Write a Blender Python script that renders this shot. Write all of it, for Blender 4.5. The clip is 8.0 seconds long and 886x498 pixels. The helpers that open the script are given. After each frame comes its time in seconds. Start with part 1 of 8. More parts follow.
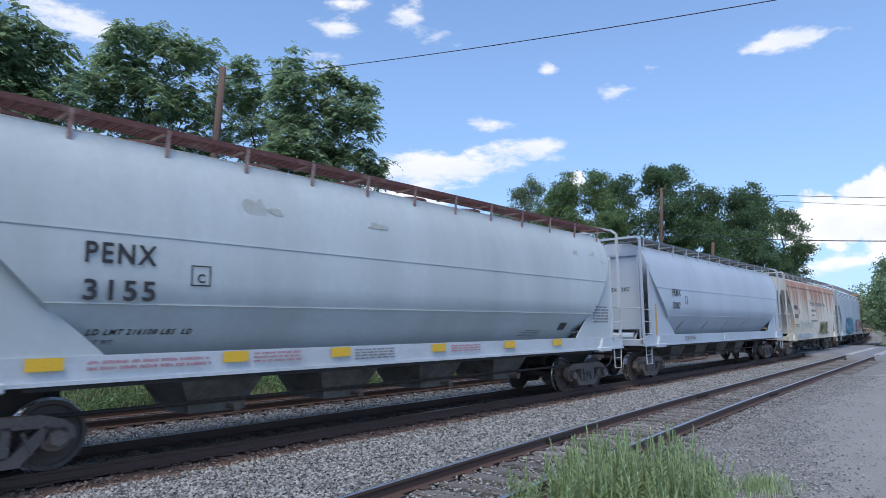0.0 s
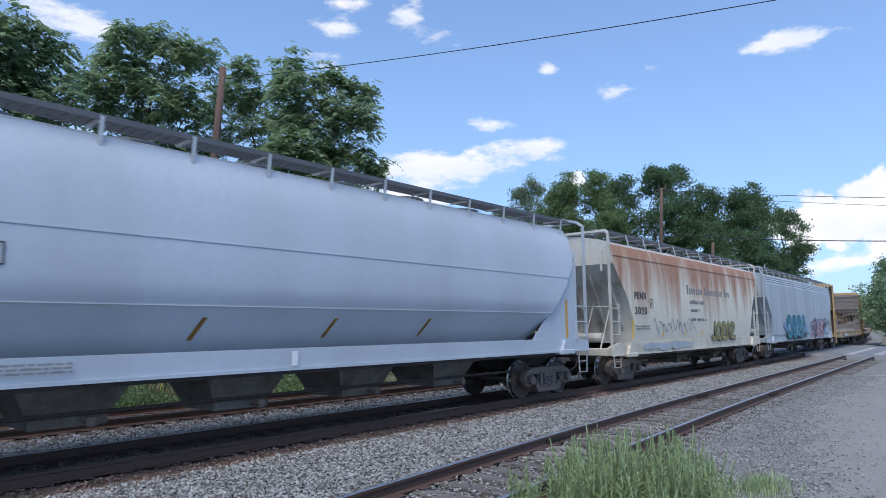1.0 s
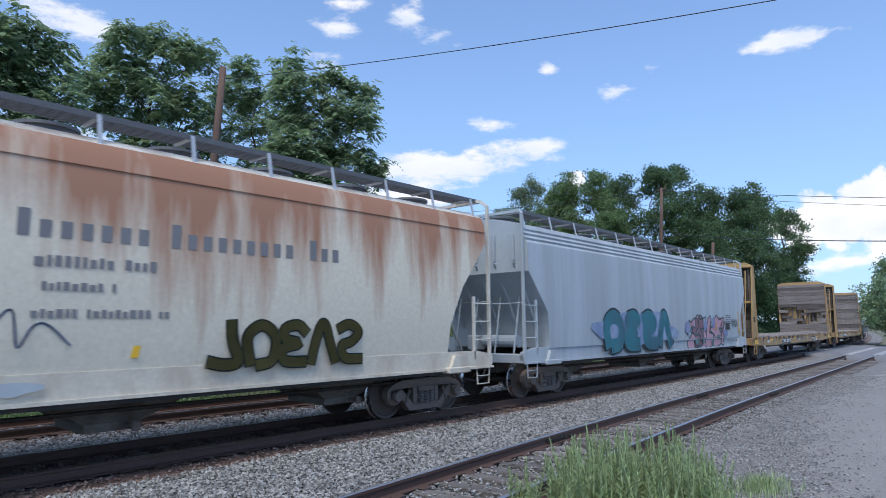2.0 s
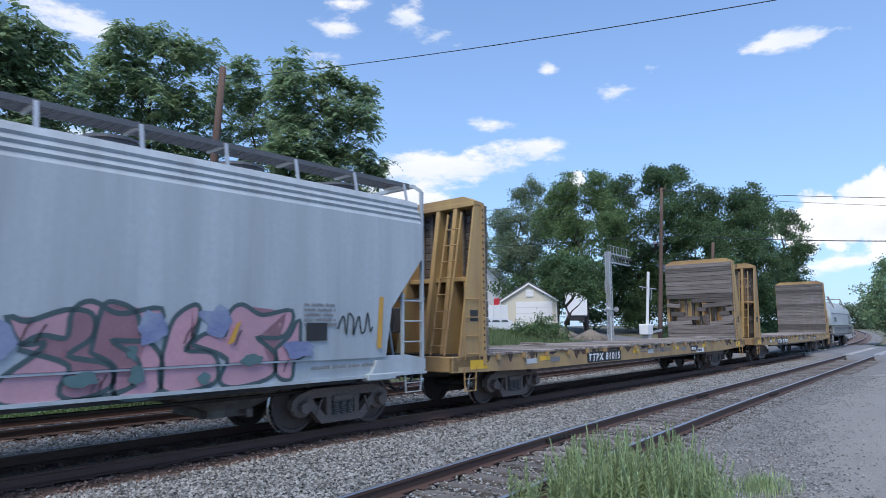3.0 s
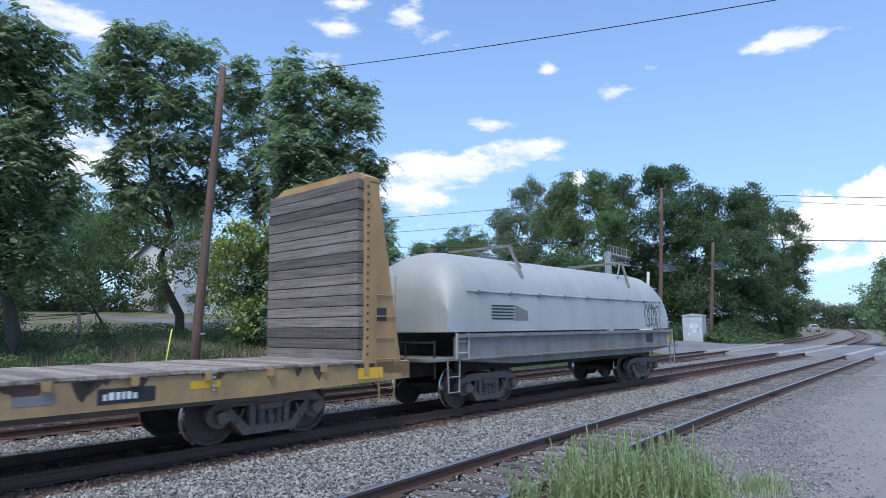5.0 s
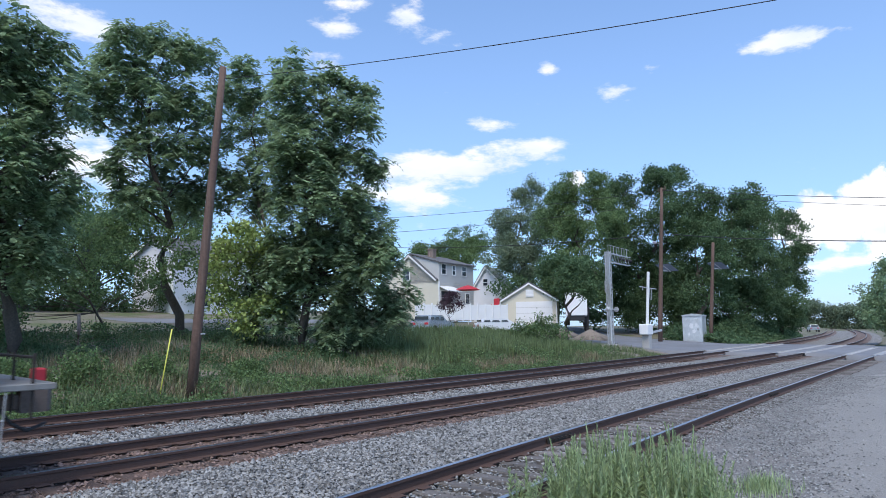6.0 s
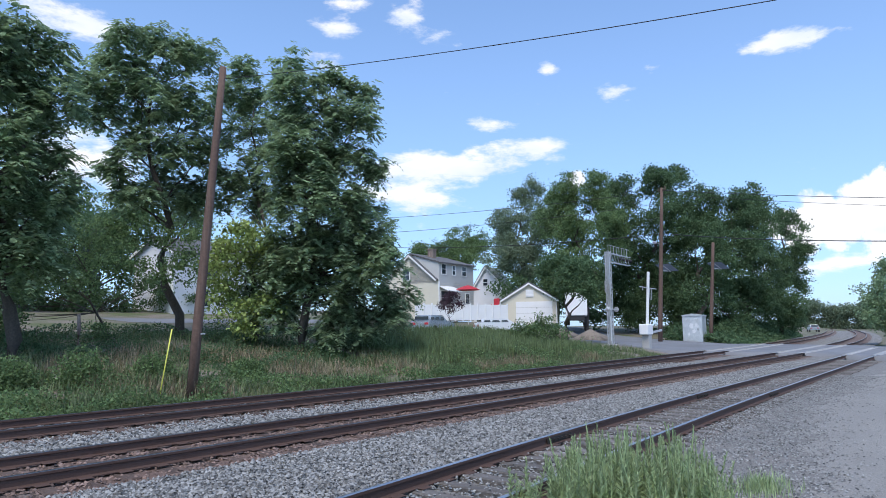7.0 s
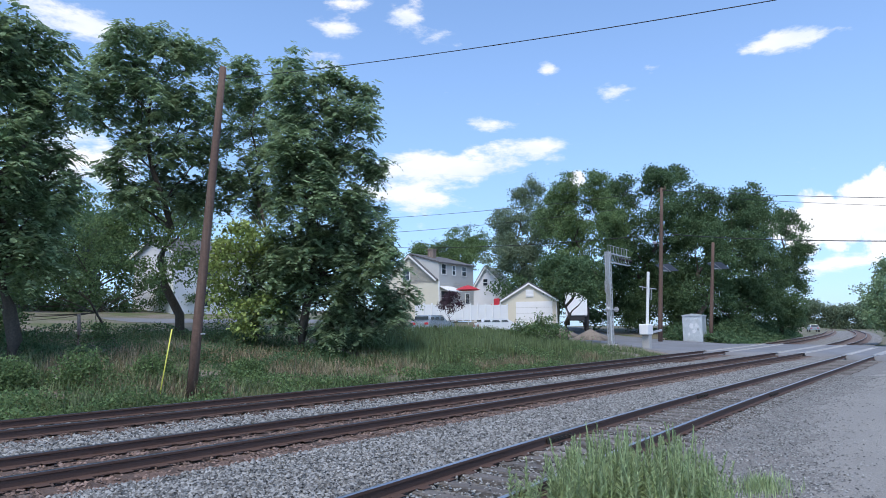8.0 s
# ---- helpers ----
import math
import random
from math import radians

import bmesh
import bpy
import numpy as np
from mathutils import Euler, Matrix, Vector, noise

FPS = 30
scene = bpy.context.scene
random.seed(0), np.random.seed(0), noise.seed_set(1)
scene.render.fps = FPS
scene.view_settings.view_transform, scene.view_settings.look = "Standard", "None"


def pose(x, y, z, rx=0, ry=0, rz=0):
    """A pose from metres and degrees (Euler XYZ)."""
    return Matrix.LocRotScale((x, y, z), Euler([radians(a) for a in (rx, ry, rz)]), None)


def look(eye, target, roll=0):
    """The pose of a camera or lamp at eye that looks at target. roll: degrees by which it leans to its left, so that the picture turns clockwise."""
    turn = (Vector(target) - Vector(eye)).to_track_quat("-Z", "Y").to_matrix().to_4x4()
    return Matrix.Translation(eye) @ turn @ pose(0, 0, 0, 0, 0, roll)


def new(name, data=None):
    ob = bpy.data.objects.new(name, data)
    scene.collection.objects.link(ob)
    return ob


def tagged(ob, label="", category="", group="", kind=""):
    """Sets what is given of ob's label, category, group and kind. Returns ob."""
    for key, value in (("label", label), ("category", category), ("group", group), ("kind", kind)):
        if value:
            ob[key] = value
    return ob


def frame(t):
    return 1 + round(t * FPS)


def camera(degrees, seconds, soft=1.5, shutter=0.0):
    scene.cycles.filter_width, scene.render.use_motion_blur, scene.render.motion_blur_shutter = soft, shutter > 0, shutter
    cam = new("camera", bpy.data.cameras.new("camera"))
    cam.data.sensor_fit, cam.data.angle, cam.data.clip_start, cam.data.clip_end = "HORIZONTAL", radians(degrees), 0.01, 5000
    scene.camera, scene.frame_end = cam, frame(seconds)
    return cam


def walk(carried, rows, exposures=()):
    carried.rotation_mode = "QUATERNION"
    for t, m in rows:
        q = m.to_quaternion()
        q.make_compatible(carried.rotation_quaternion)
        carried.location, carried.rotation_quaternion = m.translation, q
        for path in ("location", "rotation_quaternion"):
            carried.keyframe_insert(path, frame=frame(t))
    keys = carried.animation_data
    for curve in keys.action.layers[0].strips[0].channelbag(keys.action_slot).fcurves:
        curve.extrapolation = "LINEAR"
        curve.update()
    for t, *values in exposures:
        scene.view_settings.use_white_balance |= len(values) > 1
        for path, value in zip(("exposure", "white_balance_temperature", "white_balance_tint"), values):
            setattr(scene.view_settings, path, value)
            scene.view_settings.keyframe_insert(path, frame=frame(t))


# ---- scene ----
cam = camera(70.0, 8.0, soft=0.78, shutter=0.06)
YAW, TILT = 0.7316, 0.1230
EYE = Vector((0.0, 0.0, 1.826))
AIM = EYE + Vector((math.cos(YAW) * math.cos(TILT), math.sin(YAW) * math.cos(TILT), math.sin(TILT)))
walk(cam, [(0.0, look(EYE, AIM, -0.489)), (8.0, look(EYE, AIM, -0.489))],
     exposures=[(0.0, -0.05), (3.0, -0.03), (4.5, 0.07), (8.0, 0.08)])

# ---------------------------------------------------------------- light
SUN_EL, SUN_AZ = 57.0, 208.0     # azimuth counted from +x towards +y


def sky_world():
    w = bpy.data.worlds.new("sky")
    scene.world = w
    w.use_nodes = True
    nt = w.node_tree
    N, L = nt.nodes, nt.links
    for n in list(N):
        N.remove(n)
    out, bg = N.new("ShaderNodeOutputWorld"), N.new("ShaderNodeBackground")
    sky = N.new("ShaderNodeTexSky")
    sky.sky_type, sky.sun_disc = "NISHITA", False
    sky.sun_elevation, sky.sun_rotation = radians(SUN_EL), radians(90 - SUN_AZ)
    sky.air_density, sky.dust_density, sky.ozone_density = 1.0, 0.6, 2.2
    tc = N.new("ShaderNodeTexCoord")
    d = tc.outputs["Generated"]

    def math_(op, a, b=None, c=None):
        n = N.new("ShaderNodeMath")
        n.operation = op
        for i, v in enumerate((a, b, c)):
            if v is None:
                continue
            if isinstance(v, (int, float)):
                n.inputs[i].default_value = v
            else:
                L.new(v, n.inputs[i])
        return n.outputs[0]

    def dot(v):
        n = N.new("ShaderNodeVectorMath")
        n.operation = "DOT_PRODUCT"
        L.new(d, n.inputs[0])
        n.inputs[1].default_value = v
        return n.outputs["Value"]

    # cloud banks: azimuth, elevation, half width, half height (degrees), weight
    total = None
    for az, el, wd, ht, wt in CLOUDS:
        a, e = radians(az), radians(el)
        c = Vector((math.cos(a) * math.cos(e), math.sin(a) * math.cos(e), math.sin(e)))
        r = Vector((-math.sin(a), math.cos(a), 0))
        u = c.cross(r)
        x = math_("DIVIDE", dot(r), math.sin(radians(wd)))
        y = math_("DIVIDE", dot(u), math.sin(radians(ht)))
        q = math_("ADD", math_("MULTIPLY", x, x), math_("MULTIPLY", y, y))
        front = math_("GREATER_THAN", dot(c), 0.0)
        v = math_("MULTIPLY", math_("MULTIPLY", math_("EXPONENT", math_("MULTIPLY", q, -1.0)), wt), front)
        total = v if total is None else math_("ADD", total, v)
    mp = N.new("ShaderNodeMapping")
    mp.inputs["Scale"].default_value = (1, 1, 2.6)
    L.new(d, mp.inputs["Vector"])
    big = N.new("ShaderNodeTexNoise")
    big.inputs["Scale"].default_value, big.inputs["Detail"].default_value, big.inputs["Roughness"].default_value = 17.0, 9.0, 0.62
    L.new(mp.outputs[0], big.inputs["Vector"])
    # outside the banks thin cloud lies here and there
    z = N.new("ShaderNodeSeparateXYZ")
    L.new(d, z.inputs[0])
    f = math_("ADD", total, math_("MULTIPLY", math_("SUBTRACT", big.outputs["Fac"], 0.5), 2.6))
    ramp = N.new("ShaderNodeMapRange")
    ramp.interpolation_type = "SMOOTHSTEP"
    ramp.inputs["From Min"].default_value, ramp.inputs["From Max"].default_value = 0.42, 1.2
    L.new(f, ramp.inputs["Value"])
    # heaped cumulus with firm, billowing edges
    puff = N.new("ShaderNodeTexNoise")
    puff.inputs["Scale"].default_value, puff.inputs["Detail"].default_value, puff.inputs["Roughness"].default_value = 26.0, 8.0, 0.62
    L.new(d, puff.inputs["Vector"])
    heap = None
    for az, el, rad in CUMULUS:
        a, e = radians(az), radians(el)
        gap = math_("SUBTRACT", dot((math.cos(a) * math.cos(e), math.sin(a) * math.cos(e), math.sin(e))), math.cos(radians(rad)))
        v = math_("DIVIDE", gap, 1 - math.cos(radians(rad)))
        heap = v if heap is None else math_("MAXIMUM", heap, v)
    heap = math_("ADD", heap, math_("MULTIPLY", math_("SUBTRACT", puff.outputs["Fac"], 0.5), 3.2))
    firm = N.new("ShaderNodeMapRange")
    firm.interpolation_type = "SMOOTHSTEP"
    firm.inputs["From Min"].default_value, firm.inputs["From Max"].default_value = -0.1, 0.45
    L.new(heap, firm.inputs["Value"])
    shade = N.new("ShaderNodeTexNoise")
    shade.inputs["Scale"].default_value, shade.inputs["Detail"].default_value = 7.0, 4.0
    L.new(mp.outputs[0], shade.inputs["Vector"])
    cc = N.new("ShaderNodeMix")
    cc.data_type = "RGBA"
    cc.inputs["A"].default_value = CLOUD_DARK
    cc.inputs["B"].default_value = CLOUD_LIGHT
    sh = N.new("ShaderNodeMapRange")
    sh.inputs["From Min"].default_value, sh.inputs["From Max"].default_value = 0.35, 0.6
    L.new(shade.outputs["Fac"], sh.inputs["Value"])
    L.new(sh.outputs[0], cc.inputs["Factor"])
    # haze whitens the air towards the horizon
    hz = N.new("ShaderNodeMapRange")
    hz.inputs["From Min"].default_value, hz.inputs["From Max"].default_value = 0.0, 0.55
    hz.inputs["To Min"].default_value, hz.inputs["To Max"].default_value = 0.62, 0.2
    L.new(z.outputs["Z"], hz.inputs["Value"])
    air = N.new("ShaderNodeMix")
    air.data_type = "RGBA"
    L.new(hz.outputs[0], air.inputs["Factor"])
    tint = N.new("ShaderNodeMix")
    tint.data_type, tint.blend_type = "RGBA", "MULTIPLY"
    tint.inputs["Factor"].default_value = 1.0
    tint.inputs["B"].default_value = SKY_TINT
    L.new(sky.outputs[0], tint.inputs["A"])
    L.new(tint.outputs["Result"], air.inputs["A"])
    air.inputs["B"].default_value = HAZE
    mix = N.new("ShaderNodeMix")
    mix.data_type = "RGBA"
    fac = math_("MULTIPLY", math_("MAXIMUM", ramp.outputs[0], firm.outputs[0]), 0.93)
    L.new(fac, mix.inputs["Factor"])
    L.new(air.outputs["Result"], mix.inputs["A"])
    L.new(cc.outputs["Result"], mix.inputs["B"])
    L.new(mix.outputs["Result"], bg.inputs["Color"])
    bg.inputs["Strength"].default_value = SKY_STRENGTH
    L.new(bg.outputs[0], out.inputs[0])


SKY_STRENGTH = 0.175
SKY_TINT = (0.8, 1.0, 1.24, 1)
HAZE = (2.75, 4.15, 6.6, 1)
CLOUD_DARK, CLOUD_LIGHT = (4.9, 5.3, 6.1, 1), (6.4, 6.3, 6.4, 1)
# wisps and banks: azimuth, elevation, half width, half height, weight
CLOUDS = [
    (72.2, 23.3, 2.9, 1.3, 1.15), (76.2, 24.2, 3.2, 1.2, 0.75), (72.5, 13.8, 6.5, 3.2, 1.0), (51.6, 26.0, 2.4, 1.1, 0.85), (44.9, 27.2, 1.9, 1.3, 0.9),
    (42.5, 25.4, 1.8, 1.2, 0.75), (51.0, 28.0, 2.4, 0.7, 0.6), (53.1, 23.1, 3.2, 0.9, 0.8), (31.9, 22.6, 1.0, 0.7, 1.1), (12.6, 22.1, 3.2, 1.0, 1.2),
    (37.3, 18.0, 2.6, 0.8, 1.1), (41.0, 14.6, 6.5, 1.3, 1.25), (33.9, 16.0, 3.4, 0.9, 1.1), (45.2, 12.0, 5.5, 2.6, 1.05), (9.6, 4.5, 5.0, 0.8, 0.95),
    (26.4, 20.3, 1.8, 0.8, 0.7), (-40.0, 14.0, 26.0, 6.0, 0.8), (120.0, 16.0, 26.0, 6.0, 0.75), (200.0, 18.0, 40.0, 9.0, 0.8),
]
# heaps: azimuth, elevation, radius
CUMULUS = [(11.2, 8.6, 1.9), (13.2, 7.9, 1.3), (7.8, 9.2, 1.9), (6.0, 9.8, 1.8), (9.4, 7.4, 2.1), (6.6, 7.2, 2.4), (4.0, 8.6, 2.8), (29.7, 12.9, 0.8), (12.0, 6.9, 1.6)]
sky_world()
sun = new("sun", bpy.data.lights.new("sun", "SUN"))
sun.data.energy, sun.data.angle, sun.data.color = 2.9, radians(30), (1.0, 0.93, 0.84)
_a, _e = radians(SUN_AZ), radians(SUN_EL)
SUN_DIR = Vector((math.cos(_a) * math.cos(_e), math.sin(_a) * math.cos(_e), math.sin(_e)))
sun.matrix_world = look(SUN_DIR * 50, (0, 0, 0))


# ---------------------------------------------------------------- materials
def mat(name, col, rough=0.7, metal=0.0, var=0.18, scale=1.2, grain=30.0, bump=0.15, col2=None, cover=0.3,
        stretch=(1, 1, 1), island=0.0, obj=0.0, spec=0.5, edge=0.12, height=None, trans=0.0):
    """A surface with large stains (col2), fine grain and relief. stretch: how the stains run; island, obj: chance
    differences of brightness between joined pieces or between objects; height: (low, high) where col2 gathers."""
    m = bpy.data.materials.new(name)
    m.use_nodes = True
    nt = m.node_tree
    N, L = nt.nodes, nt.links
    b = N["Principled BSDF"]
    b.inputs["Metallic"].default_value = metal
    b.inputs["Specular IOR Level"].default_value = spec
    tc = N.new("ShaderNodeTexCoord")
    mp = N.new("ShaderNodeMapping")
    mp.inputs["Scale"].default_value = stretch
    L.new(tc.outputs["Object"], mp.inputs["Vector"])
    n1, n2 = N.new("ShaderNodeTexNoise"), N.new("ShaderNodeTexNoise")
    n1.inputs["Scale"].default_value, n1.inputs["Detail"].default_value, n1.inputs["Roughness"].default_value = scale, 6, 0.6
    n2.inputs["Scale"].default_value, n2.inputs["Detail"].default_value, n2.inputs["Roughness"].default_value = grain, 4, 0.6
    L.new(mp.outputs[0], n1.inputs["Vector"])
    L.new(tc.outputs["Object"], n2.inputs["Vector"])

    def mix(fac, a, c, blend="MIX"):
        n = N.new("ShaderNodeMix")
        n.data_type, n.blend_type = "RGBA", blend
        for key, v in (("Factor", fac), ("A", a), ("B", c)):
            if isinstance(v, (int, float)):
                n.inputs[key].default_value = v
            elif isinstance(v, tuple):
                n.inputs[key].default_value = (*v[:3], 1)
            else:
                L.new(v, n.inputs[key])
        return n.outputs["Result"]

    def rng(src, a, c, lo, hi):
        n = N.new("ShaderNodeMapRange")
        for key, v in (("From Min", a), ("From Max", c), ("To Min", lo), ("To Max", hi)):
            n.inputs[key].default_value = v
        L.new(src, n.inputs["Value"])
        return n.outputs[0]

    c = mix(rng(n2.outputs["Fac"], 0.3, 0.7, 0, 1), tuple(v * (1 - var) for v in col), tuple(min(1, v * (1 + var)) for v in col))
    if col2 is not None:
        src = n1.outputs["Fac"]
        if height is not None:
            sp = N.new("ShaderNodeSeparateXYZ")
            L.new(tc.outputs["Object"], sp.inputs[0])
            g = rng(sp.outputs["Z"], height[0], height[1], -0.22, 0.22)
            ad = N.new("ShaderNodeMath")
            ad.operation = "ADD"
            L.new(src, ad.inputs[0]), L.new(g, ad.inputs[1])
            src = ad.outputs[0]
        t = 0.5 + (0.5 - cover) * 0.5
        c = mix(rng(src, t - edge, t + edge, 0, 1), c, tuple(col2))
    else:
        c = mix(rng(n1.outputs["Fac"], 0.3, 0.7, 0, 0.6), c, tuple(v * (1 - var * 1.5) for v in col))
    for amount, node, sock in ((island, "ShaderNodeNewGeometry", "Random Per Island"), (obj, "ShaderNodeObjectInfo", "Random")):
        if amount:
            i = N.new(node)
            v = rng(i.outputs[sock], 0, 1, 1 - amount, 1 + amount)
            c = mix(1.0, c, v, "MULTIPLY")
    L.new(c, b.inputs["Base Color"])
    L.new(rng(n2.outputs["Fac"], 0.3, 0.7, max(0.03, rough - 0.1), min(1, rough + 0.1)), b.inputs["Roughness"])
    if bump:
        bp = N.new("ShaderNodeBump")
        bp.inputs["Strength"].default_value, bp.inputs["Distance"].default_value = bump, 0.02
        L.new(n2.outputs["Fac"], bp.inputs["Height"])
        L.new(bp.outputs[0], b.inputs["Normal"])
    if trans:
        tr = N.new("ShaderNodeBsdfTranslucent")
        ms = N.new("ShaderNodeMixShader")
        ms.inputs[0].default_value = trans
        L.new(c, tr.inputs[0])
        L.new(b.outputs[0], ms.inputs[1]), L.new(tr.outputs[0], ms.inputs[2])
        L.new(ms.outputs[0], N["Material Output"].inputs[0])
    return m


M = {}
# bed darker than its stones: shade of the gaps is put into tone and grain
M["gravel"] = mat("gravel", (0.195, 0.19, 0.18), 0.9, var=0.75, scale=0.5, grain=26, bump=0.9, col2=(0.22, 0.205, 0.19), cover=0.35)
M["stone"] = mat("ballast_stone", (0.24, 0.243, 0.238), 0.88, var=0.25, grain=60, bump=0.3, island=0.72)
M["rusty_stone"] = mat("rust_dusted_stone", (0.2, 0.14, 0.118), 0.9, var=0.3, grain=50, bump=0.3, island=0.6)
M["rusttie"] = mat("rust_stained_tie", (0.1, 0.068, 0.055), 0.9, var=0.35, scale=1.5, grain=20, bump=0.7, stretch=(6, 1, 1), obj=0.3)
M["dirt"] = mat("dirt", (0.2, 0.17, 0.14), 0.95, var=0.35, scale=0.4, grain=16, bump=0.6, col2=(0.1, 0.12, 0.05), cover=0.5)
M["asphalt"] = mat("worn_asphalt", (0.285, 0.274, 0.255), 0.9, var=0.42, scale=0.3, grain=45, bump=0.9, col2=(0.225, 0.219, 0.208), cover=0.42, stretch=(0.5, 1.1, 1), edge=0.2)
M["road"] = mat("road_asphalt", (0.2, 0.208, 0.225), 0.75, var=0.12, scale=0.3, grain=50, bump=0.2, col2=(0.165, 0.167, 0.178), cover=0.4)
M["patch"] = mat("pale_asphalt", (0.3, 0.297, 0.292), 0.9, var=0.2, scale=0.8, grain=45, bump=0.3, col2=(0.25, 0.25, 0.25), cover=0.5)
M["rail"] = mat("rail_rust", (0.095, 0.056, 0.045), 0.75, 0.2, var=0.3, scale=2, grain=50, bump=0.2, col2=(0.1, 0.062, 0.052), cover=0.4)
M["railtop"] = mat("polished_rail_head", (0.62, 0.62, 0.64), 0.42, 1.0, var=0.12, grain=30, bump=0.02)
M["dulltop"] = mat("dull_rail_head", (0.3, 0.28, 0.27), 0.35, 1.0, var=0.2, grain=30, bump=0.05, col2=(0.2, 0.14, 0.11), cover=0.25)
M["tie"] = mat("weathered_tie", (0.17, 0.155, 0.145), 0.9, var=0.35, scale=1.5, grain=20, bump=0.7, stretch=(6, 1, 1), obj=0.35)
M["grass"] = mat("grass_blade", (0.165, 0.21, 0.1), 0.7, var=0.25, grain=6, bump=0.0, island=0.4, trans=0.25)
M["drygrass"] = mat("dry_grass", (0.31, 0.255, 0.165), 0.8, var=0.25, grain=6, bump=0.0, island=0.4, trans=0.2)
M["weed"] = mat("weed_leaf", (0.36, 0.46, 0.24), 0.6, var=0.2, grain=6, bump=0.0, island=0.35, trans=0.3)
M["leaf"] = mat("dark_leaf", (0.31, 0.43, 0.25), 0.55, var=0.32, scale=0.4, grain=5, bump=0.0, island=0.3, trans=0.5, spec=0.22)
M["leaf2"] = mat("mid_green_leaf", (0.19, 0.285, 0.125), 0.55, var=0.38, scale=0.35, grain=5, bump=0.0, island=0.45, trans=0.5, spec=0.22)
M["leaf_far"] = mat("far_leaf", (0.125, 0.205, 0.1), 0.6, var=0.3, scale=0.3, grain=3, bump=0.0, island=0.2, trans=0.45, spec=0.22)
M["leaf_far2"] = mat("far_mid_green_leaf", (0.19, 0.285, 0.125), 0.6, var=0.3, scale=0.3, grain=3, bump=0.0, island=0.2, trans=0.45, spec=0.22)
M["weedgrass"] = mat("tall_weed_blade", (0.175, 0.24, 0.105), 0.7, var=0.3, scale=0.5, grain=6, bump=0.0, island=0.35, trans=0.25)
M["rustbed"] = mat("rust_stained_bed", (0.14, 0.09, 0.072), 0.95, var=0.4, scale=1.2, grain=30, bump=0.8, col2=(0.2, 0.17, 0.15), cover=0.35)
M["leaf3"] = mat("yellow_green_leaf", (0.33, 0.42, 0.14), 0.55, var=0.25, scale=0.6, grain=5, bump=0.0, island=0.45, trans=0.3, spec=0.22)
M["leaf_pale"] = mat("pale_green_leaf", (0.25, 0.33, 0.22), 0.6, var=0.3, scale=0.3, grain=3, bump=0.0, island=0.3, trans=0.45, spec=0.22)
# distant leaves: the haze is put into their greyed, pale colour
M["leaf_distant"] = mat("haze_toned_leaf", (0.2, 0.26, 0.17), 0.7, var=0.2, scale=0.1, grain=1, bump=0.0, island=0.25, trans=0.45, spec=0.22)
M["paleroof"] = mat("pale_grey_shingle", (0.27, 0.29, 0.29), 0.9, var=0.2, scale=3, grain=12, bump=0.4)
M["leaf4"] = mat("purple_leaf", (0.05, 0.018, 0.03), 0.55, var=0.25, grain=5, bump=0.0, island=0.4, trans=0.1)
M["needle"] = mat("blue_spruce_needle", (0.1, 0.14, 0.15), 0.7, var=0.25, grain=5, bump=0.0, island=0.4)
M["bark"] = mat("bark", (0.12, 0.1, 0.085), 0.95, var=0.4, scale=2, grain=14, bump=0.9, stretch=(3, 3, 0.4))
M["pole"] = mat("brown_pole_wood", (0.12, 0.075, 0.058), 0.85, var=0.25, scale=1.2, grain=10, bump=0.5, stretch=(8, 8, 0.4), col2=(0.17, 0.12, 0.095), cover=0.25)
M["greypole"] = mat("grey_pole_wood", (0.3, 0.24, 0.2), 0.9, var=0.25, scale=1.2, grain=12, bump=0.4, stretch=(8, 8, 0.4), col2=(0.18, 0.13, 0.11), cover=0.4)
M["galv"] = mat("galvanised_steel", (0.55, 0.56, 0.57), 0.45, 0.55, var=0.1, grain=30, bump=0.05)
M["alu"] = mat("brushed_aluminium_cabinet", (0.6, 0.63, 0.64), 0.4, 0.5, var=0.1, scale=1.5, grain=20, bump=0.05, col2=(0.75, 0.77, 0.77), cover=0.3)
M["black"] = mat("black_paint", (0.025, 0.025, 0.028), 0.6, var=0.2, grain=20, bump=0.1)
M["dark"] = mat("dark_grimy_steel", (0.032, 0.029, 0.027), 0.75, 0.3, var=0.35, scale=3, grain=25, bump=0.3, col2=(0.055, 0.04, 0.032), cover=0.35)
M["spoil"] = mat("brown_gravel", (0.24, 0.2, 0.16), 0.95, var=0.3, scale=1.5, grain=30, bump=0.8, col2=(0.17, 0.14, 0.115), cover=0.4)
M["outlet"] = mat("grimy_grey_steel", (0.17, 0.16, 0.145), 0.75, 0.1, var=0.3, scale=2, grain=20, bump=0.2, col2=(0.09, 0.075, 0.065), cover=0.4)
M["truck"] = mat("rust_brown_cast_steel", (0.165, 0.135, 0.12), 0.8, 0.2, var=0.35, scale=3, grain=25, bump=0.4, col2=(0.16, 0.13, 0.115), cover=0.35)
M["wheel"] = mat("wheel_steel", (0.1, 0.08, 0.072), 0.7, 0.2, var=0.25, grain=20, bump=0.2)
M["tread"] = mat("polished_wheel_tread", (0.55, 0.55, 0.56), 0.25, 1.0, var=0.1, grain=20, bump=0.02)
M["hop_a"] = mat("pale_grey_paint", (0.46, 0.51, 0.52), 0.5, var=0.05, scale=0.5, grain=9, bump=0.03, col2=(0.35, 0.378, 0.368), cover=0.28, stretch=(1.2, 1, 0.25), edge=0.2)
M["hop_b"] = mat("pale_blue_grey_paint", (0.43, 0.485, 0.55), 0.45, var=0.04, scale=0.5, grain=9, bump=0.03, col2=(0.35, 0.39, 0.435), cover=0.3, stretch=(1.0, 1, 0.2), edge=0.2)
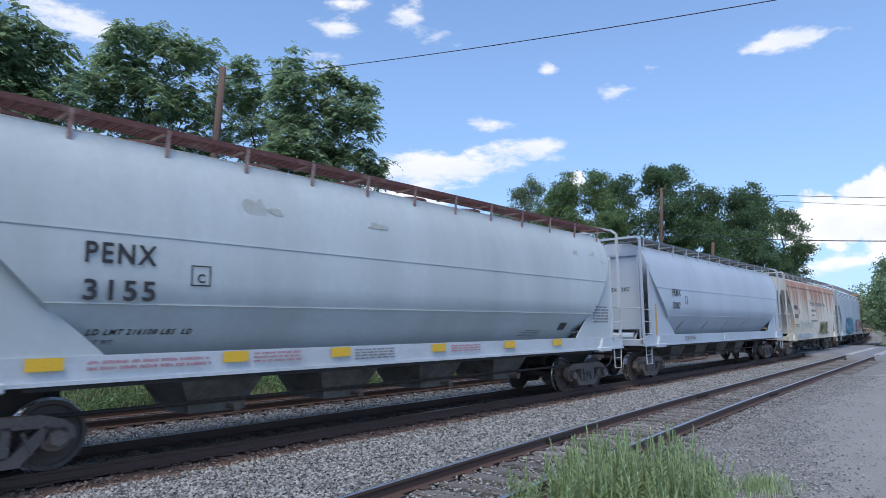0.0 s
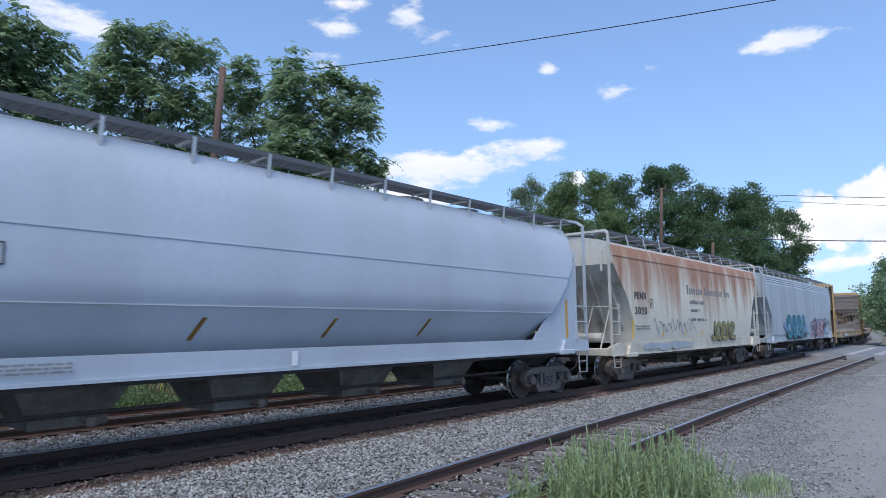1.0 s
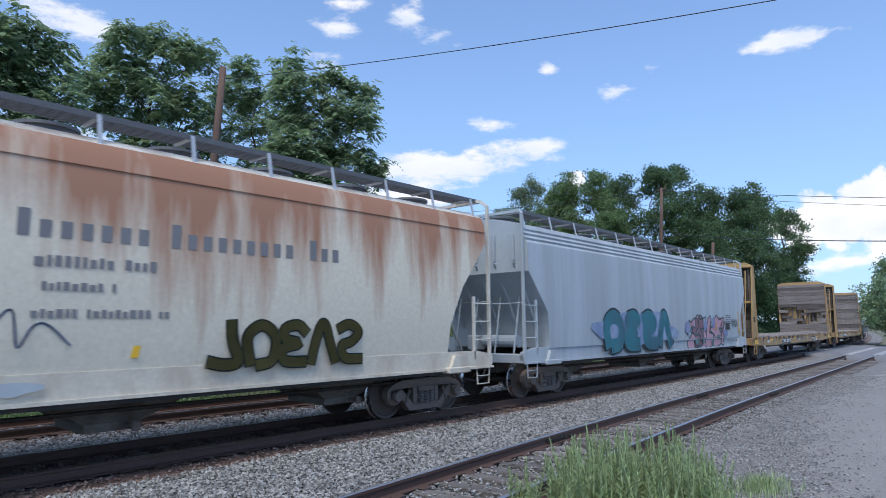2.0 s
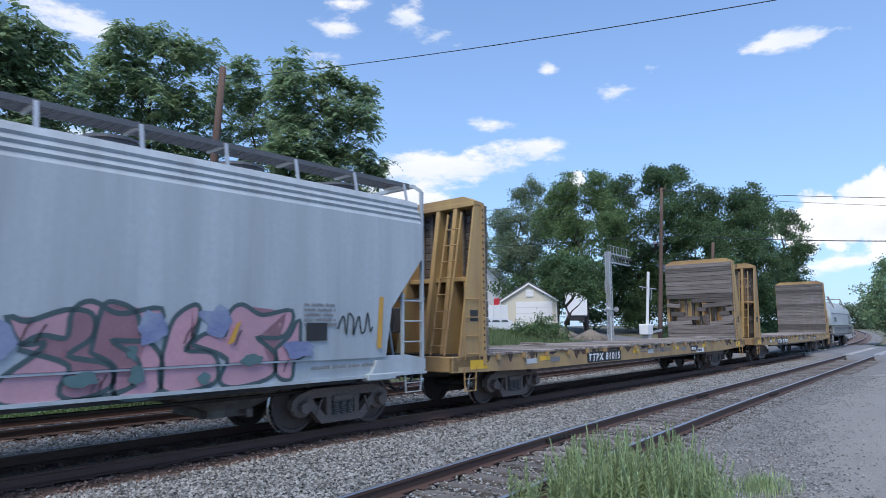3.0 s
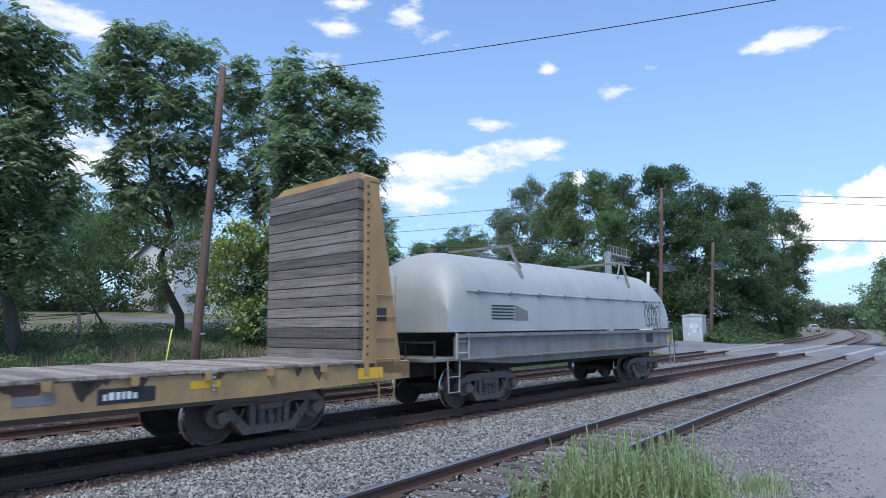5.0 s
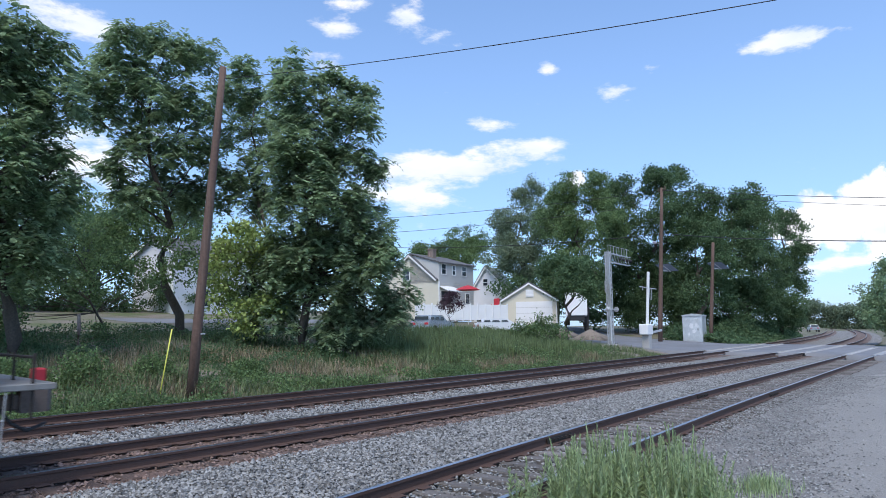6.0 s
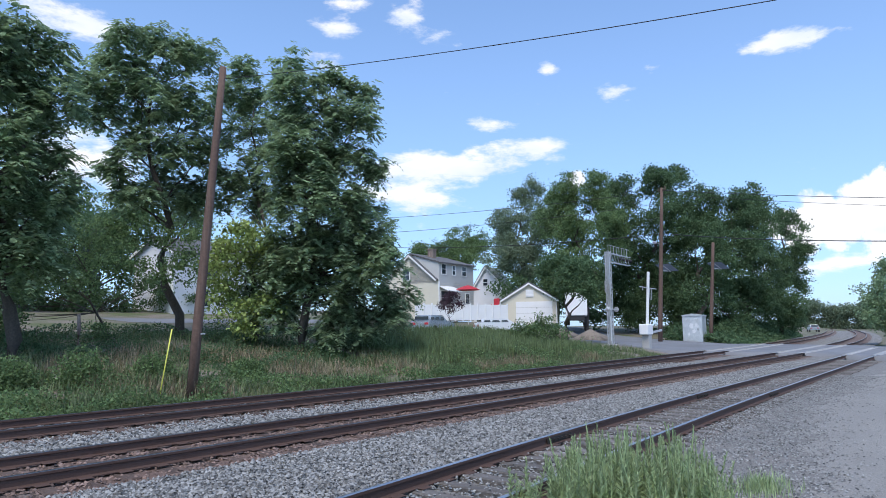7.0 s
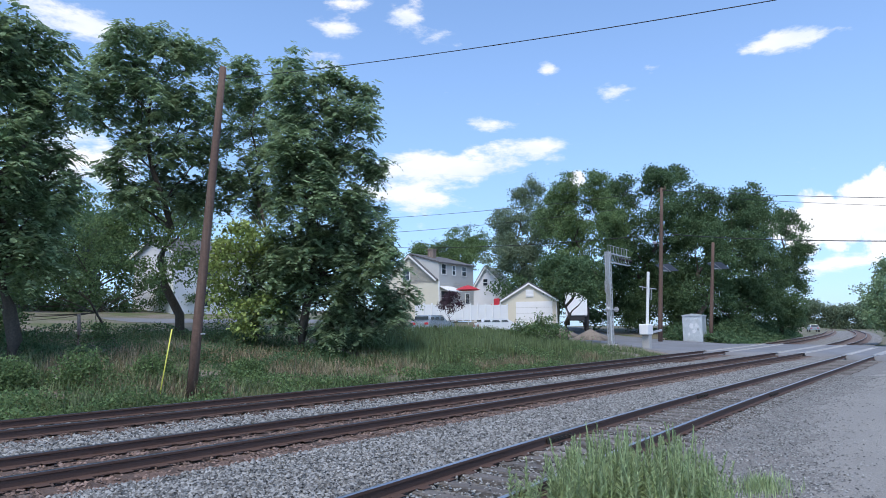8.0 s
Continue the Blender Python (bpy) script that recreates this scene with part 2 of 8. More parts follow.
M["hop_c"] = mat("rust_streaked_cream_paint", (0.66, 0.605, 0.49), 0.65, var=0.08, scale=1.3, grain=14, bump=0.08, col2=(0.36, 0.18, 0.108), cover=0.44, stretch=(1.25, 0.6, 0.14), edge=0.12, height=(1.6, 4.6))
M["hop_c_end"] = mat("grimy_cream_paint", (0.57, 0.56, 0.51), 0.65, var=0.1, scale=1.1, grain=14, bump=0.08, col2=(0.3, 0.24, 0.19), cover=0.35, stretch=(1.5, 1.5, 0.3))
M["hop_c_sill"] = mat("sill_peeling_paint", (0.58, 0.54, 0.45), 0.65, var=0.1, scale=1.4, grain=14, bump=0.08, col2=(0.42, 0.35, 0.28), cover=0.35, stretch=(1.0, 1, 0.5))
M["hop_d"] = mat("blue_grey_weathered_paint", (0.41, 0.465, 0.505), 0.6, var=0.06, scale=0.8, grain=12, bump=0.04, col2=(0.29, 0.32, 0.34), cover=0.4, stretch=(2.2, 1, 0.12), edge=0.2)
M["white"] = mat("white_sill_paint", (0.49, 0.53, 0.56), 0.5, var=0.06, scale=1.0, grain=14, bump=0.05, col2=(0.38, 0.4, 0.41), cover=0.25, stretch=(0.6, 1, 1.5))
M["roofwalk"] = mat("dark_grating_steel", (0.14, 0.145, 0.155), 0.6, 0.4, var=0.2, grain=30, bump=0.2)
M["rustwalk"] = mat("rusted_grating_steel", (0.13, 0.055, 0.05), 0.8, 0.2, var=0.3, scale=2, grain=30, bump=0.3, col2=(0.22, 0.17, 0.15), cover=0.25)
M["rustbracket"] = mat("rusty_bracket_paint", (0.3, 0.215, 0.195), 0.75, var=0.2, scale=3, grain=20, bump=0.2, col2=(0.2, 0.1, 0.08), cover=0.35)
M["spring"] = mat("grey_spring_steel", (0.2, 0.19, 0.185), 0.6, 0.4, var=0.2, grain=20, bump=0.1)
M["bloom"] = mat("rust_stained_grey_paint", (0.47, 0.495, 0.475), 0.55, var=0.08, scale=4, grain=14, bump=0.03, col2=(0.46, 0.4, 0.3), cover=0.35)
M["flat"] = mat("faded_yellow_paint", (0.42, 0.28, 0.125), 0.7, var=0.12, scale=1.6, grain=14, bump=0.08, col2=(0.25, 0.165, 0.1), cover=0.42, stretch=(1, 1, 0.5), edge=0.18)
M["bulk"] = mat("bulkhead_yellow_paint", (0.47, 0.315, 0.125), 0.65, var=0.1, scale=1.3, grain=14, bump=0.08, col2=(0.29, 0.18, 0.095), cover=0.5, stretch=(1, 1, 0.3), edge=0.18)
M["reflect"] = mat("yellow_reflector", (0.75, 0.45, 0.03), 0.4, var=0.08, grain=30, bump=0.02)
M["orange"] = mat("orange_stripe", (0.55, 0.3, 0.05), 0.5, var=0.1, grain=30, bump=0.02)
M["plank"] = mat("grey_weathered_plank", (0.12, 0.1, 0.088), 0.92, var=0.4, scale=2.4, grain=18, bump=0.6, col2=(0.225, 0.205, 0.195), cover=0.42, stretch=(5, 0.35, 9), edge=0.16, obj=0.45)
M["deck"] = mat("worn_deck_plank", (0.29, 0.255, 0.23), 0.9, var=0.25, scale=2.0, grain=16, bump=0.5, col2=(0.16, 0.135, 0.12), cover=0.38, stretch=(6, 0.4, 3), obj=0.4)
M["coil"] = mat("pale_steel_hood_paint", (0.4, 0.432, 0.432), 0.5, var=0.06, scale=0.7, grain=12, bump=0.04, col2=(0.31, 0.33, 0.32), cover=0.35, stretch=(1.3, 1, 0.3), edge=0.2)
M["coilsill"] = mat("grimy_grey_sill_paint", (0.22, 0.225, 0.22), 0.65, var=0.12, scale=1.6, grain=14, bump=0.08, col2=(0.15, 0.12, 0.1), cover=0.4, stretch=(1.2, 1, 0.4), edge=0.16)
M["ink"] = mat("black_lettering", (0.03, 0.03, 0.035), 0.6, var=0.15, grain=40, bump=0.0)
M["greyink"] = mat("faded_grey_lettering", (0.2, 0.2, 0.21), 0.6, var=0.15, grain=40, bump=0.0)
M["redink"] = mat("faded_red_lettering", (0.42, 0.2, 0.24), 0.6, var=0.15, grain=40, bump=0.0)
M["whiteink"] = mat("white_lettering", (0.78, 0.79, 0.8), 0.6, var=0.1, grain=40, bump=0.0)
M["pink"] = mat("pink_spray_paint", (0.5, 0.28, 0.34), 0.6, var=0.1, scale=1.5, grain=20, bump=0.0, col2=(0.42, 0.25, 0.3), cover=0.4)
M["darkteal"] = mat("dark_green_teal_spray_paint", (0.09, 0.17, 0.18), 0.6, var=0.2, grain=20, bump=0.0)
M["violet"] = mat("blue_violet_spray_paint", (0.16, 0.19, 0.34), 0.6, var=0.2, scale=2, grain=20, bump=0.0, col2=(0.25, 0.3, 0.4), cover=0.4)
M["teal"] = mat("teal_spray_paint", (0.1, 0.4, 0.5), 0.6, var=0.15, scale=1.2, grain=20, bump=0.0, col2=(0.14, 0.3, 0.4), cover=0.4)
M["spray"] = mat("dark_teal_spray_paint", (0.06, 0.1, 0.11), 0.6, var=0.2, grain=20, bump=0.0)
M["blue"] = mat("blue_spray_paint", (0.16, 0.22, 0.36), 0.6, var=0.2, scale=2, grain=20, bump=0.0, col2=(0.25, 0.33, 0.45), cover=0.4)
M["lime"] = mat("dull_yellow_spray_paint", (0.5, 0.47, 0.2), 0.6, var=0.15, grain=20, bump=0.0)
M["siding_a"] = mat("cream_vinyl_siding", (0.68, 0.63, 0.51), 0.6, var=0.04, grain=10, bump=0.03)
M["siding_b"] = mat("grey_vinyl_siding", (0.5, 0.495, 0.48), 0.6, var=0.04, grain=10, bump=0.03)
M["siding_w"] = mat("white_vinyl_siding", (0.78, 0.78, 0.8), 0.6, var=0.03, grain=10, bump=0.03)
M["trim"] = mat("white_trim_paint", (0.8, 0.8, 0.8), 0.5, var=0.03, grain=10, bump=0.02)
M["shingle"] = mat("grey_shingle", (0.14, 0.14, 0.145), 0.9, var=0.3, scale=3, grain=12, bump=0.5)
M["glass"] = mat("dark_window_glass", (0.03, 0.04, 0.05), 0.08, var=0.1, grain=3, bump=0.0, spec=0.8)
M["red"] = mat("red_canvas", (0.5, 0.035, 0.05), 0.8, var=0.1, grain=20, bump=0.1)
M["carpaint"] = mat("silver_blue_car_paint", (0.35, 0.4, 0.45), 0.3, 0.4, var=0.05, grain=40, bump=0.0)
M["carwhite"] = mat("white_car_paint", (0.7, 0.72, 0.74), 0.3, var=0.04, grain=40, bump=0.0)
M["yellow"] = mat("yellow_plastic", (0.7, 0.68, 0.12), 0.5, var=0.06, grain=20, bump=0.02)
M["cable"] = mat("black_cable", (0.03, 0.03, 0.035), 0.6, var=0.1, grain=20, bump=0.0)
# solar panels: the sky's reflection is put into this pale base colour
M["panel"] = mat("sky_toned_panel_glass", (0.3, 0.34, 0.4), 0.2, var=0.15, grain=12, bump=0.0)
M["concrete"] = mat("pale_concrete", (0.42, 0.41, 0.4), 0.9, var=0.15, grain=20, bump=0.3)


# ---------------------------------------------------------------- mesh helpers
def part(name, bm, material, parent=None, label="", smooth=False):
    """Link a bmesh (or a ready mesh) as one mesh object, under a parent where one is given."""
    if isinstance(bm, bmesh.types.BMesh):
        me = bpy.data.meshes.new(name)
        bm.normal_update()
        bm.to_mesh(me)
        bm.free()
    else:
        me = bm
    if not me.materials:
        for m in (material if isinstance(material, (list, tuple)) else [material]):
            me.materials.append(M[m])
    if smooth:
        me.shade_smooth()
        if smooth != "all":
            me.set_sharp_from_angle(angle=radians(35))
    ob = new(name, me)
    if parent is not None:
        ob.parent = parent
    if label:
        tagged(ob, label=label)
    return ob


def thing(name, m, label, category, group="", kind=""):
    ob = new(name)
    ob.empty_display_size = 0.2
    ob.matrix_basis = m
    return tagged(ob, label=label, category=category, group=group, kind=kind)


def box(bm, lo, hi, bevel=0.0):
    lo, hi = Vector(lo), Vector(hi)
    r = bmesh.ops.create_cube(bm, size=1.0, matrix=Matrix.Translation((lo + hi) / 2) @ Matrix.Diagonal((*(hi - lo), 1)))
    if bevel:
        es = list({e for v in r["verts"] for e in v.link_edges})
        bmesh.ops.bevel(bm, geom=es, offset=bevel, segments=1, affect="EDGES")
    return r


def bar(bm, a, b, w, h=None, n=0):
    """A beam from a to b: square w x h, or round with n sides and radius w."""
    a, b = Vector(a), Vector(b)
    d = b - a
    if d.length < 1e-6:
        return
    q = d.to_track_quat("Z", "Y").to_matrix().to_4x4()
    m = Matrix.Translation((a + b) / 2) @ q
    if n:
        bmesh.ops.create_cone(bm, segments=n, radius1=w, radius2=w, depth=d.length, cap_ends=True, matrix=m)
    else:
        bmesh.ops.create_cube(bm, size=1.0, matrix=m @ Matrix.Diagonal((w, h or w, d.length, 1)))


def prism(bm, poly, y0, y1, axis="y"):
    """Extrude a polygon of (u, v) between two places along an axis."""
    def P(u, v, w):
        return {"y": (u, w, v), "x": (w, u, v), "z": (u, v, w)}[axis]
    a = [bm.verts.new(P(u, v, y0)) for u, v in poly]
    b = [bm.verts.new(P(u, v, y1)) for u, v in poly]
    k = len(poly)
    fs = [bm.faces.new(a), bm.faces.new(b[::-1])]
    for i in range(k):
        fs.append(bm.faces.new((a[(i + 1) % k], a[i], b[i], b[(i + 1) % k])))
    bmesh.ops.recalc_face_normals(bm, faces=fs)
    return fs


def lathe(bm, prof, n, m=None):
    """Turn a profile of (radius, along) about the z axis of m."""
    m = m or Matrix()
    rings = []
    for r, z in prof:
        rings.append([bm.verts.new(m @ Vector((r * math.cos(2 * math.pi * i / n), r * math.sin(2 * math.pi * i / n), z))) for i in range(n)])
    fs = []
    for a, b in zip(rings, rings[1:]):
        for i in range(n):
            fs.append(bm.faces.new((a[i], a[(i + 1) % n], b[(i + 1) % n], b[i])))
    fs.append(bm.faces.new(rings[0][::-1]))
    fs.append(bm.faces.new(rings[-1]))
    bmesh.ops.recalc_face_normals(bm, faces=fs)


def np_mesh(name, verts, faces):
    """A mesh from arrays: n x 3 places and m x k corners."""
    me = bpy.data.meshes.new(name)
    verts, faces = np.asarray(verts, np.float32), np.asarray(faces, np.int32)
    k = faces.shape[1]
    me.vertices.add(len(verts))
    me.vertices.foreach_set("co", verts.ravel())
    me.loops.add(faces.size)
    me.loops.foreach_set("vertex_index", faces.ravel())
    me.polygons.add(len(faces))
    me.polygons.foreach_set("loop_start", np.arange(0, faces.size, k, dtype=np.int32))
    me.update(calc_edges=True)
    return me


def tube(name, pts, r, material, parent=None, n=6, r2=None):
    bm = bmesh.new()
    rings = []
    for i, p in enumerate(pts):
        p = Vector(p)
        t = (Vector(pts[min(i + 1, len(pts) - 1)]) - Vector(pts[max(i - 1, 0)])).normalized()
        q = t.to_track_quat("Z", "Y").to_matrix()
        rr = r if r2 is None else r + (r2 - r) * i / (len(pts) - 1)
        rings.append([bm.verts.new(p + q @ Vector((rr * math.cos(2 * math.pi * j / n), rr * math.sin(2 * math.pi * j / n), 0))) for j in range(n)])
    for a, b in zip(rings, rings[1:]):
        for j in range(n):
            bm.faces.new((a[j], a[(j + 1) % n], b[(j + 1) % n], b[j]))
    bm.faces.new(rings[0][::-1]), bm.faces.new(rings[-1])
    return part(name, bm, material, parent, smooth="all")


def lettering(text, x, y, z, size, material, parent, width=None, name="lettering", lean=0.0, tilt=0.0):
    """Words on the side that faces -y: lower left corner at x, z."""
    cu = bpy.data.curves.new("text", "FONT")
    cu.body, cu.size, cu.extrude, cu.offset, cu.shear = text, size / 0.72, 0.002, size * 0.03, lean
    cu.space_character = 1.22
    tmp = new("text", cu)
    me = bpy.data.meshes.new_from_object(tmp.evaluated_get(bpy.context.evaluated_depsgraph_get()))
    bpy.data.objects.remove(tmp)
    bpy.data.curves.remove(cu)
    xs = [v.co.x for v in me.vertices]
    k = width / (max(xs) - min(xs)) if width else 1.0
    me.transform(pose(x, y, z, 90 + tilt) @ Matrix.Diagonal((k, 1, 1, 1)) @ Matrix.Translation((-min(xs), 0, 0)))
    me.materials.clear()
    return part(name, me, material, parent)


def bars_of_text(x0, x1, z, h, y, material, parent, rows=1, seed=1, name="small_print"):
    """Rows of unreadable writing as plain bars."""
    rnd = random.Random(seed)
    bm = bmesh.new()
    for r in range(rows):
        x, left = x0, rnd.randint(3, 9)
        while x < x1 - h:
            w = rnd.uniform(0.35, 0.75) * h
            box(bm, (x, y - 0.003, z - r * h * 1.7), (x + w, y + 0.001, z - r * h * 1.7 + h * rnd.choice((0.8, 1.0, 1.0))))
            x += w + h * 0.28
            left -= 1
            if left == 0:
                x, left = x + h * 0.8, rnd.randint(3, 9)
    return tagged(part(name, bm, material, parent), kind="stuff")


# ---------------------------------------------------------------- line of the railway
_PX = (-400.0, -60.0, 0.0, 30.0, 50.0, 70.0, 95.0, 125.0, 165.0, 250.0, 700.0)
_PM = (-0.047, -0.047, 0.0, 0.02, 0.035, 0.085, 0.125, 0.15, 0.18, 0.2, 0.2)
_gx = np.arange(-400, 700, 0.25)
_gm = np.interp(_gx, _PX, _PM)
_gy = np.cumsum(_gm) * 0.25
_gy += 10.417 - np.interp(0, _gx, _gy)
_gs = np.cumsum(np.hypot(1, _gm)) * 0.25
_gs -= np.interp(0, _gx, _gs)


def line_y(x):
    return np.interp(x, _gx, _gy)


def on_line(s, off=0.0):
    """Place on the main track, s metres along it from abreast of the viewer, off metres to its far side."""
    x = float(np.interp(s, _gs, _gx))
    m = float(np.interp(x, _gx, _gm))
    k = math.hypot(1, m)
    return Vector((x - m / k * off, float(line_y(x)) + off / k, 0)), math.atan(m)


def far_off(x):
    return np.interp(x, (0, 25, 45, 70, 100, 300), (4.14, 4.2, 4.65, 5.2, 5.6, 5.6))


def siding_y(x):
    x = np.asarray(x, float)
    return np.where(x < 20, 4.64 + 0.1094 * x - 0.0017 * x * x, 6.148 + 0.041 * (x - 20))


def edge_y(x):
    """Where the worn asphalt beside the tracks ends."""
    return np.interp(x, (-30, 0, 8.5, 11.4, 17.6, 36, 45, 90), (-3.0, 0.2, 2.0, 2.9, 4.2, 4.7, 5.2, 6.5))


def smooth01(a, b, x):
    t = np.clip((np.asarray(x, float) - a) / (b - a), 0, 1)
    return t * t * (3 - 2 * t)


def ground_z(x, y):
    x, y = np.asarray(x, float), np.asarray(y, float)
    d = y - line_y(np.clip(x, -400, 690))
    left = np.interp(d, (-1e4, 6.0, 7.5, 12, 17, 22, 30, 34, 38, 45, 1e4), (-0.45, -0.45, -0.42, 0.0, 0.7, 1.45, 2.3, 2.55, 3.0, 3.7, 3.7))
    cross = np.interp(d, (-1e4, 7.0, 9.0, 13, 25, 40, 60, 1e4), (-0.45, -0.4, -0.08, 0.15, 0.6, 2.3, 2.9, 2.9))
    far = np.interp(d, (-1e4, 7.0, 12, 25, 1e4), (-0.45, -0.4, 0.6, 1.5, 1.5))
    a, b = smooth01(36, 46, x - 0.35 * np.clip(d - 8, 0, 60)), smooth01(72, 95, x)
    z = left * (1 - a) + cross * a
    z = z * (1 - b) + far * b
    rough = 0.05 * np.sin(x * 0.9 + y * 0.4) * np.sin(y * 0.7 - x * 0.3) * smooth01(7, 12, d)
    return z + rough


def sheet(name, xs, lo, hi, ny, z_of, material, label, kind="structure", lift=0.0):
    """A ground sheet between two edges lo(x) and hi(x)."""
    V, F = [], []
    for x in xs:
        for y in np.linspace(float(lo(x)), float(hi(x)), ny):
            V.append((x, y, float(z_of(x, y)) + lift))
    for i in range(len(xs) - 1):
        for j in range(ny - 1):
            a = i * ny + j
            F.append((a, a + ny, a + ny + 1, a + 1))
    ob = part(name, np_mesh(name, V, F), material, smooth="all")
    return tagged(ob, label=label, category="ground", kind=kind)


def build_ground():
    xs = np.concatenate((-np.geomspace(40, 3000, 12)[::-1], np.arange(-38, 160, 2.0), np.geomspace(160, 3000, 14)))
    ys = np.concatenate((-np.geomspace(20, 3000, 12)[::-1], np.arange(-18, 70, 1.0), np.geomspace(70, 3000, 12)))
    X, Y = np.meshgrid(xs, ys, indexing="ij")
    Z = ground_z(X, Y)
    V = np.stack((X, Y, Z), -1).reshape(-1, 3)
    i, j = np.meshgrid(np.arange(len(xs) - 1), np.arange(len(ys) - 1), indexing="ij")
    a = (i * len(ys) + j).ravel()
    F = np.stack((a, a + len(ys), a + len(ys) + 1, a + 1), -1)
    tagged(part("ground", np_mesh("ground", V, F), "dirt", smooth="all"),
           label="weedy earth ground with patches of moss and grass", category="ground", kind="structure")
    rnd = np.random.RandomState(3)

    def bed(x, y):
        q = abs(y - float(siding_y(x)))
        t = y - float(line_y(x)) - float(far_off(x))
        return -0.225 - 0.24 * float(smooth01(1.4, 2.3, t)) + 0.012 * math.sin(x * 2.3 + y * 5.1) - 0.11 * float(smooth01(1.55, 1.15, q))
    xs = np.concatenate((np.arange(-30, 0, 1.0), np.arange(0, 60, 0.5), np.arange(60, 220, 2.0)))
    sheet("ballast_bed", xs, lambda x: edge_y(x) - 0.6 if x < 42 else line_y(x) - 2.6, lambda x: line_y(x) + far_off(x) + 2.3, 40, bed, "gravel",
          "grey crushed stone ballast bed under the tracks")
    sheet("track_bed", xs, lambda x: line_y(x) - 1.5 + 0.1 * math.sin(x * 3.1), lambda x: line_y(x) + 1.15, 8, bed, "rustbed", "rust-brown stained bed under the main track", lift=0.012)
    sheet("track_bed", xs, lambda x: line_y(x) + far_off(x) - 1.4 + 0.1 * math.sin(x * 2.7), lambda x: line_y(x) + far_off(x) + 1.1, 8, bed, "rustbed", "rust-brown stained bed under the far track", lift=0.012)
    xs = np.concatenate((np.arange(-30, 60, 0.4), np.arange(60, 400, 10.0)))
    sheet("asphalt_lot", xs, lambda x: -40.0, lambda x: float(edge_y(x)) + 0.12 * math.sin(x * 1.7) + 0.1 * math.sin(x * 4.1), 60,
          lambda x, y: -0.214 - 0.02 * float(smooth01(-0.9, 0.0, y - float(edge_y(x)))), "asphalt", "worn grey asphalt yard beside the tracks")
    # the road over the crossing
    def lo(y):
        return np.interp(y, (-40, 6, 9, 14, 20, 32, 70), (44, 45, 46, 45.4, 46.2, 56, 92))

    def hi(y):
        return np.interp(y, (-40, 8, 14, 20, 27, 40, 70), (64, 65, 66, 66.5, 65.5, 76, 108))
    V, F = [], []
    yv = np.arange(-40, 70, 0.5)
    n = 14
    for y in yv:
        a, b = float(lo(y)), float(hi(y))
        for k, x in enumerate([a - 0.12, *np.linspace(a, b, n - 2), b + 0.12]):
            d = y - float(line_y(x))
            z = max(-0.03 - 0.06 * float(smooth01(-1.6, -2.6, d)), float(ground_z(x, y)) + 0.05)
            V.append((x, y, z - (0.5 if k in (0, n - 1) else 0.0)))
    for i in range(len(yv) - 1):
        for j in range(n - 1):
            a = i * n + j
            F.append((a, a + 1, a + n + 1, a + n))
    tagged(part("road", np_mesh("road", V, F), "road", smooth="all"), label="grey asphalt road over the level crossing", category="road", kind="structure")


def crossing_panels():
    """Pale strips that line the rails where the road crosses them."""
    for y_of, z, x0, x1 in ((line_y, -0.004, 45.6, 66.0), (lambda x: line_y(x) + far_off(x), 0.035, 45.8, 66.2), (siding_y, -0.07, 46.2, 61.8)):
        for off in (-0.9, -0.62, 0.62, 0.9):
            xs = np.arange(x0, x1, 1.5)
            V = [(x, float(y_of(x)) + off + e, z - dz) for x in xs for e, dz in ((-0.09, 0.12), (-0.08, 0.0), (0.08, 0.0), (0.09, 0.12))]
            F = [(i * 4 + j, i * 4 + 4 + j, i * 4 + 5 + j, i * 4 + 1 + j) for i in range(len(xs) - 1) for j in range(3)]
            tagged(part("crossing_panel", np_mesh("crossing_panel", V, F), "concrete"), label="pale concrete strip beside a rail on the crossing", category="crossing panel", kind="structure")


RAIL = ((-0.07, -0.17), (0.07, -0.17), (0.07, -0.158), (0.012, -0.14), (0.01, -0.05), (0.036, -0.04), (0.036, -0.006), (0.026, 0.0),
        (-0.026, 0.0), (-0.036, -0.006), (-0.036, -0.04), (-0.01, -0.05), (-0.012, -0.14), (-0.07, -0.158))


def rail_mesh(xs, y_of, z, top, dull):
    bm = bmesh.new()
    rings = [[bm.verts.new((x, float(y_of(x)) + u, z + w)) for u, w in RAIL] for x in xs]
    k = len(RAIL)
    for a, b in zip(rings, rings[1:]):
        for i in range(k):
            f = bm.faces.new((a[(i + 1) % k], a[i], b[i], b[(i + 1) % k]))
            f.material_index = 1 if i in (6, 7, 8) else 0
    bmesh.ops.recalc_face_normals(bm, faces=bm.faces)
    return bm


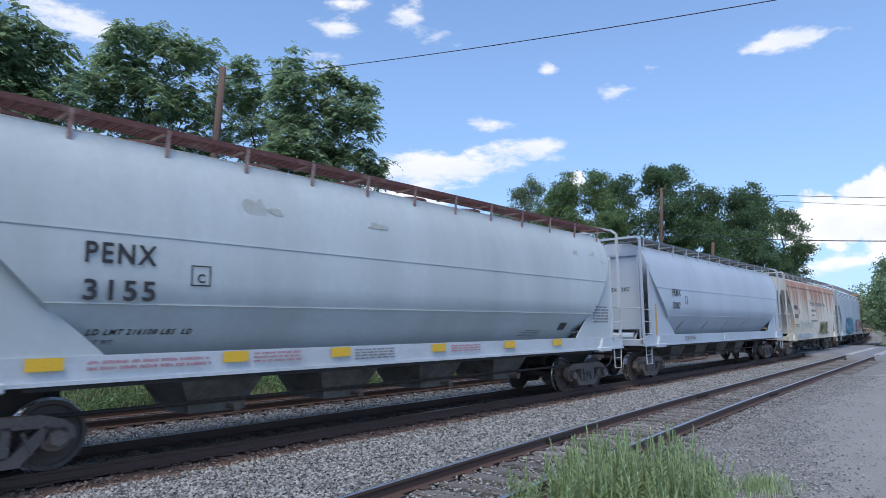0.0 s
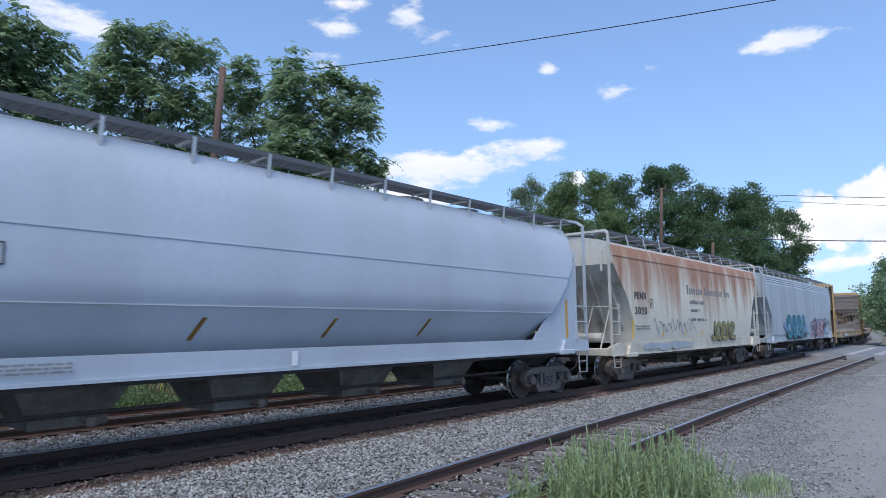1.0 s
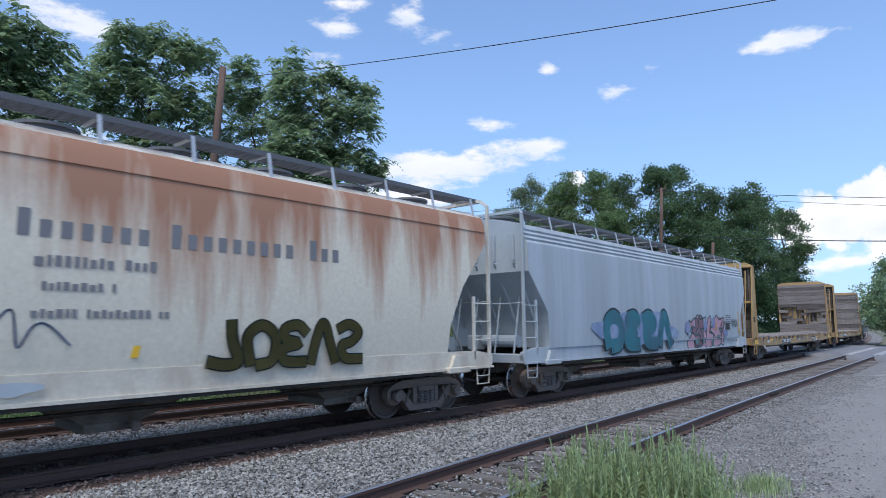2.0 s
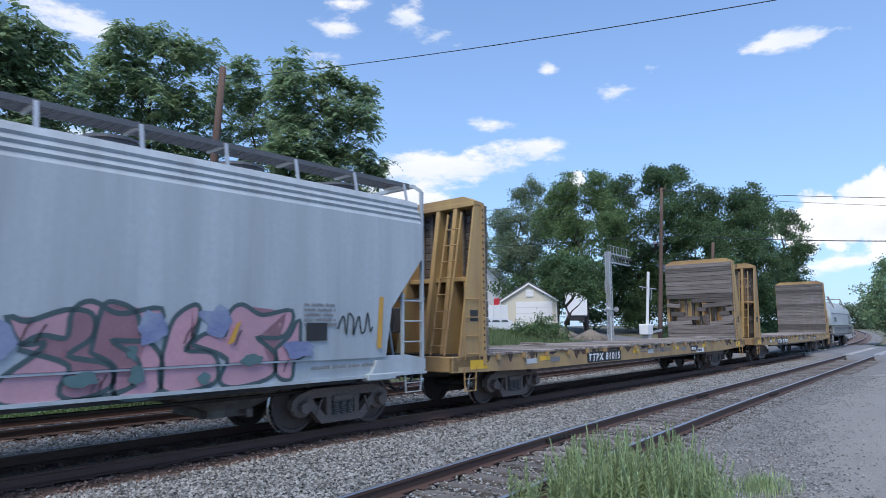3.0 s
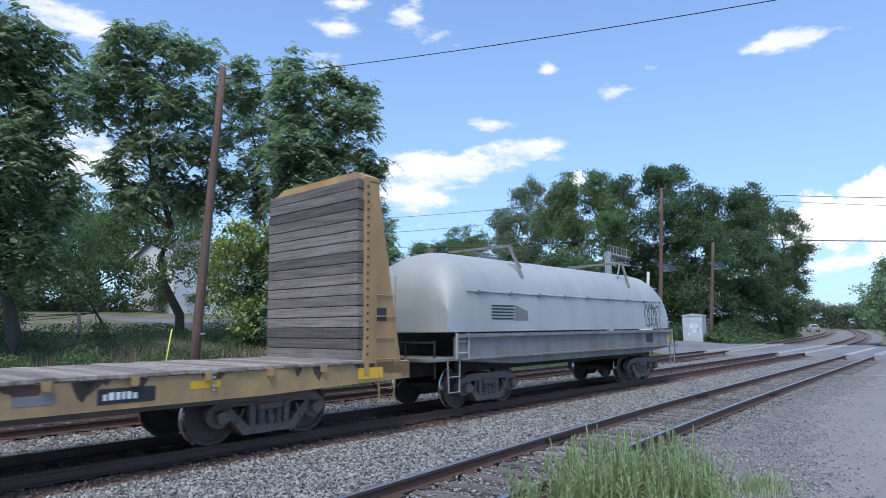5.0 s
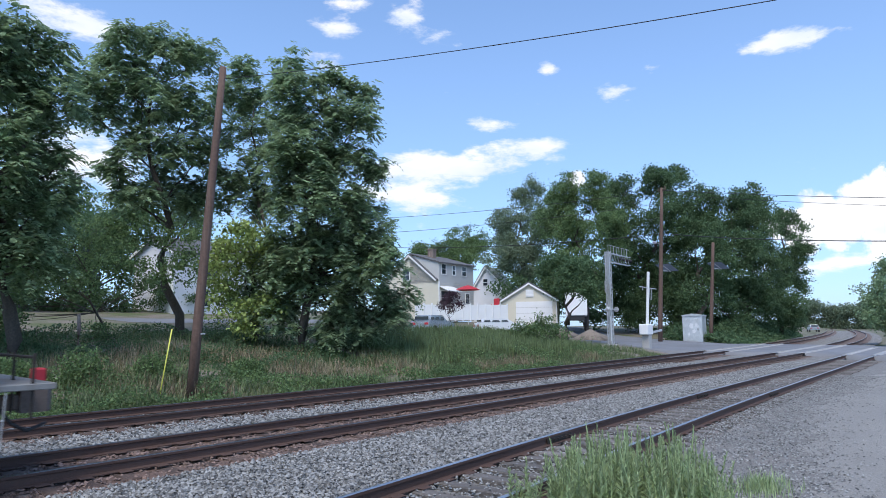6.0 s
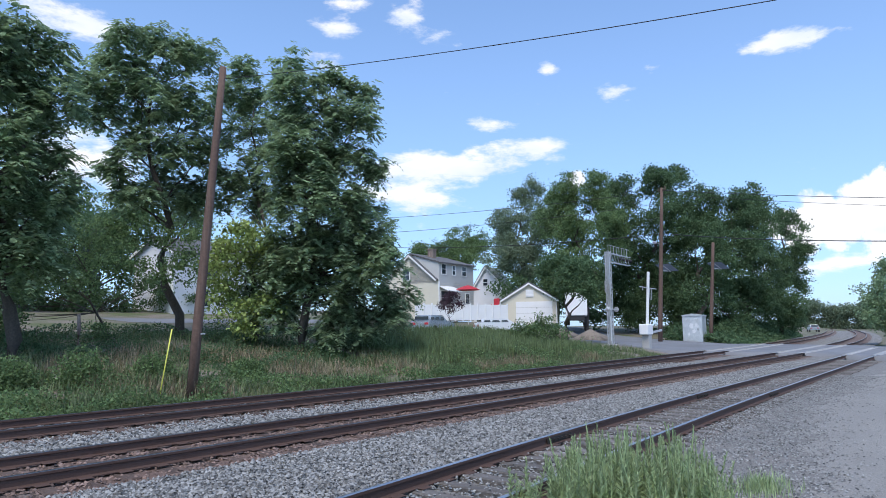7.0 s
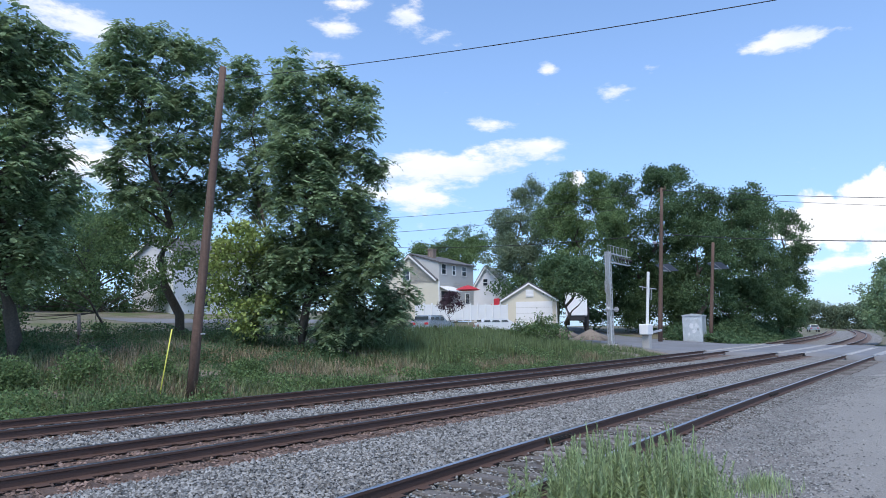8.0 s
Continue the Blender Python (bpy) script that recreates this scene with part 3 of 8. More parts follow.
def build_tracks():
    xs = np.concatenate((np.arange(-30, 60, 2.0), np.arange(60, 440, 5.0)))
    tie = bmesh.new()
    box(tie, (-0.11, -1.3, -0.3), (0.11, 1.3, -0.172), bevel=0.015)
    plate = bmesh.new()
    box(plate, (-0.09, -0.17, -0.172), (0.09, 0.17, -0.16), bevel=0.004)
    me = bpy.data.meshes.new("tie")
    tie.to_mesh(me), tie.free()
    me.materials.append(M["tie"])
    me_rust = me.copy()
    me_rust.materials[0] = M["rusttie"]
    mp = bpy.data.meshes.new("tie_plate")
    plate.to_mesh(mp), plate.free()
    mp.materials.append(M["rail"])
    rnd = random.Random(5)
    for name, y_of, z, last, step, x0, x1, label, top in (
            ("main_track", line_y, 0.0, 420, 0.52, -6, 46, "main railway track with dark rust-brown rails", "dulltop"),
            ("far_track", lambda x: line_y(x) + far_off(x), 0.045, 420, 0.52, -2, 40, "second railway track behind the main one", "dulltop"),
            ("siding_track", siding_y, -0.075, 62, 0.52, 2, 44, "rusty siding track with split grey ties", "railtop")):
        t = thing(name, Matrix(), label, "railway track", kind="structure")
        for side in (-0.755, 0.755):
            part("rail", rail_mesh([x for x in xs if x <= last], lambda x: y_of(x) + side, z, top, 0), ["rail", top], t, smooth=True)
        n = int((x1 - x0) / step)
        for i in range(n):
            x = x0 + i * step
            y, m = float(y_of(x)), float(y_of(x + 0.1) - y_of(x)) / 0.1
            ob = new("tie", me if name == "siding_track" else me_rust)
            ob.parent = t
            ob.matrix_basis = pose(x + rnd.uniform(-0.03, 0.03), y + rnd.uniform(-0.06, 0.06), z + rnd.uniform(-0.03, -0.008) * (name != "siding_track") + rnd.uniform(-0.008, 0.004), 0, 0, math.degrees(math.atan(m)) + rnd.uniform(-1.5, 1.5))
            if x < 26:
                for side in (-0.755, 0.755):
                    pl = new("tie_plate", mp)
                    pl.parent = t
                    pl.matrix_basis = pose(x, y + side, z + 0.003, 0, 0, math.degrees(math.atan(m)))
        if name == "siding_track":
            for side, x in ((0.755, 10.1), (0.755, 18.6), (-0.755, 20.2)):
                bm = bmesh.new()
                y = float(y_of(x)) + side
                m = float(y_of(x + 0.1) - y_of(x)) / 0.1
                for s in (-1, 1):
                    box(bm, (-0.45, s * 0.03 - 0.012, z - 0.14), (0.45, s * 0.03 + 0.012, z - 0.045), bevel=0.004)
                    for k in range(6):
                        bar(bm, (-0.38 + k * 0.15, s * 0.04, z - 0.09), (-0.38 + k * 0.15, s * 0.075, z - 0.09), 0.016, n=6)
                bmesh.ops.transform(bm, matrix=pose(x, y, 0, 0, 0, math.degrees(math.atan(m))), verts=bm.verts)
                part("joint_bar", bm, "dark", t, "bolted joint bar")


build_ground()
build_tracks()
crossing_panels()


# ---------------------------------------------------------------- the train
SPEED = 21.5


def wheelset(x, parent):
    """Two wheels on an axle, turning about its own middle."""
    bm = bmesh.new()
    prof = ((0.1, -0.08), (0.2, -0.05), (0.38, -0.03), (0.40, -0.065), (0.455, -0.065), (0.46, 0.035), (0.485, 0.045), (0.485, 0.07), (0.42, 0.07), (0.38, 0.02), (0.2, 0.01), (0.1, 0.06))
    for side in (-1, 1):
        lathe(bm, prof, 36, pose(0, side * 0.76, 0, 90 * side))
    bar(bm, (0, -1.05, 0), (0, 1.05, 0), 0.075, n=10)
    for k in range(6):
        a = k * math.pi / 3
        for side in (-1, 1):
            bar(bm, (0.26 * math.cos(a), side * 0.79, 0.26 * math.sin(a)), (0.26 * math.cos(a), side * 0.81, 0.26 * math.sin(a)), 0.02, n=6)
    for f in bm.faces:
        c = f.calc_center_median()
        r = math.hypot(c.x, c.z)
        f.material_index = 1 if 0.452 < r < 0.48 else 0
    ob = part("wheelset", bm, ["wheel", "tread"], parent, "pair of steel wheels with polished treads", smooth=True)
    ob.matrix_basis = pose(x, 0, 0.46)
    WHEELS.append(ob)
    return ob


def bogie(x, parent):
    """Three-piece freight truck: side frames, springs, bolster, wheelsets."""
    wb = 0.89
    for side in (-1, 1):
        bm = bmesh.new()
        y0, y1 = side * 0.93, side * 1.09
        lo, hi = min(y0, y1), max(y0, y1)
        def S(p):
            prism(bm, [(x + u, v) for u, v in p], lo, hi)
        S([(-1.12, 0.42), (-1.1, 0.58), (-0.98, 0.68), (-0.7, 0.76), (0.7, 0.76), (0.98, 0.68), (1.1, 0.58), (1.12, 0.42), (1.0, 0.42), (0.86, 0.56), (0.62, 0.6), (-0.62, 0.6), (-0.86, 0.56), (-1.0, 0.42)])
        S([(-0.9, 0.58), (-0.74, 0.62), (-0.4, 0.28), (0.4, 0.28), (0.74, 0.62), (0.9, 0.58), (0.48, 0.14), (-0.48, 0.14)])
        for s in (-1, 1):
            S([(s * 0.27, 0.25), (s * 0.37, 0.25), (s * 0.38, 0.64), (s * 0.27, 0.64)])
            lathe(bm, ((0.1, -0.09), (0.2, -0.07), (0.215, 0.0), (0.2, 0.06), (0.12, 0.085)), 16, pose(x + s * wb, side * 1.0, 0.48, 90))
            bar(bm, (x + s * wb, side * 1.0, 0.46), (x + s * wb, side * 1.2, 0.46), 0.11, n=6)
            box(bm, (x + s * wb - 0.17, lo, 0.4), (x + s * wb + 0.17, hi, 0.62), bevel=0.04)
            bar(bm, (x + s * 0.62, side * 1.1, 0.28), (x + s * 0.5, side * 1.1, 0.56), 0.03, 0.03)
        bmesh.ops.recalc_face_normals(bm, faces=bm.faces)
        part("side_frame", bm, "truck", parent, "cast steel truck side frame")
        bm = bmesh.new()
        for k in range(3):
            c = x - 0.16 + k * 0.16
            prof = []
            for i in range(15):
                prof += [(0.055 if i % 2 else 0.072, 0.27 + i * 0.0165)]
            lathe(bm, prof, 8, Matrix.Translation((c, side * 1.08, 0)))
        part("spring_nest", bm, "spring", parent, "coil springs of the truck")
        bm = bmesh.new()
        box(bm, (x - 0.24, min(side * 0.9, side * 1.12), 0.5), (x + 0.24, max(side * 0.9, side * 1.12), 0.62), bevel=0.02)
        part("bolster_end", bm, "truck", parent)
    bm = bmesh.new()
    box(bm, (x - 0.2, -0.95, 0.5), (x + 0.2, 0.95, 0.78), bevel=0.03)
    for s in (-1, 1):
        bar(bm, (x + s * 0.42, -0.9, 0.42), (x + s * 0.42, 0.9, 0.42), 0.09, 0.1)
    part("bolster", bm, "dark", parent)
    for s in (-1, 1):
        wheelset(x + s * wb, parent)


def coupler(x, s, parent):
    bm = bmesh.new()
    box(bm, (min(x - s * 0.5, x + s * 0.35), -0.09, 0.74), (max(x - s * 0.5, x + s * 0.35), 0.09, 0.95), bevel=0.02)
    prism(bm, [(x + s * 0.3, -0.12), (x + s * 0.62, -0.16), (x + s * 0.7, -0.04), (x + s * 0.55, 0.0), (x + s * 0.62, 0.13), (x + s * 0.42, 0.17), (x + s * 0.3, 0.12)], 0.7, 1.0, "z")
    bmesh.ops.recalc_face_normals(bm, faces=bm.faces)
    part("coupler", bm, "truck", parent, "rusty knuckle coupler")
    bm = bmesh.new()
    pts = [(x, -0.35, 0.8), (x + s * 0.15, -0.36, 0.6), (x + s * 0.35, -0.3, 0.48), (x + s * 0.6, -0.2, 0.55)]
    for a, b in zip(pts, pts[1:]):
        bar(bm, a, b, 0.025, n=6)
    part("air_hose", bm, "black", parent, "black rubber air hose")


def ladder(x, y, z0, z1, w, parent, material, step=0.36, along="x", name="ladder", stile=0.035):
    bm = bmesh.new()
    for s in (-0.5, 0.5):
        dx, dy = (s * w, 0) if along == "x" else (0, s * w)
        bar(bm, (x + dx, y + dy, z0), (x + dx, y + dy, z1), stile, stile)
    z = z0 + 0.12
    while z < z1:
        dx, dy = (w / 2, 0) if along == "x" else (0, w / 2)
        bar(bm, (x - dx, y - dy, z), (x + dx, y + dy, z), 0.013, n=6)
        z += step
    return part(name, bm, material, parent)


def stirrup(x, y, z0, z1, w, parent, material):
    bm = bmesh.new()
    for s in (-0.5, 0.5):
        bar(bm, (x + s * w, y, z1), (x + s * w * 0.86, y, z0), 0.03, 0.012)
    for z in (z0, (z0 + z1) / 2):
        bar(bm, (x - w * 0.45, y, z), (x + w * 0.45, y, z), 0.035, 0.014)
    part("stirrup_step", bm, material, parent)


def tank_mesh(half, prof, inset, n=24):
    """A hopper tank: side profile (y, z) from the roof's middle down to the bottom, whose ends slope in by inset(z)."""
    full = [(-y, z) for y, z in prof[::-1]] + [(y, z) for y, z in prof[1:]]
    bm = bmesh.new()
    cols = []
    for i in range(n + 1):
        t = -1 + 2 * i / n
        cols.append([bm.verts.new((t * (half - inset(z)), y, z)) for y, z in full])
    for a, b in zip(cols, cols[1:]):
        for j in range(len(full) - 1):
            bm.faces.new((a[j], b[j], b[j + 1], a[j + 1]))
    bm.faces.new([c[0] for c in cols] + [c[-1] for c in cols[::-1]])
    k = len(full)
    for c in (cols[0], cols[-1]):
        for j in range(k // 2):
            q = [c[j], c[j + 1], c[k - 2 - j], c[k - 1 - j]]
            q = list(dict.fromkeys(q))
            if len(q) > 2:
                bm.faces.new(q)
    bmesh.ops.recalc_face_normals(bm, faces=bm.faces)
    return bm


def hopper(name, s0, s1, spec, label):
    """A covered hopper car between two places along the track."""
    L = s1 - s0
    h = L / 2
    car = thing(name, Matrix(), label, "freight car", "freight cars of the train")
    TRAIN.append((car, (s0 + s1) / 2, L * 0.72))
    paint, sillpaint, walk_m, frame_m = spec["paint"], spec["sill"], spec["walk"], spec["frame"]
    eh = h - spec["overhang"]
    prof, inset = spec["prof"], spec["inset"]
    tank = tank_mesh(eh, prof, inset)
    tank.normal_update()
    for f in tank.faces:
        f.material_index = 1 if abs(f.normal.x) > 0.35 or f.normal.z > 0.75 else 0
    part("body", tank, [paint, spec["end"]], car, spec["body_label"], smooth=True)
    # side sills
    for side in (-1, 1):
        bm = bmesh.new()
        y = side * 1.52
        z0, z1 = spec["sill_z"]
        prism(bm, [(-h, z0 + 0.06), (-h, z1 - 0.1), (-h + 0.5, z1), (h - 0.5, z1), (h, z1 - 0.1), (h, z0 + 0.06), (h - 0.3, z0), (-h + 0.3, z0)], min(y, y - side * 0.12), max(y, y - side * 0.12))
        box(bm, (-h, min(y, y + side * 0.035), z0 - 0.015), (h, max(y, y + side * 0.035), z0 + 0.035))
        bmesh.ops.recalc_face_normals(bm, faces=bm.faces)
        part("side_sill", bm, sillpaint, car)
        # dark flange below
        bm = bmesh.new()
        box(bm, (-h + 1.8, min(y, y - side * 0.1), z0 - 0.075), (h - 1.8, max(y, y - side * 0.1), z0 - 0.018))
        part("lower_flange", bm, "dark", car)
    # seams on the body
    if spec.get("seam"):
        for zz, yy in spec["seam"]:
            bm = bmesh.new()
            xe = eh - inset(zz)
            for side in (-1, 1):
                box(bm, (-xe, min(side * (yy - 0.03), side * (yy + 0.012)), zz - 0.007), (xe, max(side * (yy - 0.03), side * (yy + 0.012)), zz + 0.007))
            part("seam", bm, paint, car)
    # end frames: platform, corner posts, ladders, slope-sheet braces
    for e in (-1, 1):
        bm = bmesh.new()
        x0, x1 = e * (h - 0.32), e * h
        box(bm, (min(x0, x1), -1.5, spec["sill_z"][0]), (max(x0, x1), 1.5, spec["sill_z"][0] + 0.22), bevel=0.015)
        part("end_sill", bm, sillpaint, car)
        bm = bmesh.new()
        box(bm, (min(e * (h - 2.6), e * h), -0.35, 0.72), (max(e * (h - 2.6), e * h), 0.35, 1.08), bevel=0.02)
        part("centre_sill", bm, "dark", car)
        bm = bmesh.new()
        box(bm, (min(e * (h - 2.3), e * (h - 0.12)), -0.62, 0.66), (max(e * (h - 2.3), e * (h - 0.12)), 0.62, 1.06), bevel=0.03)
        bar(bm, (e * (h - 0.25), -1.3, 0.98), (e * (h - 0.25), 1.3, 0.98), 0.03, n=6)
        part("draft_gear", bm, "dark", car)
        top = spec["top"]
        for side in (-1, 1):
            y = side * 1.49
            if spec["style"] == "round":
                # shear plate closes the corner below the slope
                bm = bmesh.new()
                zt, zb = spec["plate"]
                x_out = h - 0.62
                curve = [zb + (zt - zb) * k / 8 for k in range(9)]
                prism(bm, [(e * (eh - inset(z) - 0.03 - 0.22 * min(1.0, max(0.0, (2.17 - z) / 0.7))), z) for z in curve] + [(e * x_out, zt + 0.1), (e * x_out, zb)], min(y, y - side * 0.03), max(y, y - side * 0.03))
                bmesh.ops.recalc_face_normals(bm, faces=bm.faces)
                part("corner_plate", bm, paint, car)
                if spec.get("stripe", True):
                    bm = bmesh.new()
                    yy = y + side * 0.006
                    box(bm, (min(e * (x_out - 0.55), e * (x_out - 0.43)), min(y, yy), zb + 0.15), (max(e * (x_out - 0.55), e * (x_out - 0.43)), max(y, yy), zb + 1.25))
                    part("reflector", bm, "orange", car, "orange reflective stripe")
            bm = bmesh.new()
            bar(bm, (e * (h - 0.07), y, spec["sill_z"][0]), (e * (h - 0.07), y, top - 0.12), 0.055, 0.07)
            bar(bm, (e * (h - 0.07), y, top - 0.12), (e * (h - 0.16), y - side * 0.14, top), 0.055, 0.07)
            bar(bm, (e * (h - 0.62), y, spec["sill_z"][0] + 0.2), (e * (h - 0.62), y, 2.5 if spec["style"] != "round" else 3.9), 0.05, 0.06)
            part("corner_post", bm, frame_m, car)
            for z in (1.55, 1.95, 2.35):
                bm = bmesh.new()
                bar(bm, (e * (h - 0.07), y + side * 0.03, z), (e * (h - 0.62), y + side * 0.03, z), 0.014, n=6)
                part("grab_iron", bm, frame_m, car)
            bm = bmesh.new()
            bar(bm, (e * (h + 0.02), y, 2.4), (e * (h + 0.02), y - side * 0.9, 2.4), 0.014, n=6)
            part("grab_iron", bm, frame_m, car)
            stirrup(e * (h - 0.35), side * 1.52, 0.58, spec["sill_z"][0], 0.46, car, frame_m)
            # slope sheet braces
            bm = bmesh.new()
            for f in (0.25, 0.65):
                yb = side * 1.5 * f
                bar(bm, (e * (h - 0.35), yb, 1.15), (e * (eh - inset(2.6) - 0.02), yb, 2.6), 0.035, 0.03)
            part("slope_brace", bm, frame_m, car)
        if spec["style"] == "round":
            bm = bmesh.new()
            box(bm, (min(e * (h - 0.6), e * (h - 0.56)), -1.22, 1.7), (max(e * (h - 0.6), e * (h - 0.56)), 1.22, 4.2))
            box(bm, (min(e * (h - 0.62), e * (h - 0.5)), -1.24, 4.2), (max(e * (h - 0.62), e * (h - 0.5)), 1.24, 4.28))
            part("end_sheet", bm, paint, car, "flat steel end sheet")
            for yy in (-1.2, 1.2):
                bm = bmesh.new()
                bar(bm, (e * (h - 0.5), yy, spec["sill_z"][0] + 0.2), (e * (h - 0.5), yy, 4.36), 0.07, 0.06)
                part("end_post", bm, frame_m, car)
        ladder(e * (h - 0.03), 0.95, spec["sill_z"][0] + 0.1, top, 0.45, car, frame_m, along="y", name="end_ladder")
        bm = bmesh.new()
        bar(bm, (e * (h - 0.16), -1.36, top), (e * (h - 0.16), 1.36, top), 0.08, 0.07)
        bar(bm, (e * (h - 0.16), -1.33, top), (e * (eh - 0.1), -1.2, top + 0.02), 0.06, 0.06)
        bar(bm, (e * (h - 0.16), 1.33, top), (e * (eh - 0.1), 1.2, top + 0.02), 0.06, 0.06)
        part("top_rail", bm, frame_m, car)
        # brake rigging and boxes behind the ladders
        bm = bmesh.new()
        bar(bm, (e * (h - 0.7), -0.9, 1.45), (e * (h - 0.7), 0.2, 1.45), 0.16, n=12)
        box(bm, (min(e * (h - 0.9), e * (h - 0.55)), 0.35, 1.2), (max(e * (h - 0.9), e * (h - 0.55)), 0.7, 1.6), bevel=0.03)
        part("brake_cylinder", bm, frame_m, car)
        coupler(e * h, e, car)
        if spec["style"] == "flat":
            bm = bmesh.new()
            for k in range(5):
                y = -1.2 + k * 0.6
                bar(bm, (e * (eh + 0.03), y, 3.5), (e * (eh + 0.03), y, 4.15), 0.05, 0.05)
                bar(bm, (e * (eh - inset(3.4) + 0.04), y, 3.45), (e * (eh - inset(1.8) + 0.04), y, 1.8), 0.06, 0.08)
            part("end_stiffener", bm, frame_m, car)
        bm = bmesh.new()
        box(bm, (min(e * (h - 1.6), e * (h - 0.9)), -1.62, spec["sill_z"][0] - 0.07), (max(e * (h - 1.6), e * (h - 0.9)), -1.4, spec["sill_z"][0] + 0.06), bevel=0.02)
        prism(bm, [(e * (h - 1.5), spec["sill_z"][0] + 0.06), (e * (h - 1.38), spec["sill_z"][0] + 0.3), (e * (h - 1.12), spec["sill_z"][0] + 0.3), (e * (h - 1.0), spec["sill_z"][0] + 0.06)], -1.6, -1.45)
        bmesh.ops.recalc_face_normals(bm, faces=bm.faces)
        part("jacking_pad", bm, sillpaint, car)
    # outlet gates under the body
    n = spec["gates"]
    for k in range(n):
        rounded = spec["style"] == "round"
        c = (k - 1.5) * 2.65 if rounded else (-0.5 + (k + 0.5) / n) * (2 * (eh - inset(1.2)))
        w = 0.95 if rounded else (eh - inset(1.2)) / n * 0.8
        top_y, top_z, low_x, low_z = (0.98, 1.46, 0.5, 0.62) if rounded else (1.15, 1.2, 0.4, 0.5)
        bm = bmesh.new()
        a = [bm.verts.new((c + u * w, v * top_y, top_z)) for u, v in ((-1, -1), (1, -1), (1, 1), (-1, 1))]
        b = [bm.verts.new((c + u * low_x, v * 0.6, low_z)) for u, v in ((-1, -1), (1, -1), (1, 1), (-1, 1))]
        d = [bm.verts.new((c + u * low_x, v * 0.6, low_z - 0.12)) for u, v in ((-1, -1), (1, -1), (1, 1), (-1, 1))]
        bm.faces.new(a), bm.faces.new(d)
        for p, q in ((a, b), (b, d)):
            for i in range(4):
                bm.faces.new((p[i], p[(i + 1) % 4], q[(i + 1) % 4], q[i]))
        bmesh.ops.recalc_face_normals(bm, faces=bm.faces)
        part("hopper_outlet", bm, "outlet", car, "grimy sloping discharge hopper")
        bm = bmesh.new()
        bar(bm, (c + 0.2, -0.85, low_z - 0.05), (c + 0.2, 0.6, low_z - 0.05), 0.04, n=8)
        box(bm, (c + 0.14, -0.9, low_z - 0.12), (c + 0.26, -0.83, low_z + 0.02), bevel=0.02)
        part("gate_shaft", bm, "truck", car)
    bm = bmesh.new()
    bar(bm, (-h + 2, -1.0, 0.72), (h - 2, -1.0, 0.72), 0.03, n=6)
    part("train_line", bm, "dark", car)
    # roof running boards on posts
    roof_edge = spec["roof_edge"]
    for side in (-1, 1):
        bm = bmesh.new()
        y0, y1 = side * 0.68, side * 1.27
        zt = spec["walk_z"]
        xe = h - 0.2
        for k in range(9):
            y = y0 + (y1 - y0) * k / 8
            box(bm, (-xe, y - 0.011, zt - 0.022), (xe, y + 0.011, zt + 0.012))
        nn = int(2 * xe / 0.16)
        for k in range(nn):
            x = -xe + k * 0.16
            box(bm, (x - 0.01, min(y0, y1), zt - 0.018), (x + 0.01, max(y0, y1), zt + 0.006))
        box(bm, (-xe, y1 - 0.012, zt - 0.07), (xe, y1 + 0.012, zt + 0.016))
        part("running_board", bm, walk_m, car, "steel grating running board")
        np_ = int(2 * eh / 1.35)
        for k in range(np_ + 1):
            x = -eh + 0.25 + k * (2 * eh - 0.5) / np_
            bm = bmesh.new()
            ye, ze = roof_edge
            bar(bm, (x, side * ye, ze), (x, side * 1.28, zt - 0.005), 0.06, 0.02)
            bar(bm, (x, side * 0.7, zt - 0.04), (x, side * 1.24, zt - 0.04), 0.04, 0.04)
            part("board_bracket", bm, spec["bracket"], car)
    # roof hatches
    for k in range(8):
        x = -eh + 1.0 + k * (2 * eh - 2) / 7
        bm = bmesh.new()
        lathe(bm, ((0.42, 0.0), (0.42, 0.1), (0.46, 0.1), (0.46, 0.15), (0.2, 0.2), (0.02, 0.21)), 16, Matrix.Translation((x, 0, prof[0][1] - 0.02)))
        part("roof_hatch", bm, walk_m, car)
    bogie(-h + spec["truck"], car)
    bogie(h - spec["truck"], car)
    return car, h, eh


def lerp_inset(pts):
    zs, vs = [p[0] for p in pts], [p[1] for p in pts]
    return lambda z: float(np.interp(z, zs, vs))


def round_spec(paint, sill, walk_m, bracket):
    return dict(paint=paint, end=paint, sill=sill, walk=walk_m, frame=sill, bracket=bracket, style="round", overhang=0.64,
                prof=[(0, 4.68), (0.6, 4.66), (0.95, 4.6), (1.18, 4.5), (1.22, 4.4), (1.36, 4.17), (1.47, 3.83), (1.55, 3.4), (1.6, 2.9), (1.61, 2.5), (1.58, 2.17), (1.0, 1.42)],
                inset=lerp_inset([(1.2, 2.1), (2.17, 1.3), (2.7, 0.78), (3.2, 0.34), (3.6, 0.06), (3.8, 0.0), (4.7, 0.0)]), sill_z=(1.16, 1.5), top=4.78, plate=(3.5, 1.3), gates=4,
                roof_edge=(1.24, 4.36), walk_z=4.78, truck=1.45, seam=[(2.17, 1.58), (3.12, 1.578)], body_label="smooth rounded hopper body")


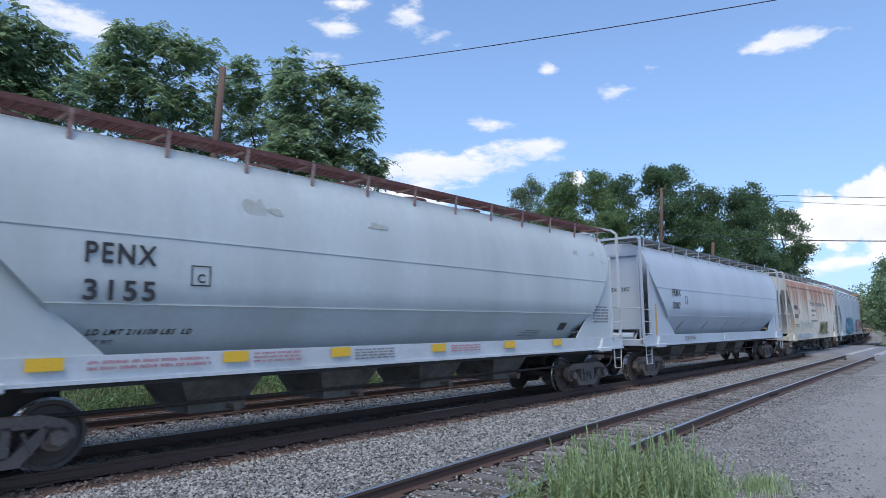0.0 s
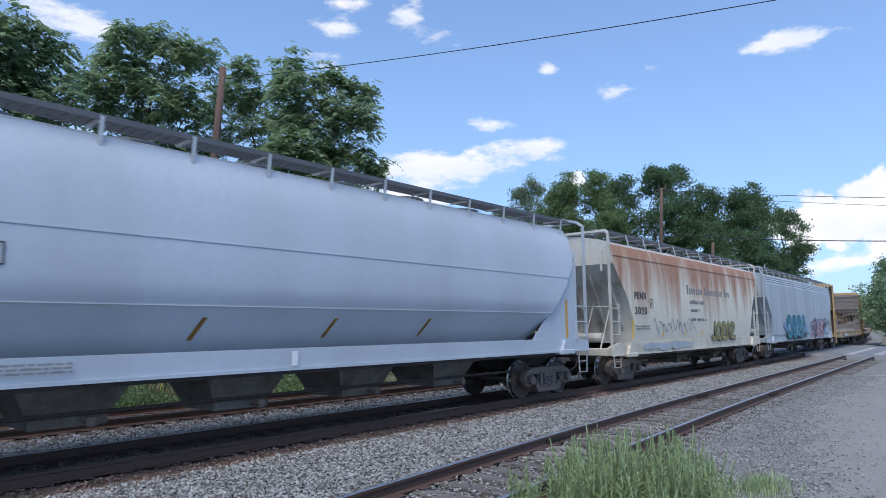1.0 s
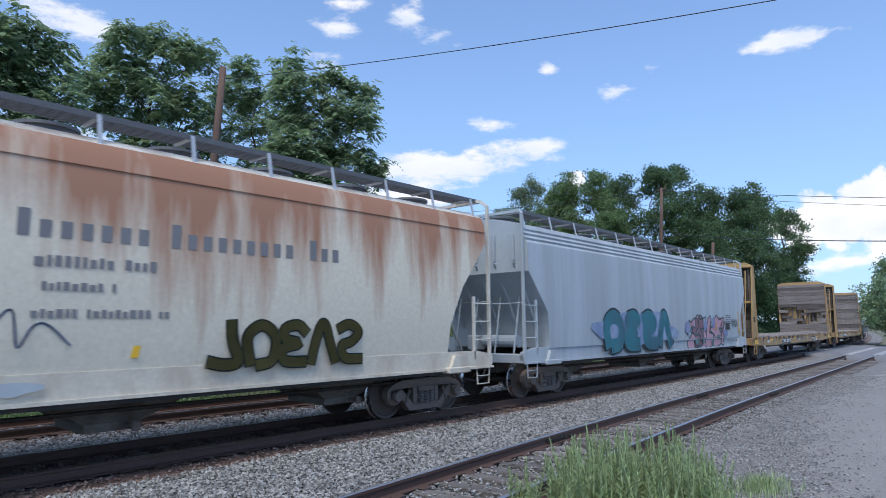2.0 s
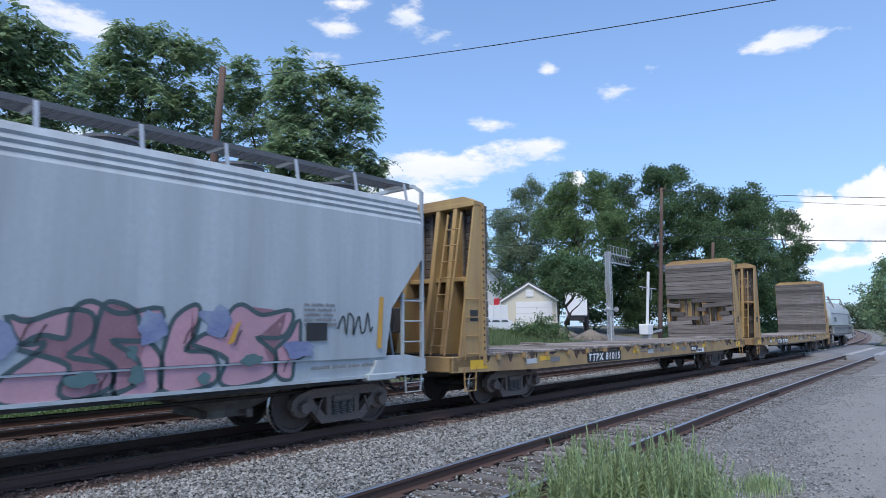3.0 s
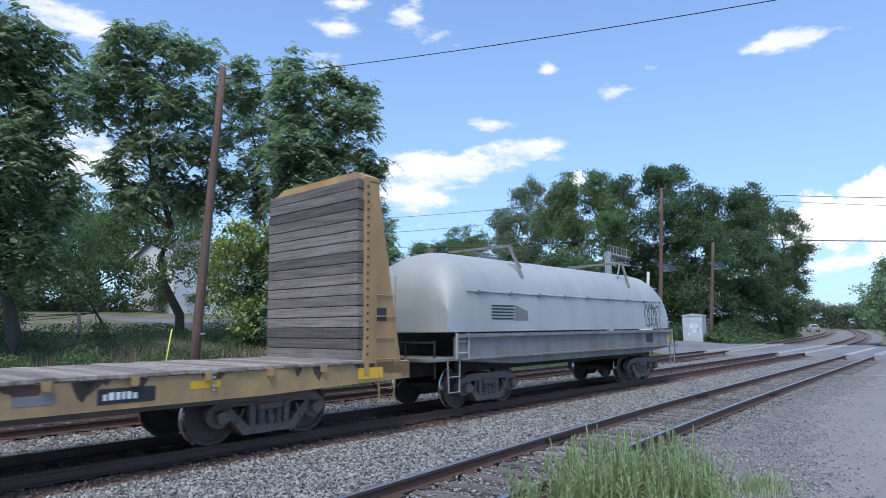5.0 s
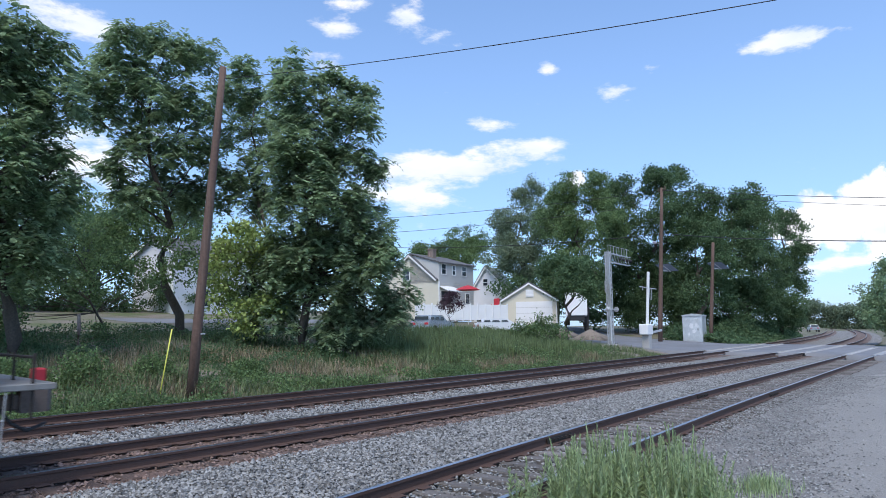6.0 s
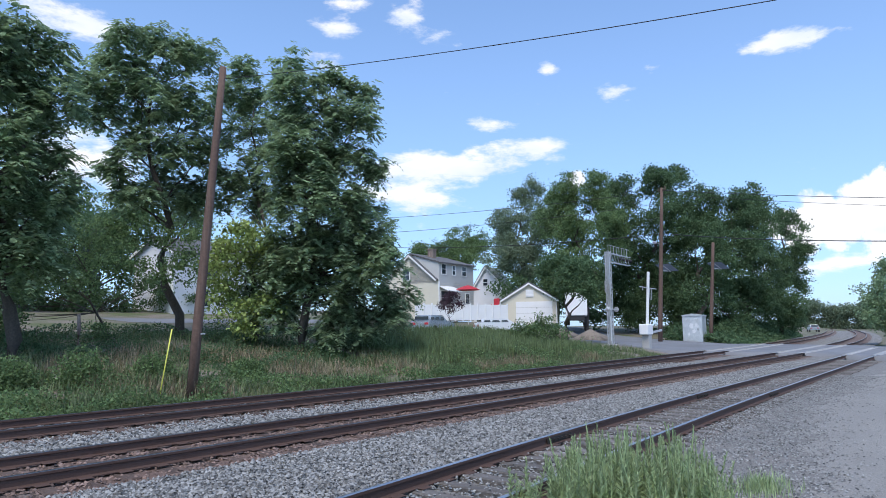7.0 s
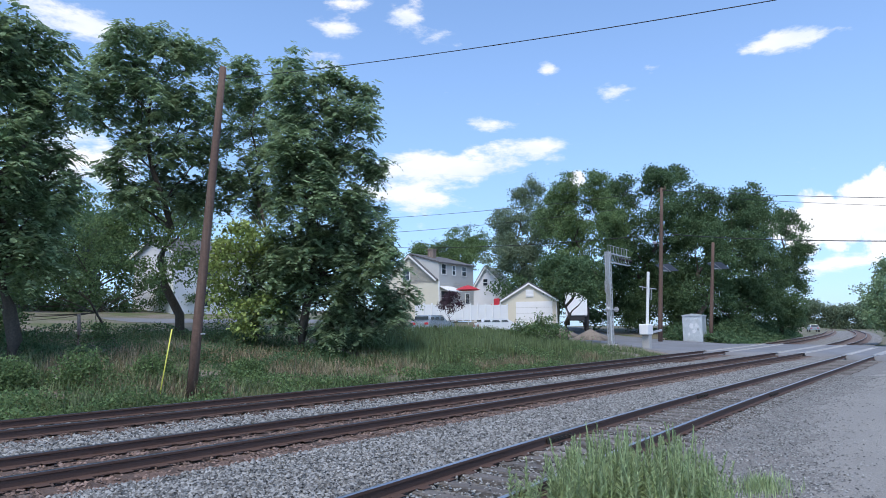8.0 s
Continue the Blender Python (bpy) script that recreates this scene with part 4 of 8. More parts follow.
def flat_spec(paint, sill, end):
    return dict(paint=paint, end=end, sill=sill, walk="roofwalk", frame=end, bracket="galv", style="flat", overhang=0.18,
                prof=[(0, 4.67), (0.6, 4.6), (1.1, 4.49), (1.42, 4.33), (1.5, 4.16), (1.55, 3.72), (1.58, 2.7), (1.58, 1.9), (1.5, 1.28)],
                inset=lerp_inset([(1.2, 1.35), (2.2, 1.3), (3.55, 0.22), (3.72, 0.05), (4.8, 0.0)]), sill_z=(0.93, 1.3), top=4.74, plate=(2.2, 1.3), gates=3,
                roof_edge=(1.38, 4.33), walk_z=4.78, truck=1.75, seam=[(3.98, 1.53)], body_label="flat-sided hopper body")


def decal(name, poly, y, material, parent, label=""):
    bm = bmesh.new()
    prism(bm, poly, y - 0.003, y + 0.001)
    return part(name, bm, material, parent, label)


def blob(cx, cz, rx, rz, seed, n=26, wob=0.3):
    out = []
    for i in range(n):
        t = 2 * math.pi * i / n
        r = 1 + wob * noise.noise((math.cos(t) * 1.6, math.sin(t) * 1.6, seed * 3.7))
        out.append((cx + rx * r * math.cos(t), cz + rz * r * math.sin(t)))
    return out


def stroke(name, pts, w, y, material, parent, label=""):
    """A sprayed ribbon along points (x, z), of one piece."""
    bm = bmesh.new()
    rows = []
    n = len(pts)
    for i, (x, z) in enumerate(pts):
        a, b = pts[max(i - 1, 0)], pts[min(i + 1, n - 1)]
        d = Vector((b[0] - a[0], b[1] - a[1]))
        d = d.normalized() if d.length > 1e-6 else Vector((1, 0))
        c, e = Vector((x, z)), Vector((-d.y, d.x)) * w / 2
        if i == 0:
            c -= d * w * 0.3
        if i == n - 1:
            c += d * w * 0.3
        rows.append((bm.verts.new((c.x + e.x, y, c.y + e.y)), bm.verts.new((c.x - e.x, y, c.y - e.y))))
    for p, q in zip(rows, rows[1:]):
        bm.faces.new((p[0], p[1], q[1], q[0]))
    bmesh.ops.solidify(bm, geom=bm.faces[:], thickness=0.003)
    return part(name, bm, material, parent, label)


def curve_through(pts, k=5):
    """Round a bent line off."""
    out = []
    for i in range(len(pts) - 1):
        p0, p1, p2, p3 = pts[max(i - 1, 0)], pts[i], pts[i + 1], pts[min(i + 2, len(pts) - 1)]
        for j in range(k):
            t = j / k
            out.append(tuple(0.5 * (2 * b + (c - a) * t + (2 * a - 5 * b + 4 * c - d) * t * t + (3 * b - a - 3 * c + d) * t ** 3) for a, b, c, d in zip(p0, p1, p2, p3)))
    return out + [pts[-1]]


LETTERS = (
    ((0.05, 0.82), (0.35, 1.0), (0.85, 0.9), (0.8, 0.62), (0.3, 0.5), (0.9, 0.38), (0.85, 0.05), (0.1, 0.0)),
    ((0.0, 0.0), (0.2, 0.6), (0.42, 1.02), (0.62, 0.95), (0.8, 0.45), (1.0, 0.0)),
    ((0.35, 1.05), (0.3, 0.6), (0.1, 0.12), (0.5, 0.02), (1.02, 0.1)),
    ((1.0, 0.9), (0.55, 1.02), (0.12, 0.8), (0.45, 0.52), (0.9, 0.4), (0.75, 0.05), (0.05, 0.0)),
    ((0.1, 0.05), (0.0, 0.7), (0.5, 1.0), (1.0, 0.7), (0.9, 0.1), (0.4, -0.02)),
)


def sprayed(car, x, z, w, h, which, y, fill, edge, thick, label):
    pts = curve_through([(x + (1 - u if which in (0, 2, 3) else u) * w, z + v * h) for u, v in LETTERS[which]])
    stroke("graffiti", pts, thick * 1.28, y, edge, car, "dark outline of a sprayed letter")
    stroke("graffiti", pts, thick, y - 0.004, fill, car, label)


def painted(car, pts, fill, edge, label):
    """A sprayed letter that lies on the ribbed hopper's side and sill: filled outline (x, z) with a dark rim."""
    loop = curve_through(list(pts) + [pts[0]], 4)[:-1]

    def lay(bm, off):
        for z in (1.32, 1.28):
            bmesh.ops.bisect_plane(bm, geom=bm.verts[:] + bm.edges[:] + bm.faces[:], plane_co=(0, 0, z), plane_no=(0, 0, 1))
        for v in bm.verts:
            v.co.y = -float(np.interp(v.co.z, (1.28, 1.32, 2.2), (1.524, 1.566, 1.602))) - off
    bm = bmesh.new()
    rim = []
    n = len(loop)
    for i, (x, z) in enumerate(loop):
        a, b = loop[i - 1], loop[(i + 1) % n]
        d = Vector((b[0] - a[0], b[1] - a[1])).normalized()
        rim.append([bm.verts.new((x + k * d.y, 0, z - k * d.x)) for k in (-0.055, 0.012)])
    for i in range(n):
        p, q = rim[i], rim[(i + 1) % n]
        bm.faces.new((p[0], p[1], q[1], q[0]))
    lay(bm, 0.008)
    part("graffiti", bm, edge, car, "dark rim of a sprayed letter")
    bm = bmesh.new()
    bm.faces.new([bm.verts.new((x, 0, z)) for x, z in loop])
    bmesh.ops.triangulate(bm, faces=bm.faces[:])
    lay(bm, 0.005)
    part("graffiti", bm, fill, car, label)


LETTER_Z = ((10.8, 2.0), (11.0, 1.92), (11.4, 2.06), (11.7, 2.02), (11.72, 1.75), (11.45, 1.5), (11.95, 1.36), (12.0, 1.1), (11.6, 0.97), (10.85, 0.97), (10.75, 1.2), (11.15, 1.55), (11.2, 1.7), (10.95, 1.7))
LETTER_A = ((11.75, 1.55), (11.85, 2.1), (12.0, 2.17), (12.25, 2.05), (12.35, 1.75), (12.62, 1.45), (12.62, 0.98), (12.1, 0.97), (12.06, 1.35))
LETTER_L = ((12.68, 1.5), (12.8, 1.95), (13.05, 2.15), (13.15, 2.1), (13.1, 1.75), (12.97, 1.52), (13.4, 1.45), (13.5, 1.1), (13.2, 0.98), (12.72, 1.0))
LETTER_S = ((13.1, 1.62), (13.3, 1.75), (13.6, 1.72), (13.65, 2.05), (13.85, 2.18), (14.2, 2.02), (14.75, 2.1), (14.6, 1.72), (14.1, 1.7), (14.45, 1.42), (14.45, 1.1), (13.9, 0.97), (13.58, 1.05), (13.65, 1.4))
LETTER_TAIL = ((14.5, 1.5), (14.75, 1.7), (14.9, 1.95), (14.93, 1.6), (15.08, 1.45), (14.86, 1.3), (14.8, 1.02), (14.56, 1.1))


def scribble(x0, x1, z0, z1, n, seed):
    rnd = random.Random(seed)
    pts = []
    for i in range(n):
        t = i / (n - 1)
        pts.append((x0 + (x1 - x0) * t + rnd.uniform(-0.06, 0.06), z0 + (z1 - z0) * (0.5 + 0.5 * math.sin(i * 2.3 + rnd.uniform(-0.5, 0.5)))))
    return pts


def marks(car, x, z, words, size, material, width=None, y=-1.625, gap=1.55):
    for k, w in enumerate(words):
        lettering(w, x, y, z - k * size * gap, size, material, car, width=width)


def plate_box(car, x, z, w, h, letter, y):
    bm = bmesh.new()
    t = 0.018
    for lo, hi in (((x, z), (x + w, z + t)), ((x, z + h - t), (x + w, z + h)), ((x, z), (x + t, z + h)), ((x + w - t, z), (x + w, z + h))):
        box(bm, (lo[0], y - 0.003, lo[1]), (hi[0], y + 0.001, hi[1]))
    part("plate_frame", bm, "ink", car)
    if letter:
        lettering(letter, x + w * 0.33, y, z + h * 0.18, h * 0.42, "ink", car)


def tabs(car, spots, z, w, hgt, y=-1.562, material="reflect", lean=0.0, name="reflector"):
    for x in spots:
        decal(name, [(x, z), (x + w, z), (x + w + lean, z + hgt), (x + lean, z + hgt)], y, material, car, "yellow reflective strip")


def build_hoppers():
    # grey rounded hopper that leads
    car, h, eh = hopper("covered_hopper", -31.7, -14.05, dict(round_spec("hop_a", "white", "rustwalk", "rustbracket"), stripe=False),
                        "pale grey rounded covered hopper car with rusty roof walk")
    marks(car, -h + 2.37, 2.71, ["PENX", "3155"], 0.27, "ink", 0.92, gap=1.82)
    lettering("LD LMT 216100 LBS  LD", -h + 2.55, -1.27, 1.76, 0.1, "ink", car, width=1.45, tilt=37.7, lean=0.15)
    lettering("LT WT", -h + 2.62, -1.17, 1.63, 0.08, "greyink", car, width=0.3, tilt=37.7, lean=0.15)
    plate_box(car, -h + 3.8, 2.45, 0.3, 0.3, "C", -1.617)
    tabs(car, [-h + 1.8, -h + 4.38, -h + 6.42, -h + 9.0, -h + 11.5, -h + 13.62], 1.33, 0.42, 0.16)
    bars_of_text(-h + 2.5, -h + 4.2, 1.39, 0.045, -1.562, "redink", car, 2, 3)
    bars_of_text(-h + 4.9, -h + 5.8, 1.43, 0.035, -1.562, "redink", car, 3, 4)
    bars_of_text(-h + 6.95, -h + 7.95, 1.42, 0.03, -1.562, "greyink", car, 4, 5)
    bars_of_text(-h + 9.6, -h + 10.6, 1.42, 0.03, -1.562, "redink", car, 3, 6)
    def low_y(z):
        return -(1.0 + (z - 1.42) * 0.58 / 0.75) - 0.006

    def low_panel(x0, x1, z0, z1, material, name="data_panel"):
        bm = bmesh.new()
        bm.faces.new([bm.verts.new(p) for p in ((x0, low_y(z0), z0), (x1, low_y(z0), z0), (x1, low_y(z1), z1), (x0, low_y(z1), z1))])
        bmesh.ops.solidify(bm, geom=bm.faces[:], thickness=0.003)
        part(name, bm, material, car)
    low_panel(-h + 14.3, -h + 14.65, 1.72, 1.92, "greyink")
    for k in range(3):
        low_panel(-h + 12.6 + 0.1 * k, -h + 13.5, 1.6 + k * 0.06, 1.616 + k * 0.06, "greyink", "small_print")
        low_panel(-h + 15.05, -h + 15.5, 1.7 + k * 0.06, 1.716 + k * 0.06, "greyink", "small_print")
    bars_of_text(h - 1.75, h - 0.8, 2.35, 0.05, -1.494, "greyink", car, 6, 8)
    for k, (x, z, rx, rz) in enumerate(((-1.05, 3.55, 0.16, 0.2), (-1.6, 3.85, 0.2, 0.1), (-2.6, 3.75, 0.12, 0.18))):
        decal("rust_bloom", blob(h + x, z, rx, rz, k + 300, wob=0.8), -1.46 - 0.12 * (3.85 - z), "bloom", car, "rusty bloom on the paint")
    for k, (x, z, rx, rz) in enumerate(((4.9, 3.72, 0.16, 0.2), (5.25, 3.74, 0.16, 0.06), (7.6, 3.75, 0.22, 0.05))):
        decal("rust_bloom", blob(-h + x, z, rx, rz, k + 320, wob=0.9), -1.5 - 0.1 * (3.75 - z), "bloom", car, "faint rusty bloom on the paint")
    # blue-grey rounded hopper
    car, h, eh = hopper("covered_hopper", -12.5, 5.33, round_spec("hop_b", "hop_b", "roofwalk", "galv"),
                        "pale blue-grey rounded covered hopper car")
    marks(car, -h + 2.36, 2.88, ["PENX"], 0.24, "ink", 0.78)
    marks(car, -h + 2.36, 2.42, ["3307"], 0.23, "ink", 0.7)
    t = lettering("PENX 3307", 0, 0, 3.0, 0.13, "ink", car, width=0.75)
    t.data.transform(pose(-h + 0.555, -0.1, 0, 0, 0, -90))
    plate_box(car, -h + 3.58, 2.6, 0.22, 0.28, "", -1.617)
    bars_of_text(-h + 3.54, -h + 4.66, 1.4, 0.03, -1.562, "greyink", car, 3, 13)
    for x in (-h + 3.6, -h + 6.27, -h + 8.75, -h + 11.21):
        bm = bmesh.new()
        v = [bm.verts.new(p) for p in ((x, -1.193, 1.66), (x + 0.08, -1.193, 1.66), (x + 0.2, -1.456, 2.0), (x + 0.12, -1.456, 2.0))]
        bm.faces.new(v)
        bmesh.ops.solidify(bm, geom=bm.faces[:], thickness=0.004)
        part("reflector", bm, "orange", car, "orange reflective strip")
    decal("document_holder", [(-h + 7.9, 1.22), (-h + 8.02, 1.22), (-h + 8.02, 1.46), (-h + 7.9, 1.46)], -1.562, "whiteink", car)
    # rust-streaked hopper
    spec = flat_spec("hop_c", "hop_c_sill", "hop_c_end")
    car, h, eh = hopper("covered_hopper", 6.72, 22.35, spec, "cream covered hopper car streaked with rust, graffiti along its side")
    marks(car, -h + 1.58, 2.68, ["PENX", "3020"], 0.23, "ink", 0.9, y=-1.592, gap=2.1)
    for k, w in enumerate(("PENX", "3020")):
        t = lettering(w, 0, 0, 4.12 - k * 0.2, 0.13, "ink", car, width=0.42)
        t.data.transform(pose(-h + 0.172, 0.52, 0, 0, 0, -90))
    plate_box(car, -h + 2.74, 2.42, 0.24, 0.28, "F", -1.592)
    bars_of_text(-h + 1.6, -h + 2.7, 1.78, 0.05, -1.58, "greyink", car, 2, 21)
    # owner's name as plain bars
    for x0, x1 in ((6.2, 7.9), (8.1, 10.3), (10.5, 11.3)):
        bm = bmesh.new()
        for k in range(int((x1 - x0) / 0.24)):
            x = -h + x0 + k * 0.24
            box(bm, (x, -1.578, 2.98), (x + 0.13, -1.566, 3.2 if k else 3.32))
        tagged(part("owner_mark", bm, "greyink", car, "faded name as plain dark bars"), kind="stuff")
    bars_of_text(-h + 6.4, -h + 8.0, 2.62, 0.14, -1.59, "greyink", car, 1, 23)
    bars_of_text(-h + 6.5, -h + 7.5, 2.32, 0.11, -1.59, "greyink", car, 1, 24)
    bars_of_text(-h + 6.4, -h + 8.2, 1.98, 0.11, -1.59, "greyink", car, 1, 25)
    tabs(car, [-h + 1.3], 1.42, 0.11, 0.85, y=-1.575, lean=0.12)
    tabs(car, [-h + 3.82, -h + 5.84, -h + 7.62], 1.45, 0.1, 0.36, y=-1.54, lean=0.08)
    for k, (cx, rx, rz) in enumerate(((2.7, 0.6, 0.11), (3.8, 0.75, 0.13), (5.0, 0.7, 0.12), (6.0, 0.5, 0.1))):
        decal("graffiti", blob(-h + cx, 1.13, rx, rz, k + 400, n=40, wob=0.7), -1.561 - 0.001 * k, "hop_d", car, "faded blue sprayed patch")
    for i in range(5):
        x = -h + 3.0 + i * 0.75
        stroke("graffiti", curve_through(scribble(x, x + 0.8, 1.5 + 0.08 * (i % 3), 2.1 - 0.12 * (i % 2), 6, i + 40)), 0.03, -1.587, "blue", car)
    for i, cx in enumerate((8.75, 9.35, 9.95, 10.55, 11.15)):
        sprayed(car, -h + cx, 1.28, 0.5, 0.6, (2, 4, 0, 1, 3)[i], -1.588, "lime", "spray", 0.16, "dull yellow sprayed letter")
    # blue-grey hopper with graffiti
    spec = flat_spec("hop_d", "hop_d", "hop_d")
    spec["prof"] = [(0, 4.67), (0.6, 4.6), (1.1, 4.49), (1.42, 4.38), (1.47, 4.28), (1.44, 4.24), (1.51, 4.16), (1.48, 4.12), (1.55, 4.04), (1.52, 4.0), (1.58, 3.92), (1.6, 3.2), (1.6, 2.2), (1.56, 1.28)]
    spec["inset"] = lerp_inset([(1.2, 1.0), (1.9, 1.0), (2.3, 0.85), (2.8, 0.3), (3.2, 0.05), (4.8, 0.0)])
    spec["overhang"] = 0.12
    spec["seam"] = []
    car, h, eh = hopper("covered_hopper", 23.6, 41.62, spec, "blue-grey ribbed covered hopper car with large graffiti")
    for i, cx in enumerate((4.2, 5.5, 6.8, 8.0)):
        sprayed(car, -h + cx, 1.25, 0.95, 0.85, (4, 0, 3, 1)[i], -1.604, "teal", "spray", 0.42, "large teal sprayed letter")
    decal("graffiti", blob(-h + 6.4, 1.75, 2.7, 0.55, 77, wob=0.5), -1.602, "blue", car, "faded blue sprayed background")
    for pts in (LETTER_Z, LETTER_A, LETTER_L, LETTER_S, LETTER_TAIL):
        painted(car, [(x - h, z) for x, z in pts], "pink", "spray", "large pink sprayed letter with a dark rim")
    painted(car, [(x - h - 2.15, z) for x, z in LETTER_S], "pink", "spray", "large pink sprayed letter with a dark rim")
    for k, (x, z, rx, rz) in enumerate(((11.65, 1.2, 0.22, 0.09), (12.32, 1.22, 0.1, 0.13), (14.05, 1.36, 0.22, 0.09), (12.25, 1.55, 0.07, 0.14), (13.3, 1.12, 0.09, 0.1))):
        decal("graffiti", blob(x - h, z, rx, rz, k + 500, wob=0.5), -1.58 if z > 1.3 else -1.572, "darkteal", car, "dark teal sprayed fill")
    for k, (x, z, rx, rz) in enumerate(((13.45, 1.95, 0.24, 0.2), (12.5, 1.85, 0.2, 0.22), (10.65, 1.7, 0.22, 0.25), (14.95, 1.5, 0.3, 0.14))):
        decal("graffiti", blob(x - h, z, rx, rz, k + 510, wob=0.6), -1.603, "violet", car, "faded blue-violet sprayed shadow")
    for k, (x, z) in enumerate(((10.95, 1.85), (11.1, 1.8), (12.95, 1.75), (13.05, 1.85), (13.0, 1.65), (11.75, 1.1), (11.85, 1.15), (13.75, 1.7), (14.65, 1.25))):
        stroke("graffiti", [(x - h, z - 0.12), (x - h + 0.04, z), (x - h + 0.1, z + 0.1)], 0.018, -1.612 if z > 1.4 else -1.57, "spray", car)
    decal("graffiti", [(13.62 - h, 1.6), (13.72 - h, 1.62), (13.84 - h, 1.95), (13.76 - h, 1.9)], -1.612, "orange", car, "small orange sprayed flame")
    bars_of_text(-h + 15.0, -h + 15.7, 2.2, 0.05, -1.606, "greyink", car, 5, 31)
    decal("data_panel", [(-h + 15.05, 1.62), (-h + 15.48, 1.62), (-h + 15.48, 1.92), (-h + 15.05, 1.92)], -1.607, "black", car)
    stroke("graffiti", curve_through(scribble(-h + 15.75, -h + 16.5, 1.7, 2.1, 12, 90)), 0.03, -1.606, "spray", car)
    tabs(car, [h - 1.38], 1.45, 0.11, 0.95, y=-1.60, material="orange", lean=0.05)
    bars_of_text(-h + 15.2, -h + 16.9, 1.13, 0.06, -1.562, "greyink", car, 1, 33)


WHEELS, TRAIN = [], []
build_hoppers()


# ---------------------------------------------------------------- flat cars with bulkheads, and the coil car
def bulkhead(car, e, h, broken, parent_paint="bulk"):
    """Steel end wall: tapered posts outside, planks inside. e: which end of the car."""
    zb, zt = 1.22, 4.62
    def X(u):
        return e * (h - 1.15 + u)
    for side in (-1, 1):
        bm = bmesh.new()
        y = side * 1.5
        prism(bm, [(X(0.0), zb - 0.25), (X(0.0), zt), (X(0.32), zt), (X(0.95), zb - 0.25)], min(y, y - side * 0.04), max(y, y - side * 0.04))
        box(bm, (min(X(-0.02), X(0.09)), min(y + side * 0.02, y - side * 0.1), zb - 0.25), (max(X(-0.02), X(0.09)), max(y + side * 0.02, y - side * 0.1), zt))
        bmesh.ops.recalc_face_normals(bm, faces=bm.faces)
        part("side_plate", bm, parent_paint, car, "tapered yellow steel side plate")
        bm = bmesh.new()
        for k in range(22):
            z = zb + 0.1 + k * 0.15
            box(bm, (min(X(0.03), X(0.07)), min(y + side * 0.018, y + side * 0.026), z), (max(X(0.03), X(0.07)), max(y + side * 0.018, y + side * 0.026), z + 0.05))
        part("bolt_hole", bm, "black", car)
        ladder(X(0.5), side * 1.53, zb - 0.1, zb + 1.6, 0.5, car, parent_paint, step=0.4, name="side_ladder", stile=0.015)
        stirrup(X(0.55), side * 1.5, 0.45, zb - 0.25, 0.42, car, parent_paint)
        # slanted end ladder
        bm = bmesh.new()
        for yy in (side * 0.85, side * 1.25):
            bar(bm, (X(1.12), yy, zb), (X(0.48), yy, zt - 0.2), 0.035, 0.035)
        for k in range(8):
            f = k / 8
            bar(bm, (X(1.12 - 0.64 * f), side * 0.85, zb + 0.2 + (zt - zb - 0.4) * f), (X(1.12 - 0.64 * f), side * 1.25, zb + 0.2 + (zt - zb - 0.4) * f), 0.014, n=6)
        part("end_ladder", bm, parent_paint, car)
    for y in (-0.95, -0.42, 0.42, 0.95):
        bm = bmesh.new()
        prism(bm, [(X(0.05), zb), (X(0.05), zt), (X(0.3), zt), (X(0.82), zb)], y - 0.03, y + 0.03)
        prism(bm, [(X(0.28), zt), (X(0.34), zt), (X(0.88), zb), (X(0.8), zb)], y - 0.055, y + 0.055)
        bmesh.ops.recalc_face_normals(bm, faces=bm.faces)
        part("post", bm, parent_paint, car, "tapered bulkhead post")
    bm = bmesh.new()
    box(bm, (min(X(-0.04), X(0.36)), -1.5, zt - 0.05), (max(X(-0.04), X(0.36)), 1.5, zt + 0.06), bevel=0.01)
    prism(bm, [(-1.5, zt + 0.06), (-1.2, zt + 0.2), (1.2, zt + 0.2), (1.5, zt + 0.06)], min(X(0.0), X(0.35)), max(X(0.0), X(0.35)), "x")
    bmesh.ops.recalc_face_normals(bm, faces=bm.faces)
    part("top_cap", bm, parent_paint, car)
    bm = bmesh.new()
    box(bm, (min(X(0.1), X(0.5)), -1.46, 2.85), (max(X(0.1), X(0.5)), 1.46, 2.95), bevel=0.01)
    part("cross_beam", bm, parent_paint, car)
    bm = bmesh.new()
    box(bm, (min(X(0.14), X(0.17)), 0.1, zb), (max(X(0.14), X(0.17)), 1.44, 2.85))
    part("lower_plate", bm, parent_paint, car, "yellow steel plate between the posts")
    for k in range(9):
        y = -1.3 + k * 0.325
        bm = bmesh.new()
        box(bm, (min(X(0.06), X(0.13)), y - 0.045, zb), (max(X(0.06), X(0.13)), y + 0.045, zt))
        part("stud", bm, "plank", car)
    rnd = random.Random(int(h * 10) + e)
    n = 17
    for k in range(n):
        z0 = zb + 0.02 + k * (zt - zb) / n
        z1 = z0 + (zt - zb) / n - 0.012
        runs = [(-1.46, 1.46)]
        if broken and 3 <= k <= 8:
            runs = {3: [(-1.46, -0.5), (0.35, 1.46)], 4: [(-1.46, -1.0), (0.0, 1.0)], 5: [(-1.3, -0.9), (0.7, 1.3)], 6: [(-1.46, -1.2), (-0.3, 0.1)], 7: [(-1.46, -0.2), (0.9, 1.46)], 8: [(-1.46, 0.3)]}[k]
